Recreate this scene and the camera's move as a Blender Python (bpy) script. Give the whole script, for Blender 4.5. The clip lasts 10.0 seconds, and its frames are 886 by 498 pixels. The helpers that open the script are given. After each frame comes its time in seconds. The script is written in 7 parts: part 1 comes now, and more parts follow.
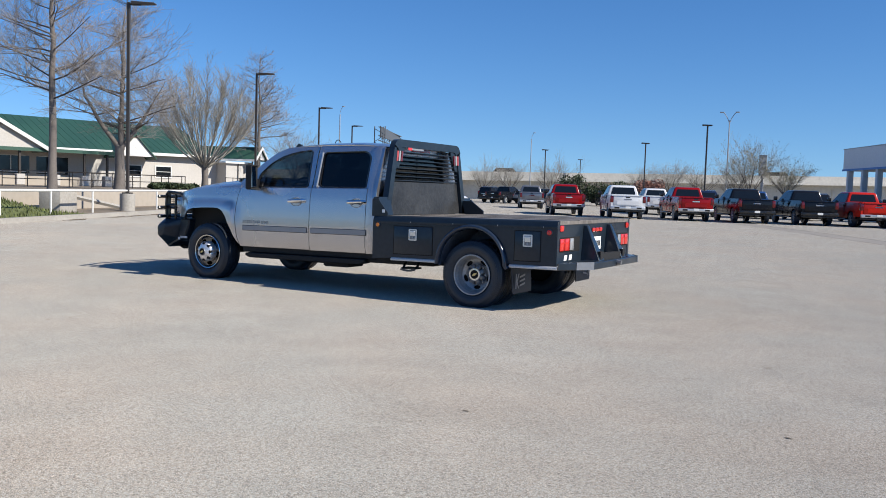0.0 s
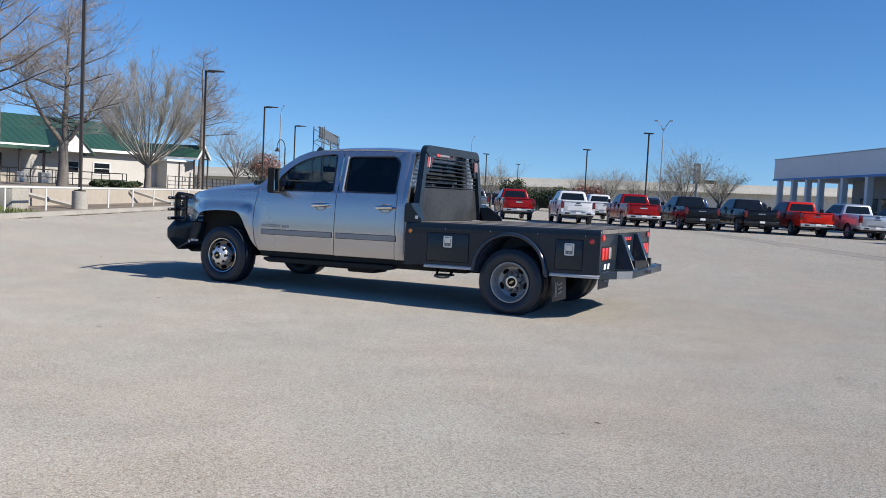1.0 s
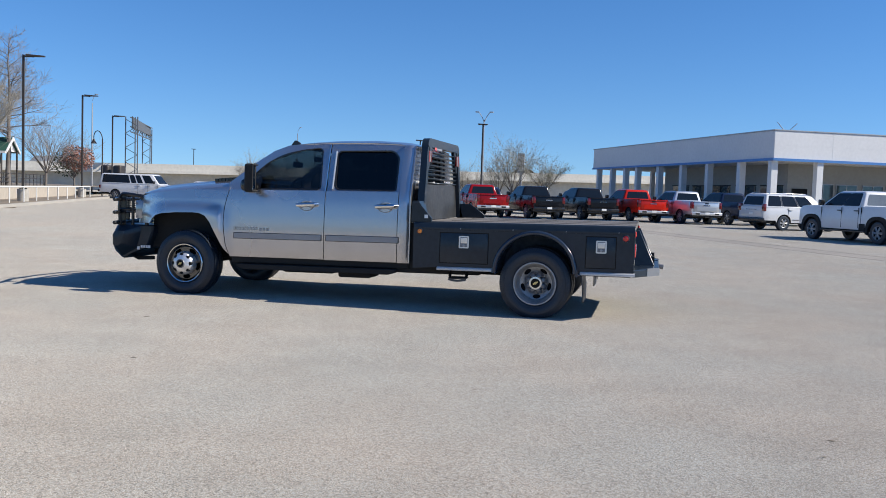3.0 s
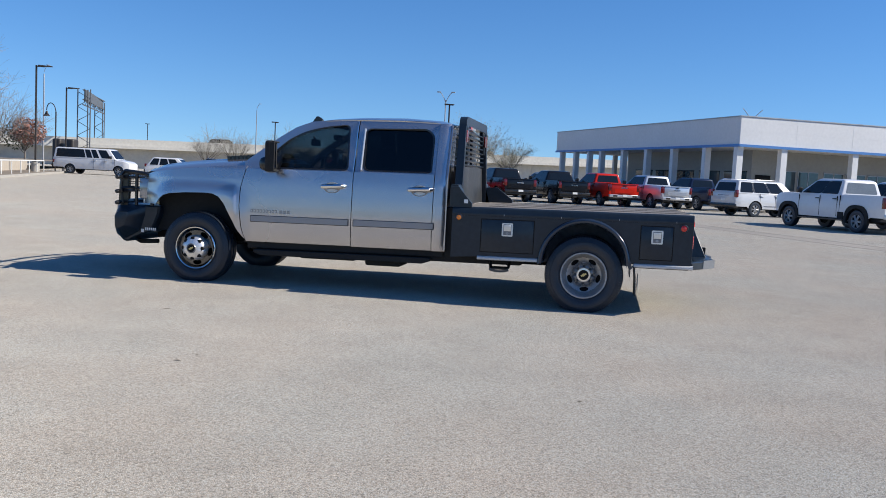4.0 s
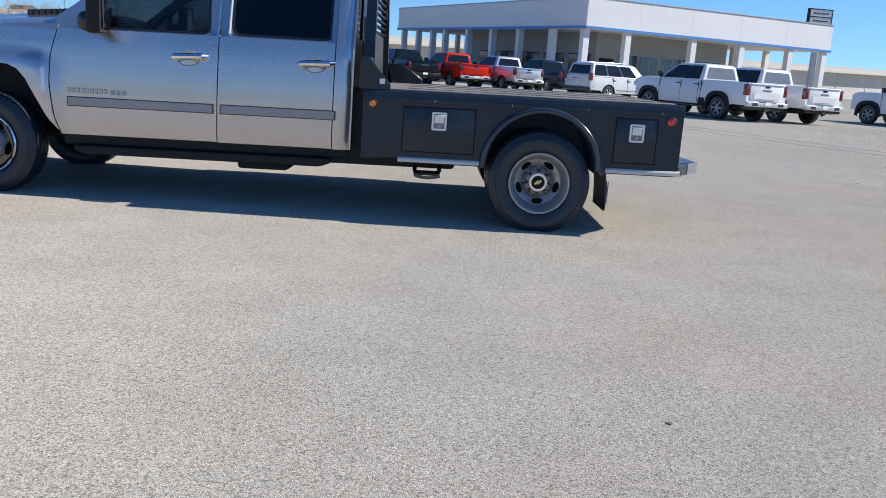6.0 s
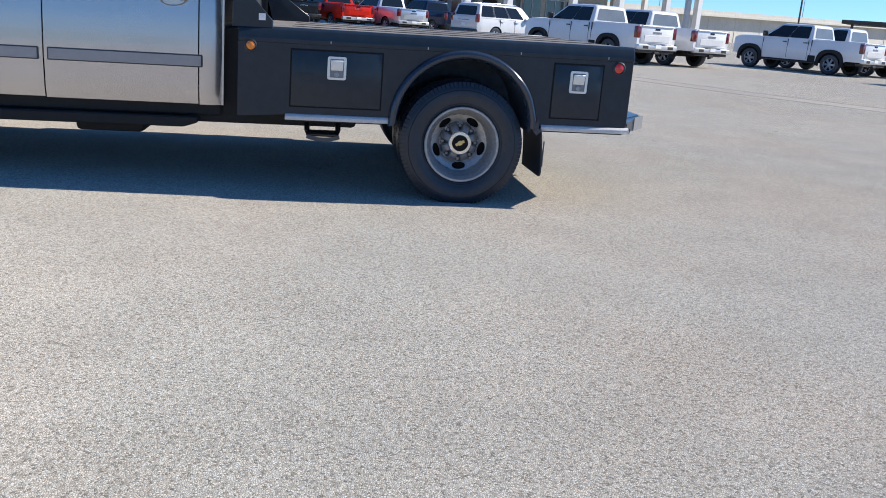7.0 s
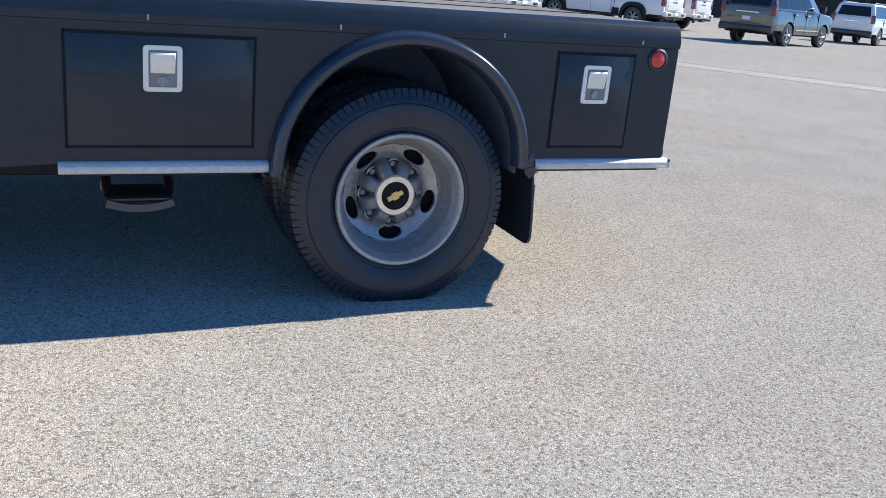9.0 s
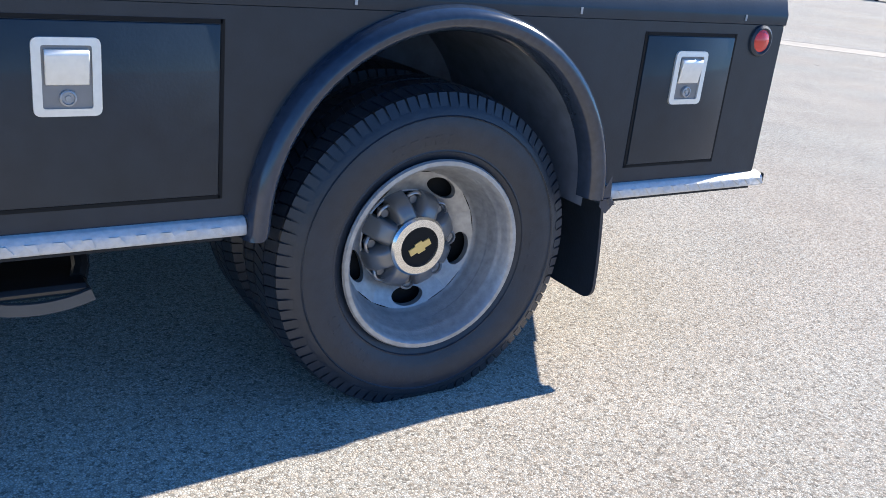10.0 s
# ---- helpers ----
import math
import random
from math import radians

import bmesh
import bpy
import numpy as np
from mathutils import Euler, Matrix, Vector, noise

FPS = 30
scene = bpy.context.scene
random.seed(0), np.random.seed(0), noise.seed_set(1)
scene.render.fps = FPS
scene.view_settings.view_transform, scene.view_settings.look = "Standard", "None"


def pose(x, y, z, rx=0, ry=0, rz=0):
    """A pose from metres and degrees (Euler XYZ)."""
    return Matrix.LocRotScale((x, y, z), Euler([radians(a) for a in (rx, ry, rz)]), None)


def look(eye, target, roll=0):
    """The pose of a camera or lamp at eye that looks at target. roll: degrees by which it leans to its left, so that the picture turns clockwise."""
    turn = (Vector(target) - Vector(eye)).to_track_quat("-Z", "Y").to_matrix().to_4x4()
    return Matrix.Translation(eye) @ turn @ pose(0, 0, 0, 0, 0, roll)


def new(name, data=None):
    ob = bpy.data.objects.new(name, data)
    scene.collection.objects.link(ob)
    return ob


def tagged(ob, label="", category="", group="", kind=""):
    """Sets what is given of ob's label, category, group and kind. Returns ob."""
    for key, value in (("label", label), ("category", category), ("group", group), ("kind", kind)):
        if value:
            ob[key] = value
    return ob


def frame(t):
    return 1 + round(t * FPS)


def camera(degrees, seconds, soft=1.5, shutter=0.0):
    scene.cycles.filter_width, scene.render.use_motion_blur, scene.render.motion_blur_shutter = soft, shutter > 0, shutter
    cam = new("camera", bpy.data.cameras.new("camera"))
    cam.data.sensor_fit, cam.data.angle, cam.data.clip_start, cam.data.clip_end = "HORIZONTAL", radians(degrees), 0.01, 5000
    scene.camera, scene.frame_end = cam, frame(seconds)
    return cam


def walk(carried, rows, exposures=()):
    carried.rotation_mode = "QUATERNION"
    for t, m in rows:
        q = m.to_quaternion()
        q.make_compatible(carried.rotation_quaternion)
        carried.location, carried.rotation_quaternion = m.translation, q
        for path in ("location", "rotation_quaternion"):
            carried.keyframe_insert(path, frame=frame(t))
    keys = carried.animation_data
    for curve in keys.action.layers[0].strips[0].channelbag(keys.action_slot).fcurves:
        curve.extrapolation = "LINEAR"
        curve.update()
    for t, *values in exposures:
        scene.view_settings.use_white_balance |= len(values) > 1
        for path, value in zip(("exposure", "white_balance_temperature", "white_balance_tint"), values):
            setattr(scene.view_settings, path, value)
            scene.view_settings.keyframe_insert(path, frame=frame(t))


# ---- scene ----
cam = camera(53.4, 10.0, soft=0.9)
PATH = [
    (0, (4.869, -10.357, 1.371), (3.872, -8.628, 1.237), 1.8),
    (0.5, (4.317, -10.719, 1.368), (3.405, -8.942, 1.263), 3.0),
    (1, (3.733, -10.939, 1.38), (2.876, -9.136, 1.257), 2.8),
    (1.5, (3.12, -11.119, 1.37), (2.395, -9.26, 1.232), 1.9),
    (2, (2.487, -11.176, 1.388), (1.827, -9.294, 1.24), 0.9),
    (2.5, (1.85, -11.143, 1.385), (1.227, -9.247, 1.254), 0.9),
    (2.7, (1.598, -11.102, 1.373), (1.051, -9.183, 1.251), 1.3),
    (3.8, (0.375, -10.583, 1.345), (-0.003, -8.625, 1.199), 2.7),
    (4, (0.168, -10.458, 1.345), (-0.184, -8.496, 1.179), 2.9),
    (4.5, (-0.19, -9.945, 1.305), (-0.441, -7.98, 1.028), 4.0),
    (5, (-0.499, -9.408, 1.269), (-0.694, -7.444, 0.942), 4.5),
    (5.5, (-0.7, -8.755, 1.23), (-0.729, -6.791, 0.853), 3.7),
    (5.7, (-0.772, -8.496, 1.243), (-0.776, -6.534, 0.854), 3.9),
    (6.8, (-0.92, -7.073, 1.209), (-0.678, -5.149, 0.722), 4.3),
    (7, (-0.945, -6.795, 1.174), (-0.641, -4.885, 0.663), 4.5),
    (7.5, (-0.978, -6.103, 1.149), (-0.529, -4.234, 0.595), 5.4),
    (8, (-1.001, -5.403, 1.141), (-0.49, -3.555, 0.572), 5.4),
    (8.5, (-1.037, -4.755, 1.159), (-0.424, -2.938, 0.593), 5.5),
    (9, (-1.041, -4.111, 1.144), (-0.29, -2.35, 0.564), 5.3),
    (9.5, (-1.123, -3.516, 1.099), (-0.238, -1.82, 0.514), 5.5),
    (10, (-1.064, -2.932, 1.108), (-0.04, -1.346, 0.447), 6.1),
]
walk(cam, [(t, look(eye, target, roll)) for t, eye, target, roll in PATH], [(0.0, 0.30), (1.0, 0.30), (2.5, 0.39), (5.0, 0.38), (5.5, 0.47), (7.0, 0.70), (8.0, 0.80), (8.5, 0.86), (9.0, 0.93), (9.5, 1.06), (10.0, 1.37)])

# ---- light ----
SUN = Vector((1.4, 0.122, 1.0)).normalized()
world = bpy.data.worlds.new("sky")
scene.world = world
world.use_nodes = True
wn = world.node_tree.nodes
sky = wn.new("ShaderNodeTexSky")
sky.sky_type = "NISHITA"
sky.sun_disc = False
sky.sun_elevation = math.asin(SUN.z)
sky.sun_rotation = math.atan2(SUN.x, SUN.y)
sky.air_density, sky.dust_density, sky.ozone_density = 1.0, 0.0, 3.0
sky.altitude = 1200
lift = wn.new("ShaderNodeVectorMath")
lift.operation = "MULTIPLY_ADD"
lift.inputs[1].default_value, lift.inputs[2].default_value = (1, 1, 0.84), (0, 0, 0.055)
co = wn.new("ShaderNodeTexCoord")
world.node_tree.links.new(co.outputs["Generated"], lift.inputs[0])
world.node_tree.links.new(lift.outputs["Vector"], sky.inputs["Vector"])
wn["Background"].inputs["Strength"].default_value = 0.090
vivid = wn.new("ShaderNodeHueSaturation")
vivid.inputs["Saturation"].default_value = 1.22
world.node_tree.links.new(sky.outputs["Color"], vivid.inputs["Color"])
cool = wn.new("ShaderNodeVectorMath")
cool.operation = "MULTIPLY"
cool.inputs[1].default_value = (0.82, 0.97, 1.17)
world.node_tree.links.new(vivid.outputs["Color"], cool.inputs[0])
world.node_tree.links.new(cool.outputs["Vector"], wn["Background"].inputs["Color"])
sun = new("sun", bpy.data.lights.new("sun", "SUN"))
sun.data.energy, sun.data.angle, sun.data.color = 5.0, radians(0.53), (1.0, 0.943, 0.855)
sun.matrix_world = look(SUN * 60, (0, 0, 0))


# ---- materials ----
def material(name, color, rough=0.5, metal=0.0, coat=0.0, var=0.12, scale=6.0, bump=0.0, bump_scale=60.0, spec=0.5):
    """Principled surface with colour variation at two scales, a roughness drift and a fine relief."""
    m = bpy.data.materials.new(name)
    m.use_nodes = True
    t, b = m.node_tree, m.node_tree.nodes["Principled BSDF"]
    link, add = t.links.new, t.nodes.new
    b.inputs["Roughness"].default_value = rough
    b.inputs["Metallic"].default_value = metal
    b.inputs["Coat Weight"].default_value = coat
    b.inputs["Coat Roughness"].default_value = 0.04
    b.inputs["Specular IOR Level"].default_value = spec
    b.inputs["Base Color"].default_value = (*color, 1)
    if var or bump:
        co = add("ShaderNodeTexCoord")
        big, fine = add("ShaderNodeTexNoise"), add("ShaderNodeTexNoise")
        big.inputs["Scale"].default_value, fine.inputs["Scale"].default_value = scale * 0.25, scale * 4
        big.inputs["Detail"].default_value, fine.inputs["Detail"].default_value = 4, 3
        link(co.outputs["Object"], big.inputs["Vector"])
        link(co.outputs["Object"], fine.inputs["Vector"])
        mix = add("ShaderNodeMath")
        mix.operation = "ADD"
        link(big.outputs["Fac"], mix.inputs[0])
        link(fine.outputs["Fac"], mix.inputs[1])
        ramp = add("ShaderNodeMapRange")
        ramp.inputs["From Min"].default_value, ramp.inputs["From Max"].default_value = 0.65, 1.35
        ramp.inputs["To Min"].default_value, ramp.inputs["To Max"].default_value = 1 - var, 1 + var
        link(mix.outputs[0], ramp.inputs["Value"])
        mul = add("ShaderNodeVectorMath")
        mul.operation = "SCALE"
        mul.inputs[0].default_value = color
        link(ramp.outputs["Result"], mul.inputs["Scale"])
        link(mul.outputs["Vector"], b.inputs["Base Color"])
        rr = add("ShaderNodeMapRange")
        rr.inputs["To Min"].default_value, rr.inputs["To Max"].default_value = max(0.0, rough - 0.08), min(1, rough + 0.08)
        link(big.outputs["Fac"], rr.inputs["Value"])
        link(rr.outputs["Result"], b.inputs["Roughness"])
        if bump:
            bn, bp = add("ShaderNodeTexNoise"), add("ShaderNodeBump")
            bn.inputs["Scale"].default_value, bn.inputs["Detail"].default_value = bump_scale, 4
            bp.inputs["Strength"].default_value, bp.inputs["Distance"].default_value = bump, 0.01
            link(co.outputs["Object"], bn.inputs["Vector"])
            link(bn.outputs["Fac"], bp.inputs["Height"])
            link(bp.outputs["Normal"], b.inputs["Normal"])
    return m


def glass_material(name, tint, rough=0.0):
    m = bpy.data.materials.new(name)
    m.use_nodes = True
    b = m.node_tree.nodes["Principled BSDF"]
    b.inputs["Base Color"].default_value = (*tint, 1)
    b.inputs["Transmission Weight"].default_value = 1.0
    b.inputs["Roughness"].default_value = rough
    b.inputs["IOR"].default_value = 1.45
    return m


def lamp_lens(name, color):
    m = material(name, color, 0.15, coat=0.6, var=0.05)
    return m


def chipseal():
    """Worn chip-seal paving: pale pebbles in a grey binder, with wide soft stains and tyre-polished tracks."""
    m = bpy.data.materials.new("chipseal")
    m.use_nodes = True
    t, b = m.node_tree, m.node_tree.nodes["Principled BSDF"]
    link, add = t.links.new, t.nodes.new
    co = add("ShaderNodeTexCoord")
    cell, edge = add("ShaderNodeTexVoronoi"), add("ShaderNodeTexVoronoi")
    edge.feature = "DISTANCE_TO_EDGE"
    for v in (cell, edge):
        v.inputs["Scale"].default_value = 162
        v.inputs["Randomness"].default_value = 1.0
        link(co.outputs["Object"], v.inputs["Vector"])
    grey = add("ShaderNodeSeparateColor")
    link(cell.outputs["Color"], grey.inputs["Color"])
    ramp = add("ShaderNodeValToRGB")
    e = ramp.color_ramp.elements
    e[0].position, e[0].color = 0.0, (0.27, 0.252, 0.226, 1)
    e[1].position, e[1].color = 1.0, (0.79, 0.765, 0.712, 1)
    for p, c in ((0.17, (0.50, 0.470, 0.424, 1)), (0.42, (0.65, 0.614, 0.558, 1)), (0.72, (0.715, 0.682, 0.628, 1))):
        ramp.color_ramp.elements.new(p).color = c
    link(grey.outputs["Red"], ramp.inputs["Fac"])
    joint = add("ShaderNodeMapRange")
    joint.inputs["From Min"].default_value, joint.inputs["From Max"].default_value = 0.0, 0.26
    joint.inputs["To Min"].default_value, joint.inputs["To Max"].default_value = 0.48, 1.0
    link(edge.outputs["Distance"], joint.inputs["Value"])
    pebble = add("ShaderNodeVectorMath")
    pebble.operation = "SCALE"
    link(ramp.outputs["Color"], pebble.inputs[0])
    link(joint.outputs["Result"], pebble.inputs["Scale"])
    hue = add("ShaderNodeValToRGB")
    hue.color_ramp.elements[0].color = (1.08, 0.99, 0.89, 1)
    hue.color_ramp.elements[1].color = (0.975, 1.0, 0.995, 1)
    link(grey.outputs["Green"], hue.inputs["Fac"])
    stone = add("ShaderNodeVectorMath")
    stone.operation = "MULTIPLY"
    link(pebble.outputs["Vector"], stone.inputs[0])
    link(hue.outputs["Color"], stone.inputs[1])
    # stains at two scales, and patches with a pinkish or bluish cast
    stain, blot, cast = add("ShaderNodeTexNoise"), add("ShaderNodeTexNoise"), add("ShaderNodeTexNoise")
    for n, s, d in ((stain, 0.16, 5), (blot, 1.7, 6), (cast, 0.5, 3)):
        n.inputs["Scale"].default_value, n.inputs["Detail"].default_value = s, d
        link(co.outputs["Object"], n.inputs["Vector"])
    ssum = add("ShaderNodeMath")
    link(stain.outputs["Fac"], ssum.inputs[0])
    link(blot.outputs["Fac"], ssum.inputs[1])
    sr = add("ShaderNodeMapRange")
    sr.inputs["From Min"].default_value, sr.inputs["From Max"].default_value = 0.65, 1.35
    sr.inputs["To Min"].default_value, sr.inputs["To Max"].default_value = 0.735, 0.925
    link(ssum.outputs[0], sr.inputs["Value"])
    # clumps of coarser and finer chips
    clump = add("ShaderNodeTexNoise")
    clump.inputs["Scale"].default_value, clump.inputs["Detail"].default_value = 46, 2
    link(co.outputs["Object"], clump.inputs["Vector"])
    cr = add("ShaderNodeMapRange")
    cr.inputs["From Min"].default_value, cr.inputs["From Max"].default_value = 0.33, 0.67
    cr.inputs["To Min"].default_value, cr.inputs["To Max"].default_value = 0.895, 1.075
    link(clump.outputs["Fac"], cr.inputs["Value"])
    both = add("ShaderNodeMath")
    both.operation = "MULTIPLY"
    link(sr.outputs["Result"], both.inputs[0])
    link(cr.outputs["Result"], both.inputs[1])
    worn = add("ShaderNodeVectorMath")
    worn.operation = "SCALE"
    link(stone.outputs["Vector"], worn.inputs[0])
    link(both.outputs[0], worn.inputs["Scale"])
    tint = add("ShaderNodeValToRGB")
    tint.color_ramp.elements[0].position, tint.color_ramp.elements[0].color = 0.35, (0.98, 1.0, 0.99, 1)
    tint.color_ramp.elements[1].position, tint.color_ramp.elements[1].color = 0.65, (1.035, 0.995, 0.95, 1)
    link(cast.outputs["Fac"], tint.inputs["Fac"])
    final = add("ShaderNodeVectorMath")
    final.operation = "MULTIPLY"
    link(worn.outputs["Vector"], final.inputs[0])
    link(tint.outputs["Color"], final.inputs[1])
    link(final.outputs["Vector"], b.inputs["Base Color"])
    b.inputs["Roughness"].default_value = 0.95
    b.inputs["Specular IOR Level"].default_value = 0.12
    b.inputs["Diffuse Roughness"].default_value = 0.4
    bp = add("ShaderNodeBump")
    bp.inputs["Strength"].default_value, bp.inputs["Distance"].default_value = 0.38, 0.004
    link(joint.outputs["Result"], bp.inputs["Height"])
    link(bp.outputs["Normal"], b.inputs["Normal"])
    return m


M_PAVE = chipseal()
M_CONC = material("pale_concrete", (0.365, 0.339, 0.296), 0.85, var=0.18, scale=3, bump=0.2, bump_scale=40)
M_CRACK = material("tar_joint", (0.06, 0.055, 0.05), 0.8)
M_SILVER = material("silver_metallic_paint", (0.504, 0.494, 0.509), 0.27, 0.85, coat=0.7, var=0.03, scale=2)
M_MOULD = material("grey_moulding", (0.34, 0.325, 0.32), 0.45, 0.3, var=0.06)
M_BLACK = material("black_bed_paint", (0.0155, 0.0240, 0.0345), 0.30, coat=0.22, var=0.2, scale=4, bump=0.04, bump_scale=180, spec=0.28)
M_GLOSSBLK = material("black_trim", (0.012, 0.012, 0.013), 0.28, coat=0.3, var=0.1)
M_DECK = material("dusty_bed_deck", (0.17, 0.152, 0.133), 0.75, var=0.45, scale=5, bump=0.3, bump_scale=50)
M_FENDER = material("gloss_black_fender", (0.020, 0.031, 0.052), 0.17, coat=0.3, var=0.25, scale=14, spec=0.5)
M_DARK = material("dark_underbody", (0.012, 0.012, 0.012), 0.8, var=0.3, scale=8)
M_RUBBER = material("tyre_rubber", (0.0150, 0.0225, 0.035), 0.42, var=0.25, scale=9, bump=0.1, bump_scale=120)
M_CHROME = material("chrome", (0.78, 0.78, 0.78), 0.10, 1.0, var=0.04)
M_ALLOY = material("dull_aluminium", (0.37, 0.372, 0.375), 0.46, 0.55, var=0.24, scale=14, bump=0.06, bump_scale=200)
M_POLISH = material("polished_aluminium", (0.7, 0.7, 0.69), 0.18, 1.0, var=0.12, scale=10)
M_PLATE = material("diamond_plate", (0.58, 0.57, 0.56), 0.58, 0.25, var=0.15, scale=20, bump=0.2, bump_scale=90)
M_HUB = material("grey_hub_plastic", (0.20, 0.205, 0.215), 0.34, 0.45, var=0.12)
M_FRONTHUB = material("worn_chrome_hub", (0.74, 0.725, 0.71), 0.36, 0.7, var=0.15, scale=12)
# chrome darkened in its base colour for the ground shadow it mirrors
M_FRONTRIM = material("shaded_chrome_rim", (0.13, 0.128, 0.13), 0.20, 1.0, var=0.15, scale=12)
# blue-grey base colour is raised to make up for the low light inside
M_HOUSING = material("lightened_wheel_housing", (0.125, 0.150, 0.195), 0.8, var=0.3, scale=5)
# near-black colour stands in for shade inside openings; also used on plain black parts
M_HOLE = material("wheel_hole", (0.004, 0.004, 0.004), 0.9, var=0)
M_EDGE = material("dark_moulding_edge", (0.07, 0.07, 0.07), 0.5)
M_STRIP = material("pale_band_concrete", (0.285, 0.258, 0.218), 0.9, var=0.22, scale=1.2, bump=0.15, bump_scale=40)
M_LAMP = material("headlamp_glass", (0.30, 0.31, 0.33), 0.12, 0.5, coat=0.6, var=0.2, scale=12)
M_TAIL = lamp_lens("dark_red_lens", (0.13, 0.007, 0.007))
M_RACKLENS = lamp_lens("muted_red_lens", (0.40, 0.05, 0.04))
M_DIMCLEAR = lamp_lens("dim_clear_lens", (0.30, 0.30, 0.30))
M_LETTER = material("dull_letter", (0.33, 0.33, 0.335), 0.35, 0.5, var=0.05)
M_DULL = material("dull_steel", (0.30, 0.305, 0.315), 0.36, 0.6, var=0.1)
M_LATCH = material("satin_latch", (0.74, 0.73, 0.69), 0.42, 0.6, var=0.06, scale=20)
M_BUMP = material("satin_bright_bumper", (0.62, 0.62, 0.61), 0.38, 0.7, var=0.08)
M_AMBER = lamp_lens("amber_lens", (0.80, 0.22, 0.02))
M_RED = lamp_lens("red_lens", (0.62, 0.03, 0.02))
M_CLEAR = lamp_lens("clear_lens", (0.75, 0.75, 0.73))
M_WHITE = material("white_decal", (0.78, 0.78, 0.76), 0.5, var=0.06)
M_BADGE = material("pale_gold_badge", (0.64, 0.51, 0.22), 0.30, 0.6, var=0.08)
M_NUT = material("steel_nut", (0.42, 0.42, 0.43), 0.32, 0.8, var=0.12)
M_TINT = glass_material("dark_tinted_glass", (0.012, 0.013, 0.015))
M_GLASS = glass_material("windscreen_glass", (0.62, 0.68, 0.66))
M_DOORGLASS = glass_material("smoked_door_glass", (0.175, 0.19, 0.195))
M_SEAT = material("dark_seat_cloth", (0.035, 0.034, 0.035), 0.85, var=0.2)
M_INNER = material("grey_interior", (0.10, 0.10, 0.105), 0.7, var=0.15)
M_MIRROR = material("mirror_glass", (0.92, 0.92, 0.92), 0.03, 1.0, var=0)
M_WIN = material("parked_window_glass", (0.010, 0.012, 0.014), 0.08, coat=0.0, var=0.1, spec=0.4)
# pale base colour stands in for sky reflected in the rear glass
M_SKYWIN = material("sky_coloured_window_glass", (0.16, 0.18, 0.195), 0.10, var=0.15, spec=0.6)
M_POLE = material("bronze_pole", (0.045, 0.038, 0.033), 0.5, 0.2, var=0.15)
M_GALV = material("galvanised_steel", (0.36, 0.37, 0.38), 0.5, 0.6, var=0.15)
M_LATTICE = material("weathered_steel", (0.13, 0.135, 0.14), 0.55, 0.4, var=0.15)
M_FENCE = material("white_pipe", (0.666, 0.657, 0.621), 0.55, var=0.1)
M_TANWALL = material("tan_wall", (0.409, 0.357, 0.291), 0.9, var=0.10, scale=0.7, bump=0.15, bump_scale=30)
M_CREAM = material("cream_siding", (0.504, 0.477, 0.436), 0.8, var=0.1, scale=2)
M_GREEN = material("green_metal_roof", (0.026, 0.080, 0.054), 0.55, 0.0, coat=0.1, var=0.15, scale=1.5)
M_TRIMW = material("white_trim", (0.702, 0.693, 0.666), 0.6, var=0.06)
M_BARK = material("grey_bark", (0.157, 0.137, 0.120), 0.95, var=0.35, scale=9, bump=0.5, bump_scale=30)
M_LIMB = material("dark_limbs", (0.131, 0.109, 0.091), 0.95, var=0.3, scale=6)
M_TWIG = material("tan_twigs", (0.287, 0.257, 0.231), 0.95, var=0.3, scale=4)
M_TWIGG = material("greenish_branches", (0.313, 0.291, 0.248), 0.95, var=0.3, scale=4)
M_LEAFG = material("green_leaves", (0.040, 0.058, 0.022), 0.7, var=0.45, scale=3)
M_BUD = material("pale_new_leaves", (0.20, 0.19, 0.10), 0.8, var=0.4, scale=3)
M_LEAFR = material("russet_leaves", (0.30, 0.15, 0.11), 0.75, var=0.4, scale=3)
M_GRASS = material("turf", (0.13, 0.15, 0.05), 0.9, var=0.5, scale=6, bump=0.4, bump_scale=60)
M_DIRT = material("dry_soil", (0.226, 0.183, 0.131), 0.95, var=0.3, scale=4, bump=0.4)
M_STUCCO = material("white_stucco", (0.677, 0.677, 0.672), 0.75, var=0.06, scale=1.0)
M_BLUE = material("blue_stripe", (0.06, 0.20, 0.48), 0.5, var=0.06)
M_STORE = material("storefront_glass", (0.035, 0.055, 0.06), 0.08, coat=0.5, var=0.25, scale=1)
M_BEIGE = material("beige_store_wall", (0.32, 0.315, 0.29), 0.8, var=0.08, scale=1)
M_HWY = material("highway_concrete", (0.557, 0.531, 0.470), 0.9, var=0.12, scale=0.6, bump=0.1)
M_SLATE = material("slate_blue_siding", (0.055, 0.065, 0.085), 0.6, var=0.12, scale=1)


# ---- mesh helpers ----
def finish(name, bm, mats, smooth=35):
    bmesh.ops.recalc_face_normals(bm, faces=bm.faces)
    me = bpy.data.meshes.new(name)
    bm.to_mesh(me)
    bm.free()
    for m in mats if isinstance(mats, (list, tuple)) else [mats]:
        me.materials.append(m)
    me.polygons.foreach_set("use_smooth", [smooth > 0] * len(me.polygons))
    if smooth:
        me.set_sharp_from_angle(angle=radians(smooth))
    return me


def part(name, bm, mat, parent, label="", smooth=35):
    ob = new(name, finish(name, bm, mat, smooth))
    ob.parent = parent
    return tagged(ob, label)


def same_part(name, me, parent, m=None, label=""):
    ob = new(name, me)
    ob.parent = parent
    if m is not None:
        ob.matrix_basis = m
    return tagged(ob, label)


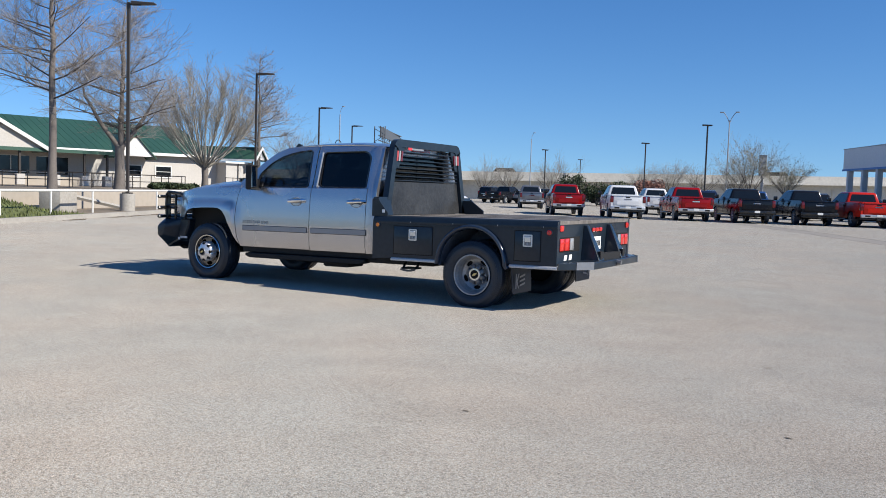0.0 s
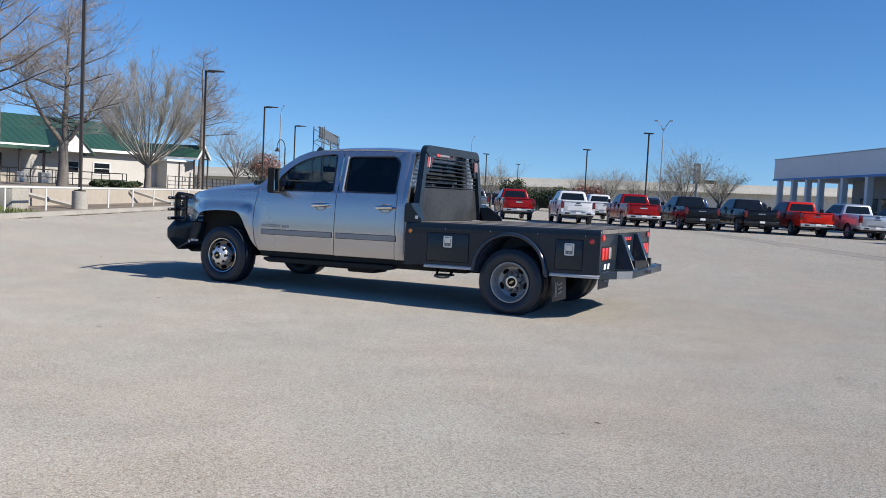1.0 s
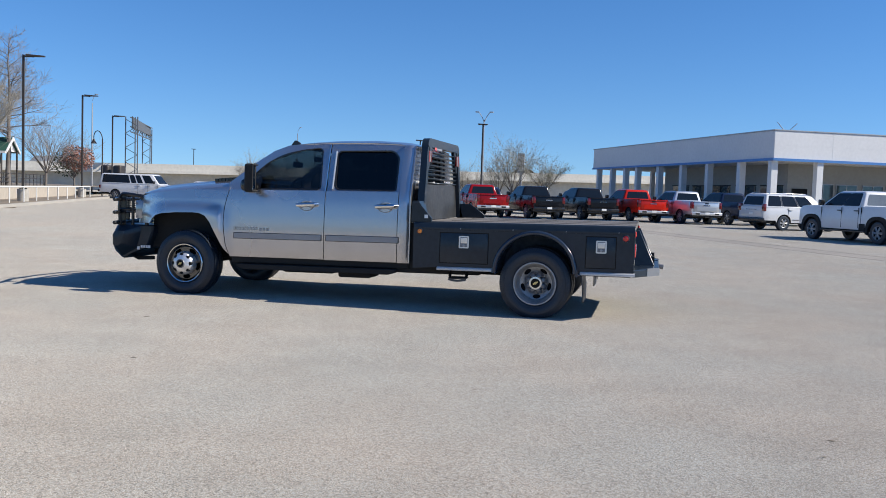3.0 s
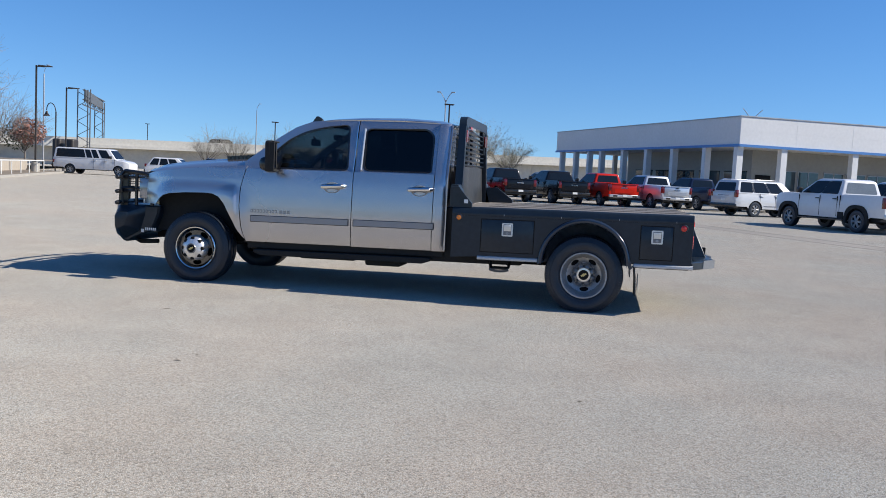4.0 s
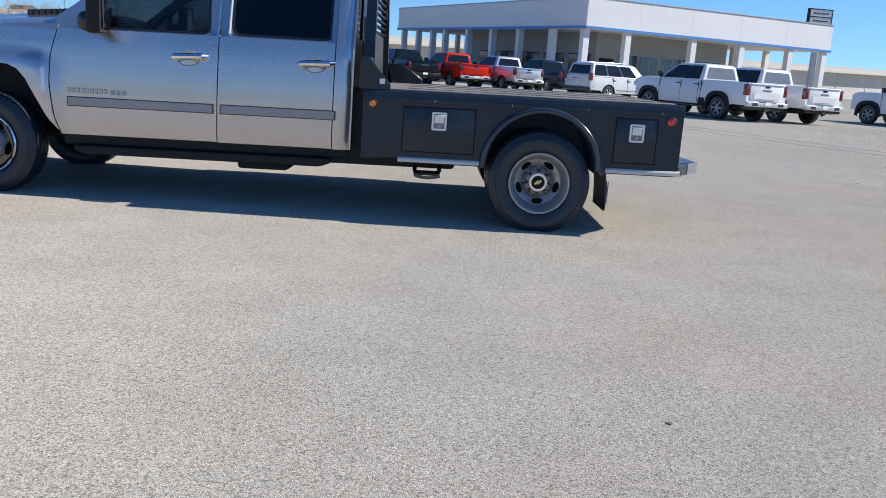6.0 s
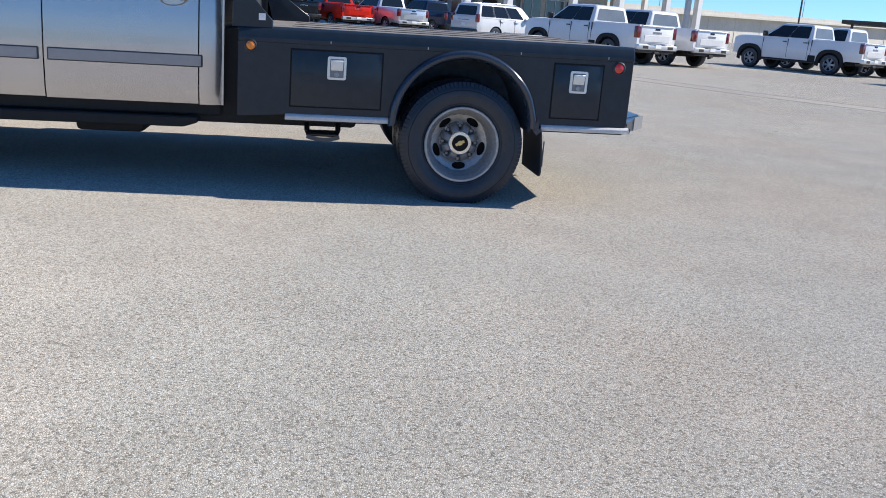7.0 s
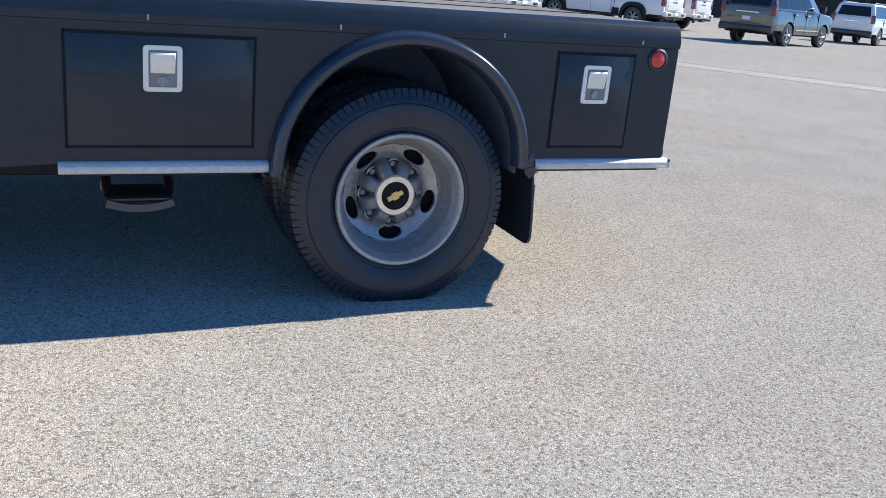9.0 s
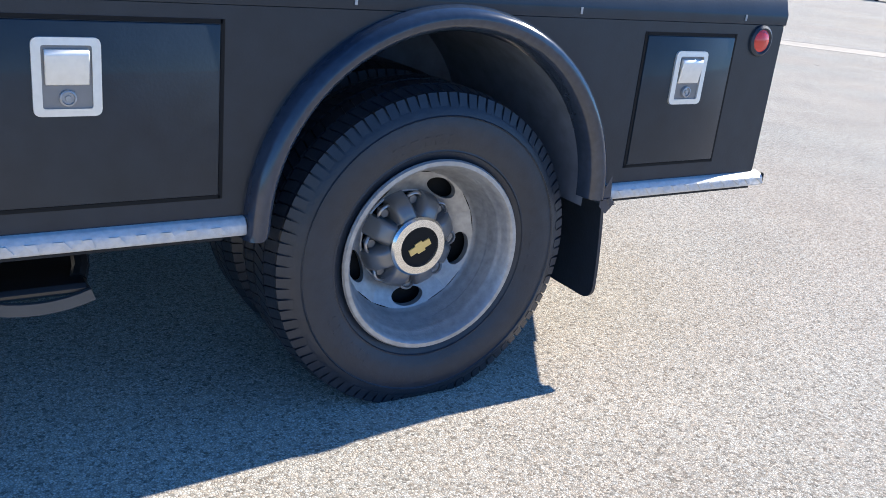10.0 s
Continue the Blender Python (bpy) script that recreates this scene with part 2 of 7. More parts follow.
def thing(name, label, category, m=None, group="", kind=""):
    ob = new(name)
    ob.empty_display_size = 0.2
    if m is not None:
        ob.matrix_world = m
    return tagged(ob, label, category, group, kind)


def solid(name, bm, mat, label, category, m=None, group="", kind="", smooth=35):
    ob = new(name, finish(name, bm, mat, smooth))
    if m is not None:
        ob.matrix_world = m
    return tagged(ob, label, category, group, kind)


def box(bm, x0, x1, y0, y1, z0, z1, bev=0.0, seg=1, mi=0):
    vs = [bm.verts.new((x, y, z)) for x in (x0, x1) for y in (y0, y1) for z in (z0, z1)]
    fs = [bm.faces.new([vs[i] for i in f]) for f in ((0, 1, 3, 2), (4, 6, 7, 5), (0, 4, 5, 1), (2, 3, 7, 6), (0, 2, 6, 4), (1, 5, 7, 3))]
    for f in fs:
        f.material_index = mi
    if bev:
        es = list({e for f in fs for e in f.edges})
        bmesh.ops.bevel(bm, geom=es, offset=bev, segments=seg, affect="EDGES", profile=0.5)
    return bm


def boxed(*a, **k):
    return box(bmesh.new(), *a, **k)


def prism(bm, poly, a0, a1, axis="y", bev=0.0, mi=0):
    """A polygon drawn in the plane across the axis, pulled from a0 to a1 along it."""
    def put(p, a):
        return {"y": (p[0], a, p[1]), "x": (a, p[0], p[1]), "z": (p[0], p[1], a)}[axis]
    lo, hi = [bm.verts.new(put(p, a0)) for p in poly], [bm.verts.new(put(p, a1)) for p in poly]
    n = len(poly)
    fs = [bm.faces.new(lo), bm.faces.new(hi[::-1])] + [bm.faces.new((lo[i], lo[(i + 1) % n], hi[(i + 1) % n], hi[i])) for i in range(n)]
    for f in fs:
        f.material_index = mi
    if bev:
        bmesh.ops.bevel(bm, geom=list({e for f in fs for e in f.edges}), offset=bev, segments=1, affect="EDGES", profile=0.5)
    return bm


def tube(bm, pts, r, n=8, mi=0):
    pts = [Vector(p) for p in pts]
    rs = r if isinstance(r, (list, tuple)) else [r] * len(pts)
    rings, side = [], None
    for i, p in enumerate(pts):
        d = (pts[min(i + 1, len(pts) - 1)] - pts[max(i - 1, 0)]).normalized()
        if side is None:
            side = d.cross(Vector((0, 0, 1)) if abs(d.z) < 0.9 else Vector((1, 0, 0))).normalized()
        side = (side - d * side.dot(d)).normalized()
        up = d.cross(side)
        rings.append([bm.verts.new(p + rs[i] * (math.cos(2 * math.pi * k / n) * side + math.sin(2 * math.pi * k / n) * up)) for k in range(n)])
    for a, b in zip(rings, rings[1:]):
        for k in range(n):
            bm.faces.new((a[k], a[(k + 1) % n], b[(k + 1) % n], b[k])).material_index = mi
    bm.faces.new(rings[0][::-1]).material_index = mi
    bm.faces.new(rings[-1]).material_index = mi
    return bm


def lathe(bm, prof, n=32, centre=(0, 0, 0), mi=0, close=False):
    """Turns a profile of (radius, place along y) about the y axis."""
    c = Vector(centre)
    rings = []
    for r, a in prof:
        if r < 1e-5:
            rings.append([bm.verts.new(c + Vector((0, a, 0)))])
        else:
            rings.append([bm.verts.new(c + Vector((r * math.cos(2 * math.pi * k / n), a, r * math.sin(2 * math.pi * k / n)))) for k in range(n)])
    pairs = list(zip(rings, rings[1:])) + ([(rings[-1], rings[0])] if close else [])
    for a, b in pairs:
        for k in range(n):
            q = [a[k % len(a)], a[(k + 1) % n % len(a)], b[(k + 1) % n % len(b)], b[k % len(b)]]
            q = list(dict.fromkeys(q))
            if len(q) > 2:
                bm.faces.new(q).material_index = mi
    return bm


def sheet(bm, grid, mi=0):
    """Faces over a grid of points (rows of equal length)."""
    vs = [[bm.verts.new(p) for p in row] for row in grid]
    for a, b in zip(vs, vs[1:]):
        for i in range(len(a) - 1):
            bm.faces.new((a[i], a[i + 1], b[i + 1], b[i])).material_index = mi
    return bm


def thick(bm, depth):
    """Gives an open sheet thickness."""
    bmesh.ops.recalc_face_normals(bm, faces=bm.faces)
    bmesh.ops.solidify(bm, geom=list(bm.faces), thickness=depth)
    return bm


def rounded(poly, r, n=4):
    """A polygon with its corners rounded."""
    out, k = [], len(poly)
    for i in range(k):
        p, a, b = Vector(poly[i]), Vector(poly[i - 1]), Vector(poly[(i + 1) % k])
        u, v = (a - p).normalized(), (b - p).normalized()
        q = min(r, (a - p).length * 0.45, (b - p).length * 0.45)
        for j in range(n + 1):
            s = j / n
            out.append(tuple((p + u * q) * (1 - s) ** 2 + p * 2 * s * (1 - s) + (p + v * q) * s**2))
    return out


def cast(poly, c, a):
    """Where the ray from c at the angle a leaves a polygon."""
    d, best = Vector((math.cos(a), math.sin(a))), None
    for i in range(len(poly)):
        p, q = Vector(poly[i]) - Vector(c), Vector(poly[(i + 1) % len(poly)]) - Vector(c)
        e = q - p
        den = d.x * e.y - d.y * e.x
        if abs(den) < 1e-9:
            continue
        t, s = (p.x * e.y - p.y * e.x) / den, (p.x * d.y - p.y * d.x) / den
        if t > 0 and -1e-6 <= s <= 1 + 1e-6 and (best is None or t > best):
            best = t
    return Vector(c) + d * best


def framed(outer, inner):
    """Matching points of two loops, one inside the other."""
    c = sum((Vector(p) for p in inner), Vector((0, 0))) / len(inner)
    angles = sorted({round(math.atan2(p[1] - c.y, p[0] - c.x), 4) for p in list(inner) + list(outer)})
    return [(cast(outer, c, a), cast(inner, c, a)) for a in angles]


def pipe_arc(cx, cz, r, a0, a1, n):
    return [(cx + r * math.cos(radians(a0 + (a1 - a0) * i / n)), cz + r * math.sin(radians(a0 + (a1 - a0) * i / n))) for i in range(n + 1)]


# ---- the flatbed truck: heads along -x, rear axle at x = 0, its left side along y = -1.25 ----
RAKE = Matrix(((1, 0, 0, 0), (0, 1, 0, 0), (0.0155, 0, 1, 0), (0, 0, 0, 1)))
AXLE_F, AXLE_R = -4.385, 0.008
truck = thing("flatbed_truck", "silver crew cab dually truck with black steel flatbed on pale paving", "truck")


def tpart(name, bm, mat, parent=None, label="", smooth=35):
    bmesh.ops.transform(bm, matrix=RAKE, verts=bm.verts)
    return part(name, bm, mat, parent or truck, label, smooth)


def cab_half_width(x, z):
    w = float(np.interp(z, (0.50, 0.62, 0.85, 1.05, 1.25, 1.37, 1.42, 1.90, 1.95), (1.015, 1.045, 1.06, 1.055, 1.04, 1.02, 0.995, 0.865, 0.83)))
    if x < -4.7:
        w -= 0.16 * min(1.0, (-4.7 - x) / 0.42) ** 2
    if x > -1.60:
        w -= 0.035 * ((x + 1.60) / 0.085) ** 2
    if z < 1.30 and x < -3.75:
        # flared lip round the wheel opening, fading upward and rearward
        d = ((abs(x + 4.38) / 0.50) ** 4 + (abs(z - 0.50) / 0.58) ** 4) ** 0.25
        f = max(0.0, 1 - max(0.0, d - 1.0) / 0.30)
        w += 0.026 * f * f * (3 - 2 * f) * min(1.0, (1.30 - z) / 0.15)
        # short steep step at the rear of the flare
        xc = -3.955 + 0.035 * (1.13 - z) / 0.32
        up = max(0.0, min(1.0, (z - 0.78) / 0.10)) * max(0.0, min(1.0, (1.17 - z) / 0.05))
        w += 0.016 * up * (max(0.0, 1 - (xc - x) / 0.22) if x < xc else max(0.0, 1 - (x - xc) / (0.018 + 0.045 * max(0.0, z - 0.82))))
    return w


def arch(x, c, r, z0, zc):
    """The lower edge of a body side over a wheel."""
    d = abs(x - c)
    return max(z0, zc + math.sqrt(max(0.0, r * r - d * d))) if d < r else z0


def wing_edge(x):
    """The lower edge of the front wing: a squared wheel opening with a slanted rear side."""
    return float(np.interp(x, (-5.2, -4.905, -4.885, -4.86, -4.81, -4.72, -4.53, -4.30, -4.20, -4.12, -4.05, -3.99, -3.93, -3.87, -3.8), (0.93, 0.93, 0.955, 0.99, 1.035, 1.062, 1.078, 1.082, 1.075, 1.043, 0.965, 0.85, 0.70, 0.555, 0.555)))


def door_edge(z):
    """How far the bowed front edge of the front door departs from a straight line."""
    return float(np.interp(z, (0.50, 0.56, 0.70, 0.95, 1.15, 1.40), (0.085, 0.075, 0.03, 0.0, 0.0, 0.06)))


def side_panel(x0, x1, n, zb, zt, rows, s, bow0=False, bow1=False):
    bm = bmesh.new()
    grid = []
    for i in range(n + 1):
        x = x0 + (x1 - x0) * i / n
        lo, hi, u = zb(x), zt(x), i / n
        col = []
        for j in range(rows + 1):
            z = lo + (hi - lo) * j / rows
            xx = x + (door_edge(z) * (1 - u) ** 3 if bow0 else 0) + (door_edge(z) * u**8 if bow1 else 0)
            col.append((xx, s * cab_half_width(xx, z), z))
        grid.append(col)
    sheet(bm, grid)
    return bm


def window_frame(bm, outer, inner, s):
    pairs = framed(outer, inner)
    o = [bm.verts.new((p.x, s * cab_half_width(p.x, p.y), p.y)) for p, _ in pairs]
    i = [bm.verts.new((q.x, s * (cab_half_width(q.x, q.y) - 0.004), q.y)) for _, q in pairs]
    d = [bm.verts.new((q.x, s * (cab_half_width(q.x, q.y) - 0.035), q.y)) for _, q in pairs]
    n = len(pairs)
    for k in range(n):
        bm.faces.new((o[k], o[(k + 1) % n], i[(k + 1) % n], i[k]))
        bm.faces.new((i[k], i[(k + 1) % n], d[(k + 1) % n], d[k])).material_index = 1


def seal(inner, s, wide=0.016):
    """The black rubber band round a pane."""
    bm = bmesh.new()
    c = sum((Vector(p) for p in inner), Vector((0, 0))) / len(inner)
    out = [Vector(p) + (Vector(p) - c).normalized() * 0.004 for p in inner]
    ins = [Vector(p) - (Vector(p) - c).normalized() * wide for p in inner]
    o = [bm.verts.new((p.x, s * (cab_half_width(p.x, p.y) + 0.003), p.y)) for p in out]
    i = [bm.verts.new((p.x, s * (cab_half_width(p.x, p.y) - 0.002), p.y)) for p in ins]
    d = [bm.verts.new((p.x, s * (cab_half_width(p.x, p.y) - 0.03), p.y)) for p in ins]
    n = len(inner)
    for k in range(n):
        j = (k + 1) % n
        bm.faces.new((o[k], o[j], i[j], i[k]))
        bm.faces.new((i[k], i[j], d[j], d[k]))
    return bm


def pane(inner, s, back, grow=0.008):
    bm = bmesh.new()
    c = sum((Vector(p) for p in inner), Vector((0, 0))) / len(inner)
    pts = [c + (Vector(p) - c) * (1 + grow) for p in inner]
    a = [bm.verts.new((p.x, s * (cab_half_width(p.x, p.y) - back), p.y)) for p in pts]
    b = [bm.verts.new((p.x, s * (cab_half_width(p.x, p.y) - back - 0.005), p.y)) for p in pts]
    bm.faces.new(a)
    bm.faces.new(b[::-1])
    n = len(a)
    for k in range(n):
        bm.faces.new((a[k], a[(k + 1) % n], b[(k + 1) % n], b[k]))
    return bm


def hood_top(x):
    return float(np.interp(x, (-5.16, -5.10, -4.95, -4.6, -4.2, -3.84), (1.27, 1.335, 1.372, 1.415, 1.45, 1.475)))


BELT = 1.372
FRONT_DOOR = [(-3.84, BELT), (-3.86, 1.45), (-3.63, 1.628), (-3.48, 1.742), (-3.30, 1.858), (-3.12, 1.926), (-2.88, 1.952), (-2.575, 1.964), (-2.575, BELT)]
FRONT_PANE = rounded([(-3.56, 1.388), (-3.54, 1.56), (-3.37, 1.712), (-3.205, 1.80), (-3.07, 1.842), (-2.90, 1.878), (-2.675, 1.898), (-2.645, 1.39)], 0.05)
REAR_DOOR = [(-2.562, BELT), (-2.562, 1.964), (-1.90, 1.962), (-1.70, 1.95), (-1.655, 1.925), (-1.655, BELT)]
REAR_PANE = rounded([(-2.475, 1.395), (-2.485, 1.862), (-1.775, 1.87), (-1.70, 1.80), (-1.70, 1.405), (-1.735, 1.392)], 0.07)
for s in (-1, 1):
    # front wing over the wheel
    bm = side_panel(-5.14, -3.881, 110, wing_edge, lambda x: hood_top(x) - 0.07, 24, s, bow1=True)
    wing = tpart("front_wing", thick(bm, 0.012 * s), M_SILVER)
    # doors: lower skin and window frame in one
    door = tpart("front_door", thick(side_panel(-3.873, -2.571, 24, lambda x: 0.555, lambda x: BELT, 12, s, bow0=True), 0.012 * s), M_SILVER)
    bm = bmesh.new()
    window_frame(bm, FRONT_DOOR, FRONT_PANE, s)
    tpart("window_frame", bm, [M_SILVER, M_GLOSSBLK], door)
    tpart("window_seal", seal(FRONT_PANE, s), M_GLOSSBLK, door)
    tpart("belt_trim", tube(bmesh.new(), [(x, s * (cab_half_width(x, BELT) + 0.004), BELT - 0.004) for x in np.linspace(-3.47, -2.60, 8)], 0.006, 6), M_BUMP, door, "thin bright strip below the window")
    # polished tube stands in for the highlight down the door's rear edge
    tpart("door_edge", tube(bmesh.new(), [(-2.578, s * (cab_half_width(-2.578, z) + 0.002), z) for z in np.linspace(0.58, 1.94, 18)], 0.006, 6), M_POLISH, door, "thin bright line for the highlight on the door edge")
    tpart("window_pane", pane(FRONT_PANE, s, 0.022), M_DOORGLASS, door, "lightly tinted side glass").visible_shadow = False
    bm = boxed(-3.745, -2.592, s * 1.05, s * 1.078, 0.775, 0.852, 0.006)
    tpart("moulding", bm, M_EDGE, door, "grey rubbing strip with a dark edge")
    bm = boxed(-3.735, -2.602, s * 1.0775, s * 1.0805, 0.782, 0.845, 0.001)
    tpart("moulding_face", bm, M_MOULD, door)
    rear = tpart("rear_door", thick(side_panel(-2.563, -1.659, 8, lambda x: 0.550, lambda x: BELT, 12, s), 0.012 * s), M_SILVER)
    bm = bmesh.new()
    window_frame(bm, REAR_DOOR, REAR_PANE, s)
    tpart("window_frame", bm, [M_SILVER, M_GLOSSBLK], rear)
    tpart("window_seal", seal(REAR_PANE, s), M_GLOSSBLK, rear)
    tpart("window_pane", pane(REAR_PANE, s, 0.022), M_TINT, rear, "almost black tinted glass").visible_shadow = False
    tpart("moulding", boxed(-2.545, -1.63, s * 1.05, s * 1.078, 0.775, 0.852, 0.006), M_EDGE, rear)
    tpart("moulding_face", boxed(-2.535, -1.64, s * 1.0775, s * 1.0805, 0.782, 0.845, 0.001), M_MOULD, rear)
    # bright tube at the rear window's edge, standing in for light on the pillar's bevel
    bm = tube(bmesh.new(), [(-2.492, s * (cab_half_width(-2.5, z) + 0.008), z) for z in np.linspace(1.40, 1.86, 8)], 0.011, 6)
    tpart("pillar_highlight", bm, M_BUMP, rear, "thin bright line for the highlight on the pillar's bevel")
    for owner, hx in ((door, -2.795), (rear, -1.805)):
        bm = tube(bmesh.new(), [(hx - 0.135, s * 1.052, 1.200), (hx - 0.11, s * 1.090, 1.203), (hx, s * 1.102, 1.208), (hx + 0.11, s * 1.092, 1.212), (hx + 0.145, s * 1.052, 1.214)], [0.016, 0.025, 0.028, 0.027, 0.018], 10)
        tpart("handle", bm, M_CHROME, owner, "chrome pull handle")
        bm = lathe(bmesh.new(), [(0.0, 0.003), (0.054, 0.004), (0.058, 0.0075), (0.063, 0.006), (0.065, -0.01)], 24)
        for f in bm.faces:
            f.material_index = 1 if f.calc_center_median().y > 0.0045 or math.hypot(f.calc_center_median().x, f.calc_center_median().z) > 0.055 else 0
        bmesh.ops.transform(bm, matrix=Matrix.Translation((hx - 0.005, s * 1.056, 1.192)) @ Matrix.Diagonal((1.5, s, 0.95, 1)), verts=bm.verts)
        # grey ring drawn for the shaded rim of a hollow that isn't cut
        tpart("handle_cup", bm, [M_SILVER, M_MOULD], owner)
        bm = tube(bmesh.new(), [(hx + 0.085, s * 1.098, 1.198), (hx + 0.13, s * 1.085, 1.200)], 0.012, 8)
        tpart("key_cap", bm, M_MOULD, owner)
    # cab corner behind the rear door
    bm = side_panel(-1.651, -1.515, 6, lambda x: 0.545, lambda x: 1.93, 18, s)
    tpart("cab_corner", thick(bm, 0.012 * s), M_SILVER)
    # lettering too small to read on the front door
    bm = bmesh.new()
    for k in range(9):
        x = -3.74 + k * 0.036
        box(bm, x, x + 0.024, s * 1.053, s * 1.0755, 0.882, 0.920)
        box(bm, x + 0.007, x + 0.018, s * 1.0755, s * 1.0760, 0.892, 0.910, mi=1)
    tpart("badge", bm, [M_LETTER, M_SILVER], door, "row of small grey letters")
    bm = bmesh.new()
    for k in range(3):
        box(bm, -3.40 + k * 0.045, -3.37 + k * 0.045, s * 1.053, s * 1.0755, 0.878, 0.915)
    tpart("badge", bm, M_LETTER, door)
    # lamps and the front corner
    tpart("headlamp", boxed(-5.19, -5.00, s * 0.62, s * 0.935, 0.98, 1.22, 0.025, 2), M_LAMP, None, "clear headlamp")
    # tow mirror
    bm = boxed(-3.515, -3.425, s * 1.115, s * 1.29, 1.345, 1.688, 0.028, 3)
    box(bm, -3.45, -3.398, s * 1.272, s * 1.289, 1.365, 1.668, 0.004)
    box(bm, -3.45, -3.402, s * 1.125, s * 1.28, 1.665, 1.681, 0.004)
    box(bm, -3.45, -3.402, s * 1.125, s * 1.28, 1.352, 1.368, 0.004)
    mirror = tpart("mirror", bm, M_DARK, None, "tall black tow mirror")
    bm = boxed(-0.012, 0.003, -0.066, 0.066, -0.138, 0.138, 0.002)
    aim = Vector((0.975, -s * 0.19, 0.02)).to_track_quat("X", "Z").to_matrix().to_4x4()
    bmesh.ops.transform(bm, matrix=Matrix.Translation((-3.420, s * 1.203, 1.517)) @ aim, verts=bm.verts)
    tpart("mirror_glass", bm, M_MIRROR, mirror)
    # rounded foot of the mirror in the corner of the window
    bm = boxed(-3.64, -3.47, s * 1.0, s * 1.16, 1.355, 1.51, 0.06, 4)
    sheet(bm, [[(x, s * (cab_half_width(x, z) + 0.006), z) for x, z in row] for row in (((-3.60, 1.378), (-3.50, 1.378), (-3.42, 1.380)), ((-3.53, 1.45), (-3.46, 1.45), (-3.42, 1.45)), ((-3.44, 1.545), (-3.43, 1.545), (-3.42, 1.545)))])
    tpart("mirror_arm", bm, M_GLOSSBLK, mirror)
    # running board and rocker
    bm = boxed(-3.80, -1.52, s * 0.93, s * 1.0, 0.47, 0.556, 0.012)
    tpart("rocker", bm, M_DARK)
    bm = prism(bmesh.new(), [(-3.70, 0.43), (-3.62, 0.40), (-1.75, 0.40), (-1.66, 0.43), (-1.66, 0.465), (-3.70, 0.465)], s * 0.86, s * 1.06, "y", 0.008)
    tpart("running_board", bm, M_DARK, None, "black running board")

# bonnet, cowl, roof, front and rear of the cab
bm = bmesh.new()
sheet(bm, [[(x, y, hood_top(x) - 0.072 * (abs(y) / 0.98) ** 6 + 0.03 * (1 - (y / 1.0) ** 2) + (0.018 if 0.22 < abs(y) < 0.62 else 0)) for y in np.linspace(-1, 1, 29) * (cab_half_width(x, 1.3) - 0.012)] for x in np.linspace(-5.15, -3.86, 18)])
tpart("bonnet", thick(bm, 0.012), M_SILVER)
bm = bmesh.new()
prism(bm, [(-3.86, 1.46), (-3.86, 1.50), (-3.74, 1.505), (-3.70, 1.46)], -0.93, 0.93)
for y in (-0.55, 0.15):
    tube(bm, [(-3.80, y, 1.515), (-3.78, y + 0.25, 1.525), (-3.77, y + 0.55, 1.52)], 0.009, 6)
for k in range(7):
    box(bm, -4.24 + k * 0.05, -4.20 + k * 0.05, -0.62, -0.25, 1.470 + k * 0.004, 1.512 + k * 0.004)
    box(bm, -4.24 + k * 0.05, -4.20 + k * 0.05, 0.25, 0.62, 1.470 + k * 0.004, 1.512 + k * 0.004)
tpart("cowl", bm, M_GLOSSBLK, None, "black cowl with wipers and bonnet vents")
bm = bmesh.new()
rows = []
for x in np.linspace(-3.15, -1.50, 18):
    top = float(np.interp(x, (-3.15, -2.95, -2.58, -2.1, -1.68, -1.5), (1.935, 1.985, 2.012, 2.018, 1.992, 1.945)))
    edge = float(np.interp(x, (-3.15, -2.88, -2.58, -2.1, -1.70, -1.5), (1.912, 1.944, 1.958, 1.96, 1.944, 1.915)))
    rows.append([(x, y, top - (top - edge) * min(1.0, abs(y) / 0.84) ** 4) for y in np.linspace(-0.84, 0.84, 21)])
sheet(bm, rows)
tpart("roof", thick(bm, 0.015), M_SILVER)
tpart("roof_fin", prism(bmesh.new(), [(-3.25, 1.90), (-3.08, 1.93), (-3.085, 1.965), (-3.12, 1.985), (-3.14, 2.005), (-3.17, 2.004), (-3.185, 1.965)], -0.60, -0.565, "y", 0.006), M_GLOSSBLK, None, "small black shark-fin aerial")
bm = bmesh.new()
sheet(bm, [[(x + 0.015 * (1 - u * u), u * (cab_half_width(x, z) - 0.025), z - 0.012 + 0.045 * (1 - u * u)) for u in np.linspace(-1, 1, 13)] for x, z in ((-3.86, 1.445), (-3.74, 1.545), (-3.63, 1.628), (-3.48, 1.742), (-3.30, 1.858), (-3.14, 1.92))])
tpart("windscreen", thick(bm, 0.006), M_GLASS, None, "clear windscreen").visible_shadow = False
bm = bmesh.new()
outer = [(-1.04, 0.545), (-1.04, 1.35), (-0.86, 1.93), (0.86, 1.93), (1.04, 1.35), (1.04, 0.545)]
inner = rounded([(-0.68, 1.42), (-0.62, 1.84), (0.62, 1.84), (0.68, 1.42)], 0.07)
pr = framed(outer, inner)
vo, vi = [bm.verts.new((-1.517, p.x, p.y)) for p, _ in pr], [bm.verts.new((-1.520, q.x, q.y)) for _, q in pr]
for k in range(len(pr)):
    bm.faces.new((vo[k], vo[(k + 1) % len(pr)], vi[(k + 1) % len(pr)], vi[k]))
tpart("cab_back", thick(bm, 0.012), M_SILVER)
tpart("rear_window", prism(bmesh.new(), inner, -1.530, -1.524, "x"), M_TINT, None, "dark rear window")
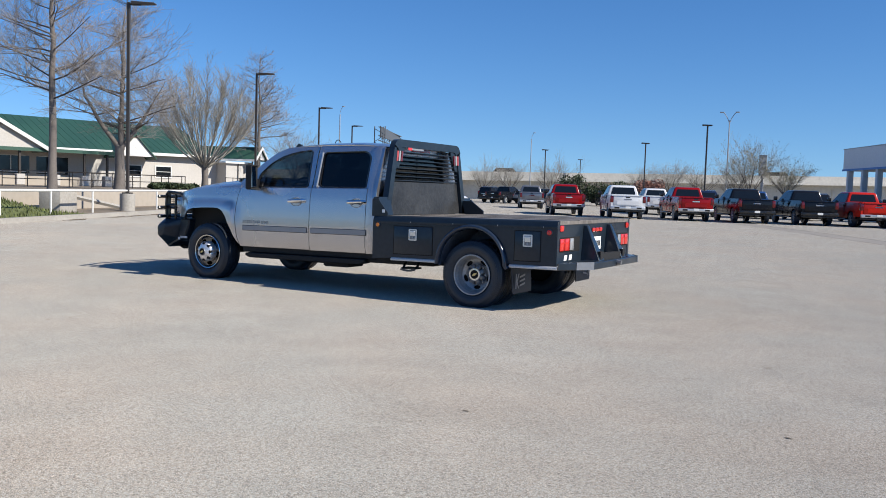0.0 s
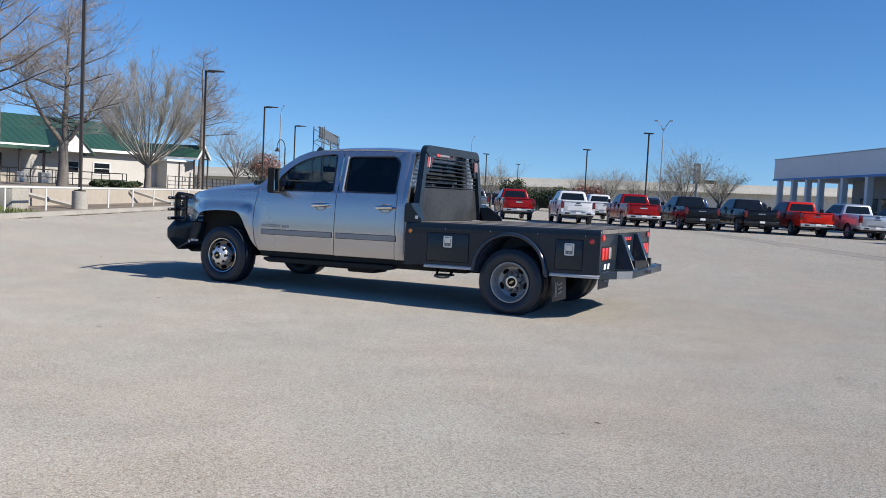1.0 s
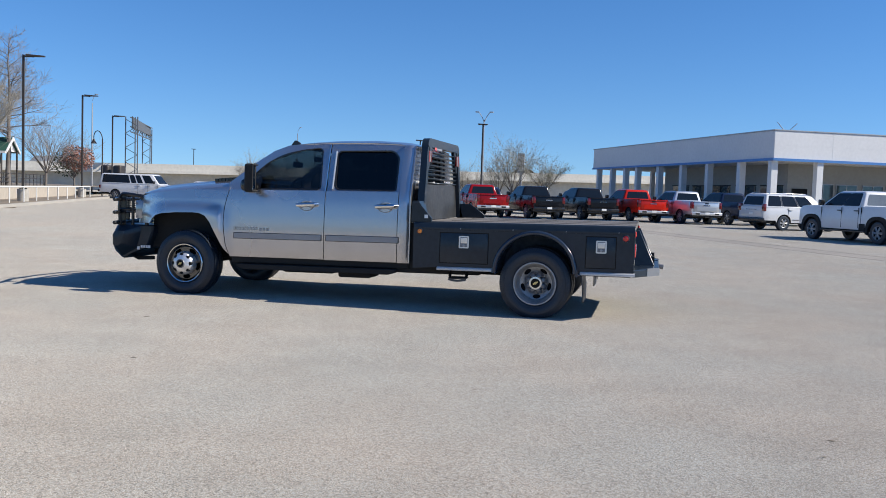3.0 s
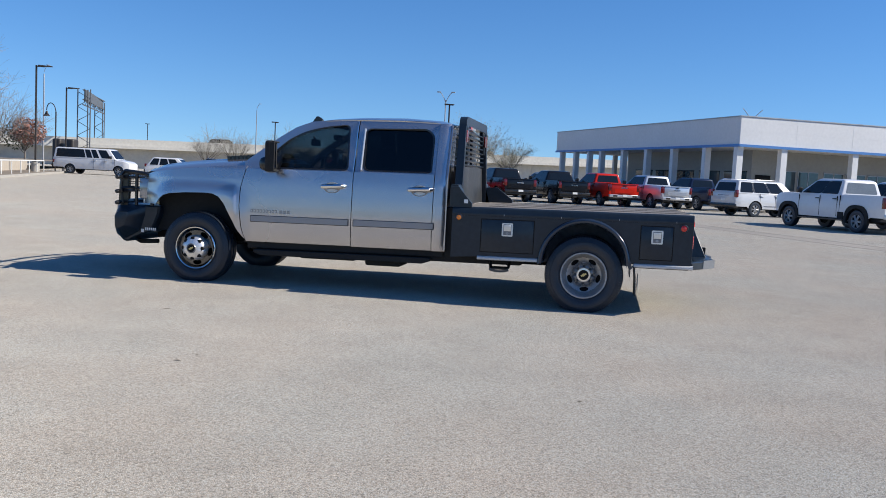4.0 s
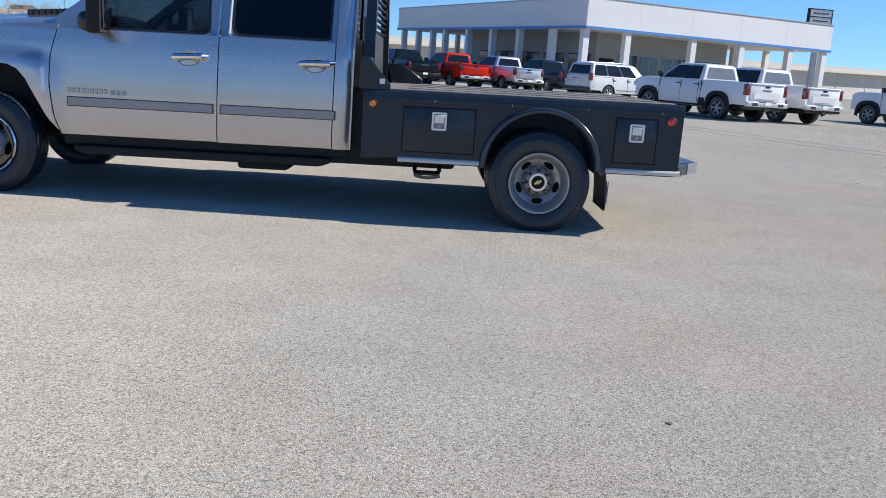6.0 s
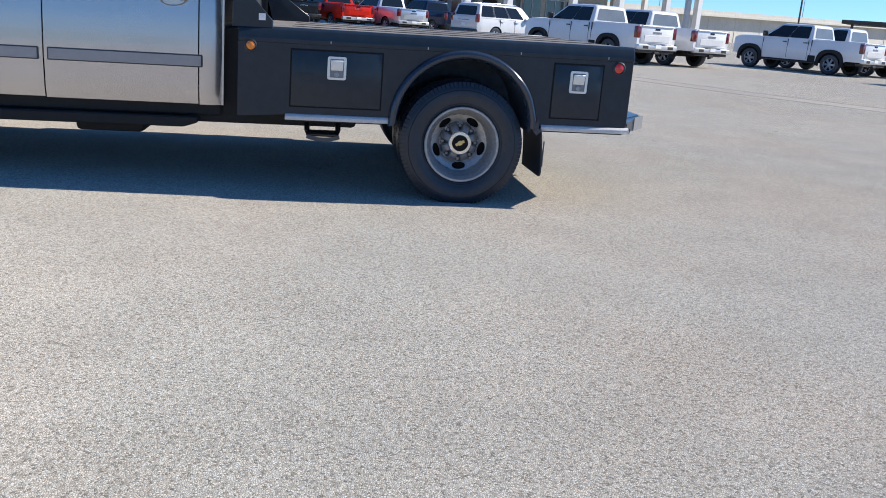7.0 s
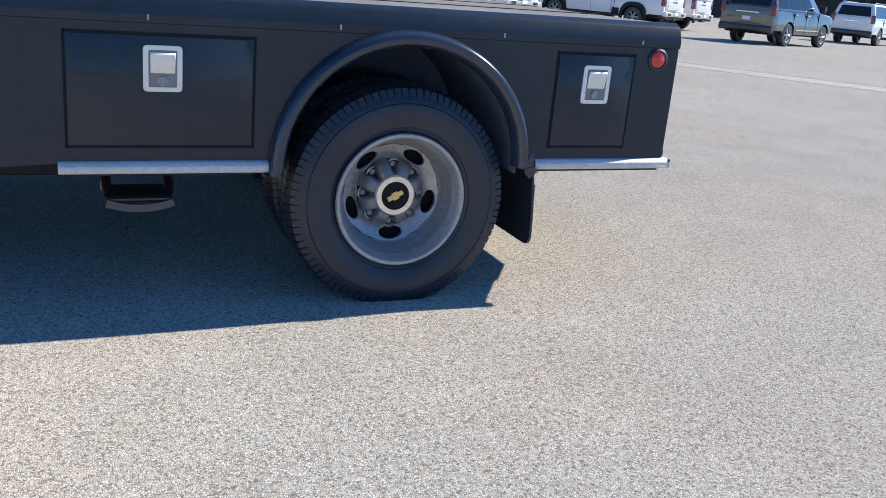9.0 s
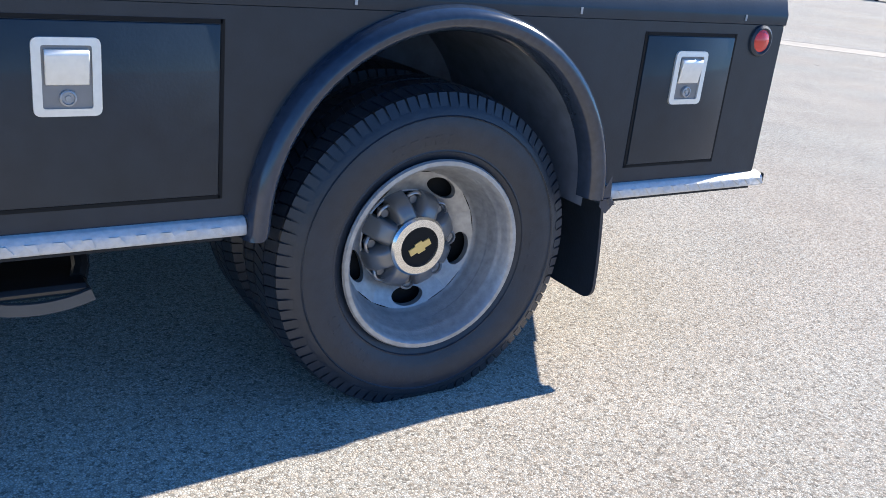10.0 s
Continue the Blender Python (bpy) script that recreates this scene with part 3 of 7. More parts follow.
tpart("brake_lamp", boxed(-1.50, -1.482, -0.22, 0.22, 1.895, 1.925, 0.005), M_RED, None, "high red brake lamp")
bm = boxed(-5.15, -5.05, -0.62, 0.62, 0.82, 1.24, 0.02)
for k in range(6):
    box(bm, -5.165, -5.145, -0.60, 0.60, 0.86 + k * 0.06, 0.885 + k * 0.06)
tpart("grille", bm, M_CHROME, None, "chrome grille behind the guard")
# interior
bm = boxed(-3.78, -3.30, -0.93, 0.93, 1.0, 1.345, 0.05, 2)
tpart("dashboard", bm, M_INNER)
bm = bmesh.new()
for k in range(28):
    a, b = 2 * math.pi * k / 28, 2 * math.pi * (k + 1) / 28
    c = Vector((-3.22, -0.45, 1.36))
    ux, uy = Vector((0.42, 0, 0.90)), Vector((0, 1, 0))
    tube(bm, [c + 0.19 * (math.cos(q) * ux + math.sin(q) * uy) for q in (a, b)], 0.017, 6)
for q in (0.3, math.pi - 0.3, -math.pi / 2):
    tube(bm, [c, c + 0.18 * (math.sin(q) * ux * 1 + math.cos(q) * uy)], 0.02, 6)
tube(bm, [(-3.24, -0.45, 1.36), (-3.50, -0.45, 1.25)], 0.04, 8)
tpart("steering_wheel", bm, M_SEAT, None, "dark steering wheel seen through the glass")
for y in (-0.45, 0.45):
    bm = prism(bmesh.new(), [(-3.0, 0.95), (-2.52, 0.90), (-2.40, 1.0), (-2.26, 1.62), (-2.38, 1.66), (-2.56, 1.12), (-3.0, 1.08)], y - 0.26, y + 0.26, "y", 0.04)
    box(bm, -2.40, -2.29, y - 0.14, y + 0.14, 1.68, 1.86, 0.03, 2)
    tpart("seat", bm, M_SEAT)
bm = prism(bmesh.new(), [(-2.1, 0.95), (-1.72, 0.95), (-1.58, 1.55), (-1.66, 1.60), (-1.86, 1.1), (-2.1, 1.06)], -0.75, 0.75, "y", 0.03)
tpart("rear_seat", bm, M_SEAT)
bm = boxed(-3.38, -3.34, -0.15, 0.13, 1.68, 1.76, 0.015, 2)
tube(bm, [(-3.36, 0, 1.75), (-3.40, 0, 1.80)], 0.012, 6)
tpart("interior_mirror", bm, M_SEAT, None, "dark rear-view mirror")
tpart("cab_floor", boxed(-3.86, -1.52, -0.95, 0.95, 0.53, 0.60), M_DARK)
tpart("roof_lining", boxed(-3.05, -1.56, -0.80, 0.80, 1.895, 1.91), M_INNER)
bm = boxed(-3.15, -3.10, 0.02, 0.24, 1.76, 1.83, 0.01)
tpart("rear_view_mirror", bm, M_GLOSSBLK)
# wheel housings and chassis
bm = boxed(-5.0, -3.75, -0.80, 0.80, 0.62, 1.28)
box(bm, -3.9, -1.5, -0.62, 0.62, 0.42, 0.56)
tpart("engine_bay", bm, M_DARK)
bm = bmesh.new()
for s in (-1, 1):
    box(bm, -5.2, 1.30, s * 0.40 - 0.04, s * 0.40 + 0.04, 0.50, 0.68)
for x in (-3.4, -1.2, 0.55, 1.2):
    box(bm, x, x + 0.08, -0.40, 0.40, 0.55, 0.65)
tpart("chassis_frame", bm, M_DARK, None, "dark steel chassis rails")
tpart("fuel_tank_skid", boxed(-2.43, -2.01, -0.93, -0.55, 0.335, 0.42, 0.03, 2), M_DARK)
tpart("transmission", boxed(-3.45, -2.7, -0.3, 0.3, 0.31, 0.52, 0.05, 2), M_DARK)
tpart("fuel_tank", boxed(-1.75, -0.66, -0.98, -0.50, 0.425, 0.62, 0.03, 2), M_DARK)
tpart("battery_box", boxed(-1.45, -0.7, 0.50, 0.90, 0.40, 0.62, 0.03, 2), M_DARK)
tpart("exhaust_pipe", tube(bmesh.new(), [(-3.6, 0.35, 0.42), (-2.0, 0.45, 0.40), (-0.7, 0.45, 0.45), (-0.3, 0.5, 0.65), (0.6, 0.7, 0.55), (1.0, 0.95, 0.5)], 0.045, 8), M_DARK)
tpart("drive_shaft", tube(bmesh.new(), [(-2.6, 0, 0.42), (-0.2, 0, 0.40)], 0.05, 8), M_DARK)
# added dark box that fills the cab-to-bed gap in place of its shade
tpart("dark_gap_filler", boxed(-1.505, -1.412, -1.0, 1.0, 0.50, 1.02), M_DARK)
bm = bmesh.new()
tube(bm, [(0, -0.85, 0.39), (0, -0.25, 0.39), (0, -0.12, 0.39), (0, 0.12, 0.39), (0, 0.25, 0.39), (0, 0.85, 0.39)], [0.06, 0.06, 0.15, 0.15, 0.06, 0.06], 12)
part("rear_axle", bm, M_DARK, truck)
bm = tube(bmesh.new(), [(AXLE_F, -0.80, 0.40), (AXLE_F, 0.80, 0.40)], 0.06, 10)
part("front_axle", bm, M_DARK, truck)
# stirrup step below the toolbox
bm = tube(bmesh.new(), [(-0.977, -1.05, 0.56), (-0.977, -1.11, 0.50), (-0.977, -1.17, 0.431), (-0.968, -1.19, 0.414)], 0.017, 8)
tube(bm, [(-0.783, -1.05, 0.56), (-0.783, -1.11, 0.50), (-0.783, -1.17, 0.431), (-0.792, -1.19, 0.414)], 0.017, 8)
box(bm, -0.982, -0.778, -1.24, -1.07, 0.398, 0.420, 0.008)
tpart("step", bm, M_GLOSSBLK, None, "hanging black side step")
tpart("step_edge", prism(bmesh.new(), pipe_arc(-0.876, 0.68, 0.310, 250, 290, 8) + pipe_arc(-0.876, 0.68, 0.286, 290, 250, 8), -1.25, -1.238), M_EDGE)

# grille guard and bumper
guard = tpart("front_bumper", prism(bmesh.new(), [(-5.47, 0.56), (-5.37, 0.468), (-5.29, 0.475), (-5.27, 0.545), (-5.02, 0.60), (-4.94, 0.80), (-4.93, 0.905), (-5.44, 0.905), (-5.475, 0.86), (-5.475, 0.68)], -0.93, 0.93, "y", 0.02), M_BLACK, None, "black plate-steel front bumper with grille guard")
bm = prism(bmesh.new(), [(-0.80, -5.47), (-0.60, -5.66), (0.60, -5.66), (0.80, -5.47)], 0.0, 0.36, "z", 0.02)
bmesh.ops.transform(bm, matrix=Matrix(((0, 1, 0, 0), (1, 0, 0, 0), (0, 0, 1, 0.55), (0, 0, 0, 1))), verts=bm.verts)
tpart("bumper_nose", bm, M_BLACK, guard)
bm = bmesh.new()
for s in (-1, 1):
    y = s * 0.91
    loop = [(-5.41, 0.90), (-5.425, 1.12), (-5.415, 1.26), (-5.38, 1.295), (-5.31, 1.29), (-5.12, 1.27), (-5.05, 1.235), (-5.03, 1.17), (-5.03, 0.90)]
    tube(bm, [(x, y, z) for x, z in loop], 0.024, 8)
    tube(bm, [(-5.42, y, 1.10), (-5.03, y, 1.09)], 0.020, 8)
    tube(bm, [(-5.23, y, 0.90), (-5.23, y, 1.28)], 0.020, 8)
    prism(bm, [(-5.41, 0.90), (-5.335, 0.90), (-5.335, 1.285), (-5.38, 1.292), (-5.415, 1.26), (-5.425, 1.12)], y - 0.006, y + 0.006, "y")
    for x in np.linspace(-5.31, -5.07, 9):
        tube(bm, [(x, y, 1.10), (x, y, 1.275)], 0.004, 4)
    for z in np.linspace(1.12, 1.26, 6):
        tube(bm, [(-5.33, y, z), (-5.04, y, z)], 0.004, 4)
    prism(bm, [(-5.72, 0.70), (-5.58, 0.70), (-5.56, 1.29), (-5.63, 1.29), (-5.71, 1.15)], s * 0.46 - 0.015, s * 0.46 + 0.015, "y", 0.004)
for z in (1.225, 1.06, 0.93):
    tube(bm, [(-5.42, -0.91, z), (-5.56, -0.64, z), (-5.62, 0, z), (-5.56, 0.64, z), (-5.42, 0.91, z)], 0.026, 8)
    for s in (-1, 1):
        tube(bm, [(-5.44, s * 0.86, z), (-5.36, s * 1.12, z), (-5.357, s * 1.13, z)], [0.024, 0.024, 0.016], 8)
tpart("grille_guard", bm, M_GLOSSBLK, guard, "black tube grille guard with mesh wings")
for s in (-1, 1):
    bm = bmesh.new()
    box(bm, -5.15, -5.115, s * 0.93, s * 0.9345, 0.585, 0.625)
    for k in range(6):
        box(bm, -5.10 + k * 0.024, -5.084 + k * 0.024, s * 0.93, s * 0.9345, 0.61, 0.642)
    tpart("decal", bm, M_WHITE, guard, "small white lettering")
    # swept end of the bumper
    bm = bmesh.new()
    near = [(-5.47, 0.56), (-5.37, 0.49), (-5.16, 0.60), (-5.10, 0.80), (-5.10, 0.895), (-5.44, 0.895), (-5.475, 0.82)]
    tip = [(-5.38, 0.66), (-5.34, 0.63), (-5.26, 0.67), (-5.23, 0.77), (-5.23, 0.82), (-5.35, 0.82), (-5.385, 0.78)]
    va, vb = [bm.verts.new((x, s * 0.925, z)) for x, z in near], [bm.verts.new((x, s * 1.12, z)) for x, z in tip]
    bm.faces.new(vb)
    for k in range(7):
        bm.faces.new((va[k], va[(k + 1) % 7], vb[(k + 1) % 7], vb[k]))
    bmesh.ops.bevel(bm, geom=[e for e in bm.edges if len(e.link_faces) == 2], offset=0.012, segments=2, affect="EDGES", profile=0.5)
    tpart("bumper_wing", bm, M_BLACK, guard)
    bm = tube(bmesh.new(), [(-5.34, s * 0.70, 0.49), (-5.28, s * 0.70, 0.46), (-5.05, s * 0.70, 0.47)], 0.026, 8)
    tpart("bumper_bracket", bm, M_DARK, guard)


# ---- wheels of the flatbed truck ----
def tread_mesh(name, r, w, n=90):
    """Rows of tread blocks round a tyre."""
    bm = bmesh.new()
    for k in range(n):
        a = 2 * math.pi * k / n
        for row, (y0, y1, da, slant) in enumerate(((0.006, 0.052, 0.0, 0.02), (0.060, 0.112, 0.5, -0.03), (w - 0.112, w - 0.060, 0.2, 0.03), (w - 0.052, w - 0.006, 0.7, -0.02))):
            t0 = a + da * 2 * math.pi / n
            half = 0.43 * 2 * math.pi / n
            q = []
            for rr in (r - 0.016, r):
                for yy, tt in ((y0, t0 - half), (y1, t0 - half + slant), (y1, t0 + half + slant), (y0, t0 + half)):
                    rz = rr - (0.012 if (row == 0 and yy == y0) or (row == 3 and yy == y1) else 0.0)
                    q.append(bm.verts.new((rz * math.cos(tt), yy, rz * math.sin(tt))))
            for f in ((4, 5, 6, 7), (0, 1, 5, 4), (1, 2, 6, 5), (2, 3, 7, 6), (3, 0, 4, 7)):
                bm.faces.new([q[i] for i in f])
        t0, half = a, 0.395 * 2 * math.pi / n
        deep = 0.046 if k % 2 else 0.041
        q = [bm.verts.new((rr * math.cos(tt), yy, rr * math.sin(tt))) for rr, yy in ((r - deep, -0.0125), (r - 0.010, 0.0025), (r - 0.010, 0.02), (r - deep, 0.012)) for tt in (t0 - half, t0 + half)]
        for f in ((0, 1, 3, 2), (2, 3, 5, 4), (0, 2, 4, 6), (1, 7, 5, 3), (0, 6, 7, 1)):
            bm.faces.new([q[i] for i in f])
    return finish(name, bm, M_RUBBER, 0)


def tyre_mesh(name, r, w, rim, n=72):
    """A tyre about the y axis, its outer face on the -y side at y = 0."""
    bm = bmesh.new()
    prof = [(rim - 0.012, 0.015), (rim + 0.006, 0.004), (rim + 0.028, -0.006), (rim + 0.045, -0.014), (rim + 0.065, -0.020), (rim + 0.090, -0.022), (r - 0.058, -0.019), (r - 0.042, -0.012), (r - 0.030, -0.003), (r - 0.016, 0.008), (r - 0.010, 0.024)]

    def side(a):
        return float(np.interp(a, [p for p, _ in prof], [q for _, q in prof]))
    back = [(a, w - b) for a, b in prof[::-1]]
    lathe(bm, prof + back, n, (0, 0, 0), 0, close=True)
    # raised sidewall lettering too worn to read
    lathe(bm, [(rim + 0.026, -0.003), (rim + 0.030, -0.0095), (rim + 0.036, -0.008)], n)
    lathe(bm, [(r - 0.066, -0.016), (r - 0.061, -0.0225), (r - 0.056, -0.016)], n)
    for arc0, count in ((118, 8), (12, 7), (236, 8)):
        for k in range(count):
            a0 = radians(arc0 - k * (3.6 + 0.5 * (k % 3)))
            a1 = a0 - radians(1.6 + 0.7 * (k % 2))
            r0, r1 = rim + 0.050, rim + 0.072
            q = [bm.verts.new((rr * math.cos(t), side(rr) + yy, rr * math.sin(t))) for yy in (-0.0009, 0.004) for rr, t in ((r0, a0), (r1, a0), (r1, a1), (r0, a1))]
            for f in ((0, 1, 2, 3), (0, 4, 5, 1), (1, 5, 6, 2), (2, 6, 7, 3), (3, 7, 4, 0)):
                bm.faces.new([q[i] for i in f])
    return finish(name, bm, M_RUBBER, 30)


def holed_disc(bm, r0, r1, y, holes, rh, mi=0, squash=0.75, cone=0.0):
    """An annulus with oval holes: each hole gets a sector of its own."""
    step = 2 * math.pi / holes
    rm = (r0 + r1) / 2
    for h in range(holes):
        a = h * step + radians(-14)
        inner = []
        outer = []
        m = 24
        for k in range(m):
            q = 2 * math.pi * k / m
            inner.append((rm + rh * squash * math.cos(q), a + rh * math.sin(q) / rm))
            # matching point on the sector's border
            cx, sy = math.cos(q), math.sin(q)
            tx = (r1 - r0) / 2 / max(abs(cx), 1e-6)
            ty = step / 2 / max(abs(sy), 1e-6)
            t = min(tx, ty * rm)
            if tx <= ty * rm:
                outer.append((rm + math.copysign((r1 - r0) / 2, cx), a + sy * tx / rm if abs(sy * tx / rm) < step / 2 else a + math.copysign(step / 2, sy)))
            else:
                outer.append((rm + cx * ty * rm, a + math.copysign(step / 2, sy)))
        vi = [bm.verts.new((r * math.cos(t), y - cone * (r - r0), r * math.sin(t))) for r, t in inner]
        vo = [bm.verts.new((r * math.cos(t), y - cone * (r - r0), r * math.sin(t))) for r, t in outer]
        vd = [bm.verts.new((r * math.cos(t), y - cone * (r - r0) + 0.018, r * math.sin(t))) for r, t in inner]
        for k in range(m):
            bm.faces.new((vo[k], vo[(k + 1) % m], vi[(k + 1) % m], vi[k])).material_index = mi
            bm.faces.new((vi[k], vi[(k + 1) % m], vd[(k + 1) % m], vd[k])).material_index = mi
        # corners of the sector
        for sr in (-1, 1):
            for sa in (-1, 1):
                rr, aa = rm + sr * (r1 - r0) / 2, a + sa * step / 2
                c = bm.verts.new((rr * math.cos(aa), y - cone * (rr - r0), rr * math.sin(aa)))
                near = sorted(range(m), key=lambda k: (vo[k].co - c.co).length)[:2]
                if all((vo[k].co - c.co).length > 1e-4 for k in near):
                    bm.faces.new((c, vo[near[0]], vo[near[1]])).material_index = mi


WHEEL_Z, TYRE = 0.383, 0.408
TYRE_R = tyre_mesh("tyre", TYRE, 0.235, 0.232)
TYRE_F = tyre_mesh("tyre", TYRE, 0.245, 0.232)
TREAD_R, TREAD_F = tread_mesh("tread", TYRE, 0.235), tread_mesh("tread", TYRE, 0.245)
for me in (TYRE_R, TYRE_F, TREAD_R, TREAD_F):
    # the load flattens the tyre where it stands and bulges its side
    for v in me.vertices:
        low = max(0.0, -v.co.z - 0.30)
        v.co.y += (-0.10 if v.co.y < 0.12 else 0.10) * low
        v.co.z = max(v.co.z, 0.001 - WHEEL_Z)
bm = bmesh.new()
lathe(bm, [(0.222, 0.02), (0.240, 0.0), (0.243, -0.008), (0.239, -0.014), (0.229, -0.014), (0.223, -0.008), (0.219, 0.012), (0.213, 0.022), (0.209, 0.030), (0.206, 0.052), (0.203, 0.060), (0.2045, 0.063), (0.199, 0.080), (0.192, 0.092), (0.1915, 0.097), (0.184, 0.106)], 64)
lathe(bm, [(0.132, 0.135), (0.126, 0.132), (0.115, 0.15)], 64)
holed_disc(bm, 0.130, 0.184, 0.134, 5, 0.046, squash=0.50, cone=0.52)
RIM_R = finish("rim", bm, M_ALLOY, 40)


def fluted(bm, prof, lobes, depth, n=96):
    """A dome about the y axis with flutes that deepen toward its rim."""
    rows = []
    for i, (r, y) in enumerate(prof):
        t = 1 - i / (len(prof) - 1)
        rows.append([((r - depth * t**0.7 * max(0.0, math.cos(lobes * q)) ** 1.5) * math.cos(q), y + 0.25 * depth * t * max(0.0, math.cos(lobes * q)), (r - depth * t**0.7 * max(0.0, math.cos(lobes * q)) ** 1.5) * math.sin(q)) for q in np.linspace(0, 2 * math.pi, n + 1)])
    sheet(bm, rows)
    bmesh.ops.remove_doubles(bm, verts=bm.verts, dist=1e-5)


bm = bmesh.new()
fluted(bm, [(0.130, 0.134), (0.128, 0.122), (0.120, 0.098), (0.108, 0.086), (0.096, 0.078), (0.082, 0.074), (0.066, 0.072)], 8, 0.046)
HUB_R = finish("hub", bm, M_HUB, 60)
NUT = finish("lug_nut", tube(bmesh.new(), [(0.108, y, 0) for y in (0.135, 0.122, 0.114)], [0.015, 0.015, 0.011], 6), M_HUB, 40)
bm = tube(bmesh.new(), [(0.101 + 0.027 * math.cos(q), 0.118 - 0.012 * math.cos(q), 0.024 * math.sin(q)) for q in np.linspace(-1.9, 1.9, 11)], [0.002, 0.003, 0.0035, 0.004, 0.0045, 0.0045, 0.0045, 0.004, 0.0035, 0.003, 0.002], 6)
LIP = finish("scallop_lip", bm, M_NUT, 60)
bm = lathe(bmesh.new(), [(0.066, 0.008), (0.067, -0.008), (0.062, -0.014), (0.046, -0.015), (0.044, -0.010)], 48)
CAP = finish("hub_cap", bm, M_POLISH, 40)
bm = lathe(bmesh.new(), [(0.0, -0.0125), (0.030, -0.012), (0.044, -0.010)], 32)
CAP_FACE = finish("cap_face", bm, M_HOLE, 40)
bm = prism(bmesh.new(), [(-0.027, -0.0075), (-0.010, -0.0075), (-0.009, -0.0125), (0.009, -0.0125), (0.010, -0.0075), (0.027, -0.0075), (0.027, 0.0075), (0.010, 0.0075), (0.009, 0.0125), (-0.009, 0.0125), (-0.010, 0.0075), (-0.027, 0.0075)], -0.016, -0.012)
bmesh.ops.rotate(bm, verts=bm.verts, matrix=Matrix.Rotation(radians(-28), 3, "Y"))
BADGE = finish("badge", bm, M_BADGE, 0)
bm = lathe(bmesh.new(), [(0.225, 0.23), (0.222, 0.16), (0.0, 0.158)], 40)
WHEEL_BACK = finish("wheel_back", bm, M_HOLE, 40)


def rear_wheel(y, s):
    """The outer or the inner wheel of a dual pair; s is the side it faces."""
    m = Matrix.Translation((AXLE_R, y, WHEEL_Z)) @ Matrix.Diagonal((1, -s, 1, 1))
    ob = same_part("wheel", WHEEL_BACK, truck, m)
    same_part("tyre", TYRE_R, ob, label="black all-terrain tyre")
    tagged(same_part("tread", TREAD_R, ob), kind="stuff")
    return ob


for s in (-1, 1):
    w = rear_wheel(s * 1.225, s)
    for name, me in (("rim", RIM_R), ("hub", HUB_R)):
        same_part(name, me, w)
    for k in range(8):
        same_part("lug_nut", NUT, w, Matrix.Rotation(2 * math.pi * k / 8, 4, "Y"))
        same_part("scallop_lip", LIP, w, Matrix.Rotation(2 * math.pi * k / 8, 4, "Y"))
    for name, me in (("hub_cap", CAP), ("cap_face", CAP_FACE), ("badge", BADGE)):
        same_part(name, me, w, Matrix.Translation((0, 0.074, 0)) @ Matrix.Diagonal((1.15, 1, 1.15, 1)))
    rear_wheel(s * 0.915, s)

# front wheels bulge outward
bm = lathe(bmesh.new(), [(0.222, 0.05), (0.240, 0.004), (0.243, -0.006), (0.236, -0.014), (0.226, -0.010), (0.215, 0.006), (0.208, 0.022), (0.200, 0.028)], 64)
holed_disc(bm, 0.140, 0.200, 0.028, 5, 0.052, squash=0.52)
lathe(bm, [(0.140, 0.028), (0.130, 0.02)], 64)
RIM_F = finish("rim", bm, M_FRONTRIM, 40)
RIM_LIP = finish("rim_lip", lathe(bmesh.new(), [(0.240, -0.004), (0.244, -0.010), (0.238, -0.017), (0.228, -0.013)], 64), M_POLISH, 40)
bm = bmesh.new()
fluted(bm, [(0.146, 0.03), (0.146, -0.02), (0.141, -0.05), (0.126, -0.075), (0.102, -0.092), (0.074, -0.102), (0.056, -0.106)], 8, 0.012)
HUB_F = finish("hub", bm, M_FRONTHUB, 60)
NUT_F = finish("lug_cover", tube(bmesh.new(), [(0.108, y, 0) for y in (-0.05, -0.0875)], [0.026, 0.024], 10), M_HOLE, 40)
CAP_F = finish("hub_cap", lathe(bmesh.new(), [(0.056, 0.008), (0.057, -0.006), (0.052, -0.013), (0.046, -0.014), (0.044, -0.010)], 48), M_HUB, 40)
CAP_AT = Matrix.Translation((0, -0.105, 0))
for s in (-1, 1):
    ob = same_part("wheel", WHEEL_BACK, truck, Matrix.Translation((AXLE_F, s * 1.085, WHEEL_Z)) @ Matrix.Diagonal((1, -s, 1, 1)))
    same_part("tyre", TYRE_F, ob, label="black all-terrain tyre")
    tagged(same_part("tread", TREAD_F, ob), kind="stuff")
    for name, me in (("rim", RIM_F), ("rim_lip", RIM_LIP), ("hub", HUB_F)):
        same_part(name, me, ob)
    for k in range(8):
        same_part("lug_cover", NUT_F, ob, Matrix.Rotation(2 * math.pi * k / 8, 4, "Y"))
    for name, me in (("hub_cap", CAP_F), ("cap_face", CAP_FACE), ("badge", BADGE)):
        same_part(name, me, ob, CAP_AT)

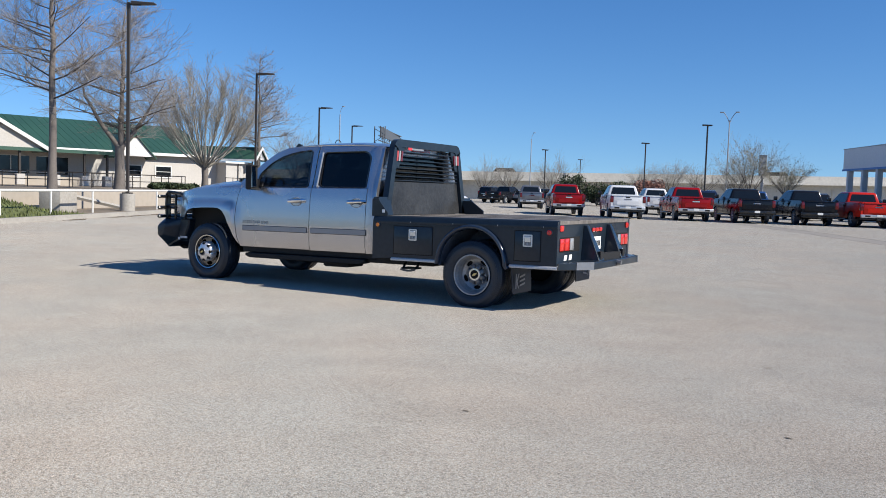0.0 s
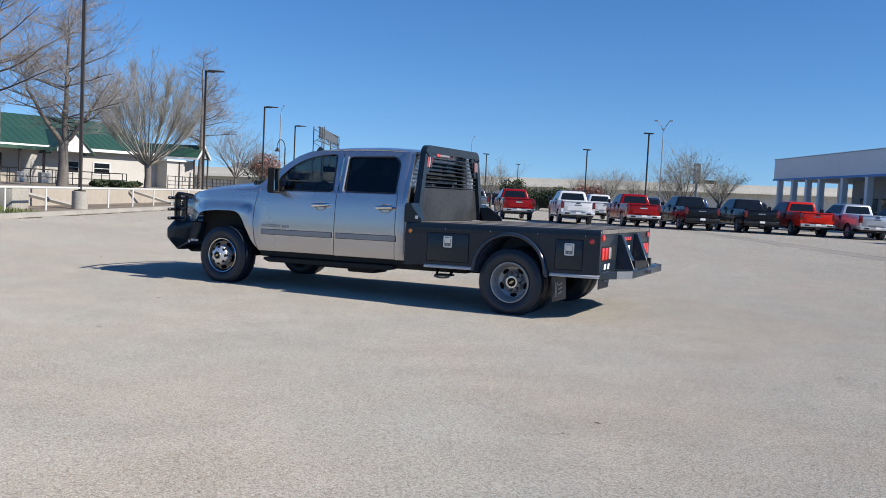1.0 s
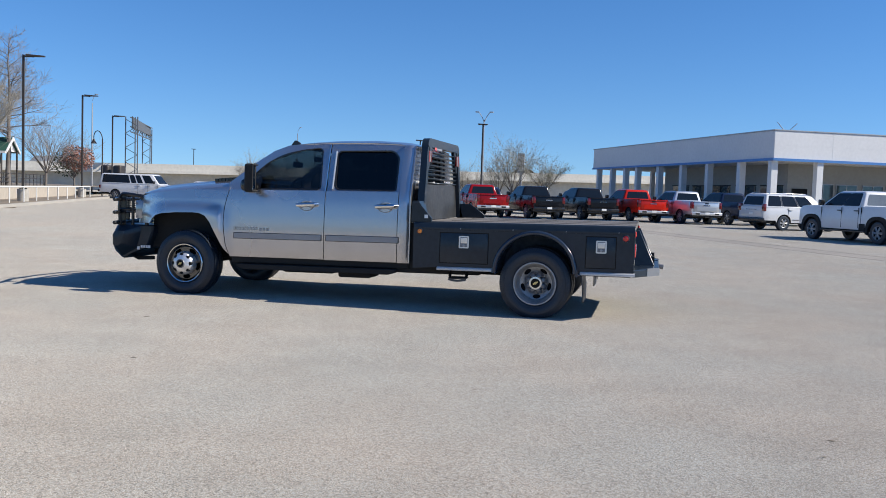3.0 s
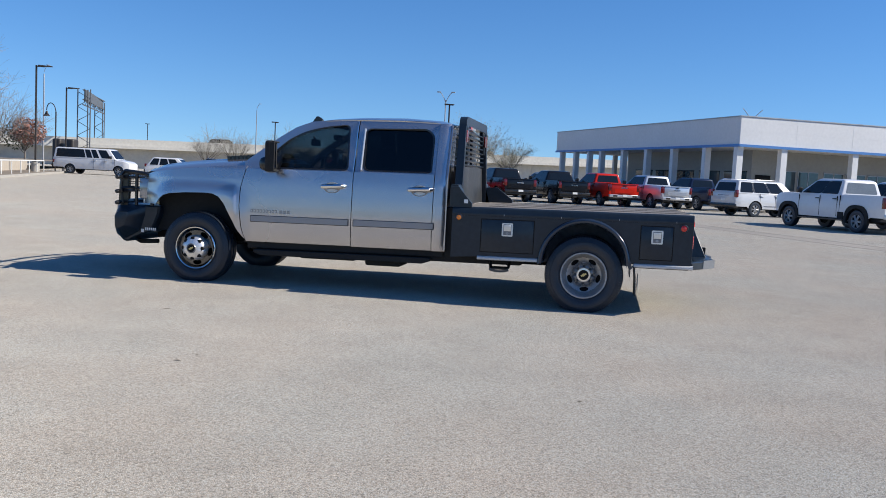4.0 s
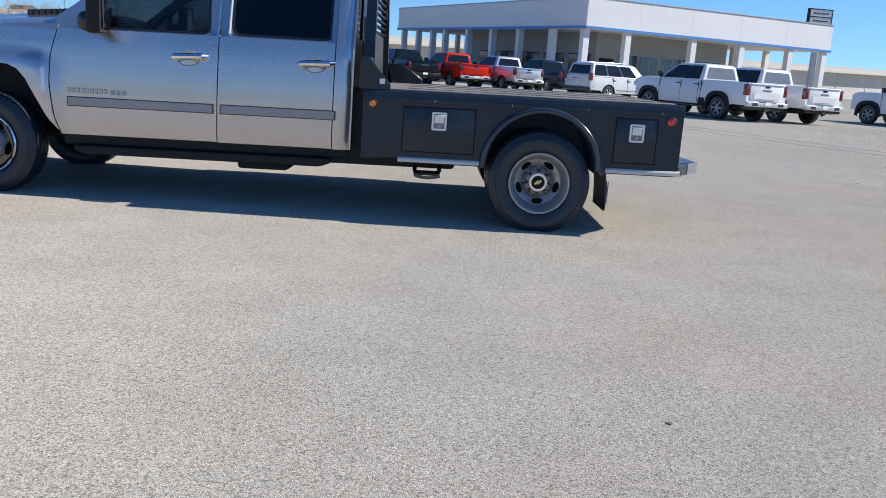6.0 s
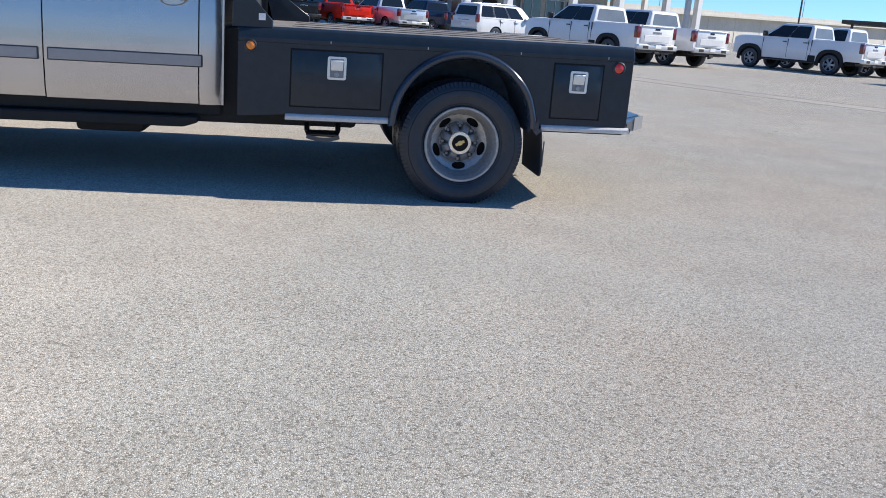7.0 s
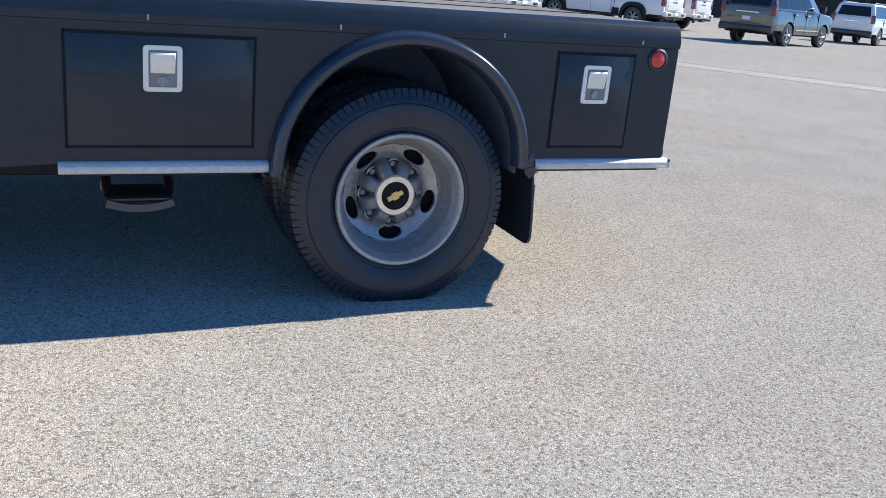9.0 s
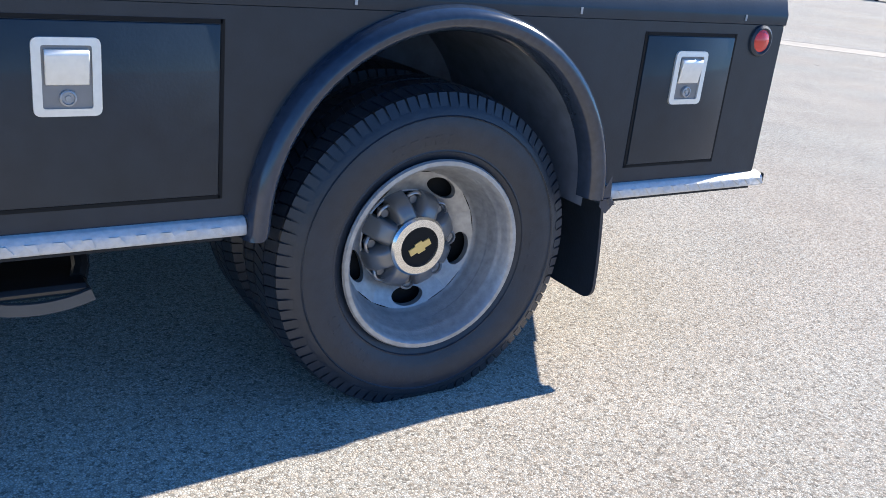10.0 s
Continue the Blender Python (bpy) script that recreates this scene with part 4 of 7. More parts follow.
# ---- flatbed ----
BX0, BX1, BY = -1.402, 1.070, 1.25
bm = boxed(BX0 + 0.02, BX1 + 0.01, -BY + 0.035, BY - 0.035, 1.0, 1.046, 0.004)
deck = tpart("deck", bm, [M_DECK], None, "dusty brown-black deck")
bm = bmesh.new()
for y in (-0.62, 0.0, 0.62):
    box(bm, -1.1, 1.09, y - 0.012, y + 0.012, 1.046, 1.049)
tpart("deck_seam", bm, M_DARK, deck)
for s in (-1, 1):
    # skirt with the wheel opening: panels each side of the arch and above it
    y = s * BY
    bm = bmesh.new()
    top, low, R, zc = 0.958, 0.530, 0.440, 0.515
    xs = sorted(set([BX0, -1.115, -1.0, -0.75, -0.6] + list(np.linspace(-R, R, 41)) + [0.55, 0.7, 0.9, BX1]))
    grid = [[(x, y, max(low if x > -1.13 else 0.512, (zc + math.sqrt(max(0, R * R - x * x))) if abs(x) < R else 0)), (x, y, top)] for x in xs]
    sheet(bm, grid)
    skirt = tpart("side_skirt", thick(bm, 0.004 * s), M_BLACK, None, "black steel bed side")
    # sloped top rail that catches the sky
    bm = prism(bmesh.new(), [(s * (BY + 0.004), 0.957), (s * (BY + 0.006), 0.985), (s * (BY - 0.012), 1.035), (s * (BY - 0.04), 1.052), (s * (BY - 0.07), 1.05), (s * (BY - 0.07), 0.957)], BX0, BX1 + 0.012, "x", 0.003)
    tpart("top_rail", bm, M_BLACK, skirt)
    tpart("corner_post", boxed(BX1 - 0.04, BX1 + 0.0115, s * (BY - 0.07), s * (BY - 0.0015), 0.497, 0.9565, 0.003), M_BLACK, skirt)
    for x in (-0.853, -0.257, 0.333, 0.905):
        tpart("rail_fixing", boxed(x, x + 0.006, s * (BY + 0.002), s * (BY + 0.0075), 0.968, 0.984), M_ALLOY, skirt)
    # arch flare
    bm = bmesh.new()
    arc = [(0.450 * math.cos(radians(a)), zc - 0.005 + 0.440 * math.sin(radians(a))) for a in np.linspace(0, 180, 37)]
    arc = [(0.492, 0.495), (0.474, 0.515)] + arc + [(-0.456, 0.492)]
    prof = [(-0.030, -0.010), (-0.026, 0.022), (-0.017, 0.042), (-0.004, 0.053), (0.009, 0.053), (0.020, 0.043), (0.027, 0.024), (0.030, 0.0)]
    rows = []
    for x, z in arc:
        d = Vector((x, z - zc)).normalized()
        rows.append([(x + d.x * p, s * (BY + o), z + d.y * p) for p, o in prof])
    sheet(bm, rows)
    tpart("wheel_arch", thick(bm, 0.004), M_FENDER, skirt, "rolled black fender lip", 50)
    bm = bmesh.new()
    inner_arc = [(0.446 * math.cos(radians(a)), zc + 0.436 * math.sin(radians(a))) for a in np.linspace(-5, 185, 30)]
    sheet(bm, [[(x, s * (BY - 0.01), z), (x, s * 0.60, z)] for x, z in inner_arc])
    tpart("wheel_housing", bm, M_HOUSING, skirt)
    tpart("housing_wall", boxed(-0.50, 0.50, s * 0.55, s * 0.60, 0.45, 0.99), M_HOUSING, skirt)
    for x0, x1 in ((-1.38, -0.46), (0.52, 1.09)):
        tpart("toolbox_floor", boxed(x0, x1, s * 0.55, s * (BY - 0.012), 0.535, 0.565), M_DARK, skirt)
    # toolbox doors with latches
    for x0, x1, lx, lz in ((-1.086, -0.529, -0.808, 0.825), (0.560, 0.884, 0.726, 0.816)):
        gap = bmesh.new()
        for a in ((x0 - 0.005, x0 + 0.003, 0.578, 0.932), (x1 - 0.003, x1 + 0.005, 0.578, 0.932), (x0, x1, 0.578, 0.586), (x0, x1, 0.924, 0.932)):
            box(gap, a[0], a[1], s * BY, s * (BY + 0.0055), a[2], a[3])
        tpart("door_seal", gap, M_HOLE, skirt)
        d = tpart("toolbox_door", boxed(x0 + 0.004, x1 - 0.004, s * (BY - 0.005), s * (BY + 0.009), 0.587, 0.923, 0.003, 2), M_BLACK, skirt, "black toolbox door")
        ring_o = rounded([(lx - 0.058, lz - 0.070), (lx - 0.058, lz + 0.070), (lx + 0.058, lz + 0.070), (lx + 0.058, lz - 0.070)], 0.014)
        ring_i = rounded([(lx - 0.042, lz - 0.056), (lx - 0.042, lz + 0.056), (lx + 0.042, lz + 0.056), (lx + 0.042, lz - 0.056)], 0.005)
        bm = bmesh.new()
        pr = framed(ring_o, ring_i)
        n = len(pr)
        levels = [[bm.verts.new((p.x, s * (BY + h), p.y)) for p in pts] for pts, h in (([o for o, _ in pr], 0.008), ([o * 0.97 + i * 0.03 for o, i in pr], 0.014), ([i for _, i in pr], 0.0145), ([i for _, i in pr], 0.004))]
        for a, b in zip(levels, levels[1:]):
            for k in range(n):
                bm.faces.new((a[k], a[(k + 1) % n], b[(k + 1) % n], b[k]))
        latch = tpart("latch", bm, M_LATCH, skirt, "polished paddle latch with a keyhole", 30)
        bm = boxed(lx - 0.044, lx + 0.044, s * (BY + 0.0095), s * (BY + 0.0102), lz - 0.058, lz + 0.058)
        tpart("latch_pan", bm, M_HUB, latch)
        bm = prism(bmesh.new(), [(s * (BY + 0.0105), lz - 0.014), (s * (BY + 0.014), lz - 0.014), (s * (BY + 0.024), lz + 0.040), (s * (BY + 0.020), lz + 0.049), (s * (BY + 0.0105), lz + 0.049)], lx - 0.037, lx + 0.037, "x", 0.0015)
        tpart("paddle", bm, M_LATCH, latch)
        bm = lathe(bmesh.new(), [(0.0, 0.006), (0.004, 0.006), (0.0045, 0.003), (0.009, 0.003), (0.010, 0.007), (0.0125, 0.006), (0.013, 0.0)], 20)
        bmesh.ops.transform(bm, matrix=Matrix.Translation((lx, s * (BY + 0.010), lz - 0.037)) @ Matrix.Diagonal((1.15, s, 1.15, 1)), verts=bm.verts)
        tpart("lock", bm, M_ALLOY, latch)
    # tread-plate sills
    for x0, x1 in ((-1.113, -0.477), (0.506, 1.098)):
        bm = prism(bmesh.new(), [(s * (BY - 0.01), 0.501), (s * (BY + 0.024), 0.500), (s * (BY + 0.028), 0.504), (s * (BY + 0.027), 0.524), (s * (BY + 0.016), 0.536), (s * (BY - 0.01), 0.540)], x0, x1, "x", 0.002)
        for k in range(int((x1 - x0) / 0.049)):
            xx = x0 + 0.022 + k * 0.049
            lean = 0.014 if k % 2 else 0.006
            prism(bm, [(xx, 0.524), (xx + 0.018, 0.524), (xx + 0.018 + lean, 0.508), (xx + 0.010 + lean, 0.508)], s * (BY + 0.024), s * (BY + 0.0298))
        sill = tpart("sill_plate", bm, M_PLATE, skirt, "worn aluminium tread strip")
        tpart("sill_base", boxed(x0 + 0.004, x1 - 0.05, s * (BY - 0.01), s * (BY + 0.022), 0.494, 0.4998), M_DARK, sill)
        tpart("end_cap", boxed(x1, x1 + 0.004, s * (BY - 0.01), s * (BY + 0.026), 0.502, 0.536, 0.003), M_DARK, sill)
    # lamps on the side
    for name, x, z, m, r in (("amber_lamp", -1.328, 0.936, M_AMBER, 0.027), ("red_lamp", 0.985, 0.916, M_RED, 0.031)):
        bm = lathe(bmesh.new(), [(0.0, 0.014), (r * 0.6, 0.013), (r, 0.006), (r, 0.0)], 24)
        bmesh.ops.transform(bm, matrix=Matrix.Translation((x, s * (BY + 0.004), z)) @ Matrix.Diagonal((1, s, 1, 1)), verts=bm.verts)
        lamp = tpart(name, bm, m, skirt)
        bm = lathe(bmesh.new(), [(r - 0.001, 0.006), (r + 0.004, 0.010), (r + 0.011, 0.006), (r + 0.012, 0.0)], 24)
        bmesh.ops.transform(bm, matrix=Matrix.Translation((x, s * (BY + 0.004), z)) @ Matrix.Diagonal((1, s, 1, 1)), verts=bm.verts)
        tpart("grommet", bm, M_RUBBER, lamp)
    # mud flap
    bm = bmesh.new()
    rows = []
    for z in list(np.linspace(0.56, 0.235, 8)) + [0.22, 0.208, 0.199, 0.193, 0.19]:
        x = 0.518 + 0.03 * math.sin((0.56 - z) * 4.5)
        out = 1.235 - 0.040 * (1 - math.sqrt(max(0.0, 1 - (max(0.0, 0.23 - z) / 0.040) ** 2)))
        rows.append([(x, s * out, z), (x, s * 1.10, z), (x, s * 0.90, z), (x, s * 0.72, z)])
    sheet(bm, rows)
    flap = tpart("mud_flap", thick(bm, 0.010), M_RUBBER, None, "black rubber mud flap with white marks")
    bm = bmesh.new()
    prism(bm, [(s * 1.19, 0.25), (s * 1.17, 0.25), (s * 1.17, 0.42), (s * 1.19, 0.42)], 0.561, 0.565, "x")
    prism(bm, [(s * 1.165, 0.335), (s * 1.12, 0.42), (s * 1.10, 0.42), (s * 1.145, 0.33), (s * 1.10, 0.25), (s * 1.12, 0.25)], 0.561, 0.565, "x")
    for k in range(3):
        prism(bm, [(s * 1.08, 0.27 + 0.05 * k), (s * 0.94, 0.29 + 0.05 * k), (s * 0.94, 0.31 + 0.05 * k), (s * 1.08, 0.29 + 0.05 * k)], 0.561, 0.565, "x")
    tpart("flap_mark", bm, M_MOULD, flap)
    # front end plate of the bed and rack foot
    bm = boxed(BX0, BX0 + 0.006, s * 0.70, s * (BY - 0.004), 0.512, 0.957)
    tpart("bed_front_plate", bm, M_BLACK)

# tail of the bed
bm = bmesh.new()
box(bm, BX1 - 0.01, BX1 + 0.004, -BY + 0.004, BY - 0.004, 0.497, 0.999)
tail = tpart("tail_plate", bm, M_BLACK, None, "black steel tail plate with lamps")
for s in (-1, 1):
    bm = boxed(BX1 + 0.004, BX1 + 0.008, *sorted((s * 1.19, s * 0.56)), 0.69, 0.86)
    tpart("lamp_recess", bm, M_HOLE, tail)
    for y0, y1, m in ((1.18, 1.045, M_RED), (1.035, 0.90, M_RED), (0.885, 0.77, M_DIMCLEAR)):
        bm = boxed(BX1 + 0.006, BX1 + 0.024, *sorted((s * y0, s * y1)), 0.705, 0.845, 0.012, 2)
        tpart("tail_lamp", bm, m, tail)
    bm = boxed(BX1 + 0.004, BX1 + 0.024, s * 1.135 - 0.05, s * 1.135 + 0.05, 0.925, 0.995, 0.012)
    tpart("corner_marker", bm, M_RED, tail)
    # triangular gussets on the bumper
    bm = bmesh.new()
    c = s * 0.40
    lo = [bm.verts.new((x, y, 0.573)) for x, y in ((BX1 + 0.004, c - 0.10), (BX1 + 0.235, c - 0.085), (BX1 + 0.235, c + 0.085), (BX1 + 0.004, c + 0.10))]
    hi = [bm.verts.new((x, y, 0.985)) for x, y in ((BX1 + 0.004, c - 0.04), (BX1 + 0.045, c - 0.035), (BX1 + 0.045, c + 0.035), (BX1 + 0.004, c + 0.04))]
    bm.faces.new(hi)
    for k in range(4):
        bm.faces.new((lo[k], lo[(k + 1) % 4], hi[(k + 1) % 4], hi[k]))
    bmesh.ops.bevel(bm, geom=[e for e in bm.edges if len(e.link_faces) == 2], offset=0.005, segments=1, affect="EDGES", profile=0.5)
    tpart("gusset", bm, M_BLACK, tail, "black triangular bumper gusset")
    # marks on the tail too stylised to letter
    bm = bmesh.new()
    for yc in (s * 0.98, s * 0.83):
        prism(bm, [(yc - 0.05, 0.592), (yc + 0.03, 0.592), (yc + 0.05, 0.655), (yc - 0.03, 0.655)], BX1 + 0.004, BX1 + 0.007, "x")
    tpart("maker_mark", bm, M_WHITE, tail, "small white maker's mark")
for y in (-0.12, 0, 0.12):
    tpart("marker_lamp", boxed(BX1 + 0.004, BX1 + 0.022, y - 0.045, y + 0.045, 0.90, 0.95, 0.008), M_RED, tail)
bm = boxed(BX1 + 0.004, BX1 + 0.012, -0.155, 0.155, 0.68, 0.84, 0.004)
plate = tpart("number_plate", bm, M_WHITE, tail, "white number plate")
bm = bmesh.new()
for k in range(6):
    box(bm, BX1 + 0.012, BX1 + 0.014, -0.12 + k * 0.042, -0.09 + k * 0.042, 0.725, 0.79)
tpart("plate_bar", bm, M_DARK, plate)
bm = prism(bmesh.new(), [(BX1 - 0.005, -1.244), (BX1 + 0.285, -0.80), (BX1 + 0.285, 0.80), (BX1 - 0.005, 1.244)], 0.490, 0.572, "z", 0.008)
bumper = tpart("rear_bumper", bm, M_BLACK, None, "black step bumper with tapered corners")
for s in (-1, 1):
    bm = bmesh.new()
    prism(bm, [(BX1 + 0.065, s * 1.04), (BX1 + 0.275, s * 0.75), (BX1 + 0.275, s * 0.50), (BX1 + 0.065, s * 0.50)], 0.572, 0.578, "z")
    tpart("bumper_tread", bm, M_BLACK, bumper)
    bm = prism(bmesh.new(), [(BX1 + 0.283, s * 0.799), (BX1 + 0.152, s * 1.000), (BX1 + 0.157, s * 1.004), (BX1 + 0.290, s * 0.803)], 0.4915, 0.580, "z")
    tpart("bumper_end", bm, M_DULL, bumper, "dull steel bumper corner")
bm = tube(bmesh.new(), [(BX1 + 0.25, 0, 0.545), (BX1 + 0.34, 0, 0.53)], 0.03, 8)
tpart("tow_hitch", bm, M_HUB, bumper, "dull steel tow ball mount")

# headache rack
bm = bmesh.new()
for s in (-1, 1):
    yb, yt = s * 1.055, s * 0.865
    z0, z1 = 1.05, 1.90
    quad = [((-1.43, yb), z0), ((-1.345, yb), z0), ((-1.365, yt), z1), ((-1.44, yt), z1)]
    vs = []
    for dy in (0, -s * 0.095):
        vs.append([bm.verts.new((p[0], p[1] + dy, z)) for p, z in quad])
    a, b = vs
    bm.faces.new(a), bm.faces.new(b[::-1])
    for k in range(4):
        bm.faces.new((a[k], a[(k + 1) % 4], b[(k + 1) % 4], b[k]))
rows = []
for t in np.linspace(0, 1, 9):
    a = radians(180 * 0.5 * t)
    rows.append((-0.865 + 0.13 * (1 - math.cos(a)), 1.90 + 0.128 * math.sin(a)))
line = rows + [(-y, z) for y, z in rows[::-1]]
inner = [(y * 0.90, z - (0.02 if z < 1.93 else 0.10)) for y, z in line]
x0, x1 = -1.442, -1.363
vo = [[bm.verts.new((x, y, z)) for y, z in line] for x in (x0, x1)]
vi = [[bm.verts.new((x, y, min(z, 1.93))) for y, z in inner] for x in (x0, x1)]
for k in range(len(line) - 1):
    bm.faces.new((vo[0][k], vo[0][k + 1], vo[1][k + 1], vo[1][k]))
    bm.faces.new((vi[0][k], vi[1][k], vi[1][k + 1], vi[0][k + 1]))
    bm.faces.new((vo[0][k], vi[0][k], vi[0][k + 1], vo[0][k + 1]))
    bm.faces.new((vo[1][k], vo[1][k + 1], vi[1][k + 1], vi[1][k]))
bmesh.ops.bevel(bm, geom=[e for e in bm.edges if e.is_manifold and e.calc_face_angle(0) > 0.9], offset=0.008, segments=2, affect="EDGES", profile=0.5)
rack = tpart("headache_rack", bm, M_BLACK, None, "black headache rack with louvres and lamps")
bm = bmesh.new()
sheet(bm, [[(-1.395, -1.0, 1.05), (-1.395, 1.0, 1.05)], [(-1.405, -0.86, 1.48), (-1.405, 0.86, 1.48)]])
tpart("mesh_panel", thick(bm, 0.006), material("scuffed_black_plate", (0.030, 0.031, 0.032), 0.40, var=0.6, scale=9, bump=0.35, bump_scale=14), rack, "scuffed dark lower panel")
for k in range(8):
    z = 1.485 + k * 0.053
    w = 0.83 - 0.009 * k
    bm = prism(bmesh.new(), [(-1.412, z), (-1.382, z + 0.010), (-1.382, z + 0.020), (-1.412, z + 0.010)], -w, w)
    tpart("louvre", bm, M_BLACK, rack)
for s in (-1, 1):
    # lamp plate filling the upper corner, wider at its head
    bm = prism(bmesh.new(), [(s * 0.845, 1.64), (s * 0.74, 1.66), (s * 0.60, 1.905), (s * 0.62, 1.94), (s * 0.80, 1.94)], -1.418, -1.374, "x", 0.006)
    panel = tpart("lamp_plate", bm, M_BLACK, rack)
    for c, m in ((0.803, M_RACKLENS), (0.752, M_DIMCLEAR), (0.700, M_TAIL)):
        bm = prism(bmesh.new(), rounded([(s * (c - 0.018), 1.745), (s * (c - 0.034), 1.875), (s * (c + 0.002), 1.88), (s * (c + 0.018), 1.745)], 0.012), -1.376, -1.358, "x")
        tpart("rack_lamp", bm, m, panel)
    # gusset between rack and bed
    bm = prism(bmesh.new(), [(-1.44, 1.04), (-1.20, 1.04), (-1.20, 1.085), (-1.31, 1.20), (-1.345, 1.26), (-1.44, 1.26)], s * 1.20, s * 1.23, "y", 0.004)
    prism(bm, [(-1.44, 1.05), (-1.30, 1.05), (-1.36, 1.28), (-1.44, 1.28)], s * 0.95, s * 1.20, "y", 0.004)
    g = tpart("rack_gusset", bm, M_BLACK, rack)
    tpart("sticker", boxed(-1.285, -1.245, s * 1.230, s * 1.2335, 1.085, 1.125), M_WHITE, g, "small pale sticker")
    if s > 0:
        bm = prism(bmesh.new(), [(-1.35, 1.05), (-1.0, 1.05), (-1.0, 1.10), (-1.2, 1.24), (-1.35, 1.24)], s * 0.95, s * 0.97, "y", 0.004)
        tpart("rack_brace", bm, M_BLACK, rack)
bm = boxed(-1.366, -1.360, -0.55, -0.15, 1.90, 1.925, 0.003)
tpart("rack_sticker", bm, M_ALLOY, rack, "pale decal strip with a red mark")
tpart("sticker_mark", boxed(-1.360, -1.357, -0.55, -0.45, 1.895, 1.93, 0.001), M_RED, rack)


# ---- parked vehicles: each heads along its own +x, origin on the ground under its middle ----
def paint(name, color, metal=0.0):
    dark = max(color) < 0.1
    pale = min(color) > 0.1
    return material(name, color, 0.14 if dark else 0.30 if pale else 0.18, metal, coat=0.7 if pale else 0.0, var=0.04, scale=2, spec=0.5 if pale else 0.3)


P_WHITE = paint("white_paint", (0.68, 0.68, 0.68))
P_PEARL = paint("pearl_white_paint", (0.54, 0.55, 0.56))
P_RED = paint("red_paint", (0.26, 0.006, 0.007))
P_BRIGHT = paint("bright_red_paint", (0.50, 0.020, 0.010))
P_BLACK = paint("black_paint", (0.010, 0.011, 0.014))
P_NAVY = paint("dark_blue_paint", (0.014, 0.024, 0.055))
P_BLUE = paint("blue_paint", (0.02, 0.06, 0.17))
P_GREY = paint("grey_metallic_paint", (0.20, 0.20, 0.205), 0.6)
P_PEWTER = paint("pewter_metallic_paint", (0.115, 0.125, 0.115), 0.6)
P_SILV = paint("light_silver_paint", (0.55, 0.56, 0.57), 0.6)

bm = lathe(bmesh.new(), [(0.235, 0.03), (0.25, 0.0), (0.33, -0.008), (0.385, 0.005), (0.40, 0.03), (0.40, 0.22), (0.385, 0.245), (0.25, 0.25)], 36, close=True)
P_TYRE = finish("tyre", bm, M_RUBBER, 40)
bm = lathe(bmesh.new(), [(0.252, 0.015), (0.246, -0.004), (0.232, 0.004), (0.226, 0.05)], 36)
for k in range(6):
    a = math.pi * 2 * k / 6
    for o in (-0.11, 0.11):
        tube(bm, [(r * math.cos(a + o * q), y, r * math.sin(a + o * q)) for r, y, q in ((0.05, 0.012, 2.2), (0.14, 0.008, 1.2), (0.235, 0.02, 1.0))], [0.026, 0.022, 0.024], 5)
lathe(bm, [(0.0, -0.002), (0.045, 0.0), (0.06, 0.02)], 20)
P_RIM = finish("rim", bm, M_ALLOY, 40)
bm = lathe(bmesh.new(), [(0.0, 0.07), (0.23, 0.07), (0.235, 0.2), (0.0, 0.2)], 24)
P_BACK = finish("wheel", bm, M_HOLE, 40)


def quad_pane(bm, q, u0, u1, v0, v1, out=0.006):
    """A slab standing proud of the four-cornered face q (bottom left, bottom right, top right, top left)."""
    q = [Vector(p) for p in q]
    n = (q[1] - q[0]).cross(q[3] - q[0]).normalized()

    def at(u, v):
        return (q[0] * (1 - u) + q[1] * u) * (1 - v) + (q[3] * (1 - u) + q[2] * u) * v
    c = [at(u0, v0), at(u1, v0), at(u1, v1), at(u0, v1)]
    # cut corners so the glass reads as rounded
    k = []
    for i in range(4):
        a, p, b = c[i - 1], c[i], c[(i + 1) % 4]
        k += [p + (a - p) * min(0.25, 0.035 / (a - p).length), p + (b - p) * min(0.25, 0.035 / (b - p).length)]
    lo, hi = [bm.verts.new(p - n * 0.004) for p in k], [bm.verts.new(p + n * out) for p in k]
    bm.faces.new(hi)
    for i in range(8):
        bm.faces.new((lo[i], lo[(i + 1) % 8], hi[(i + 1) % 8], hi[i]))


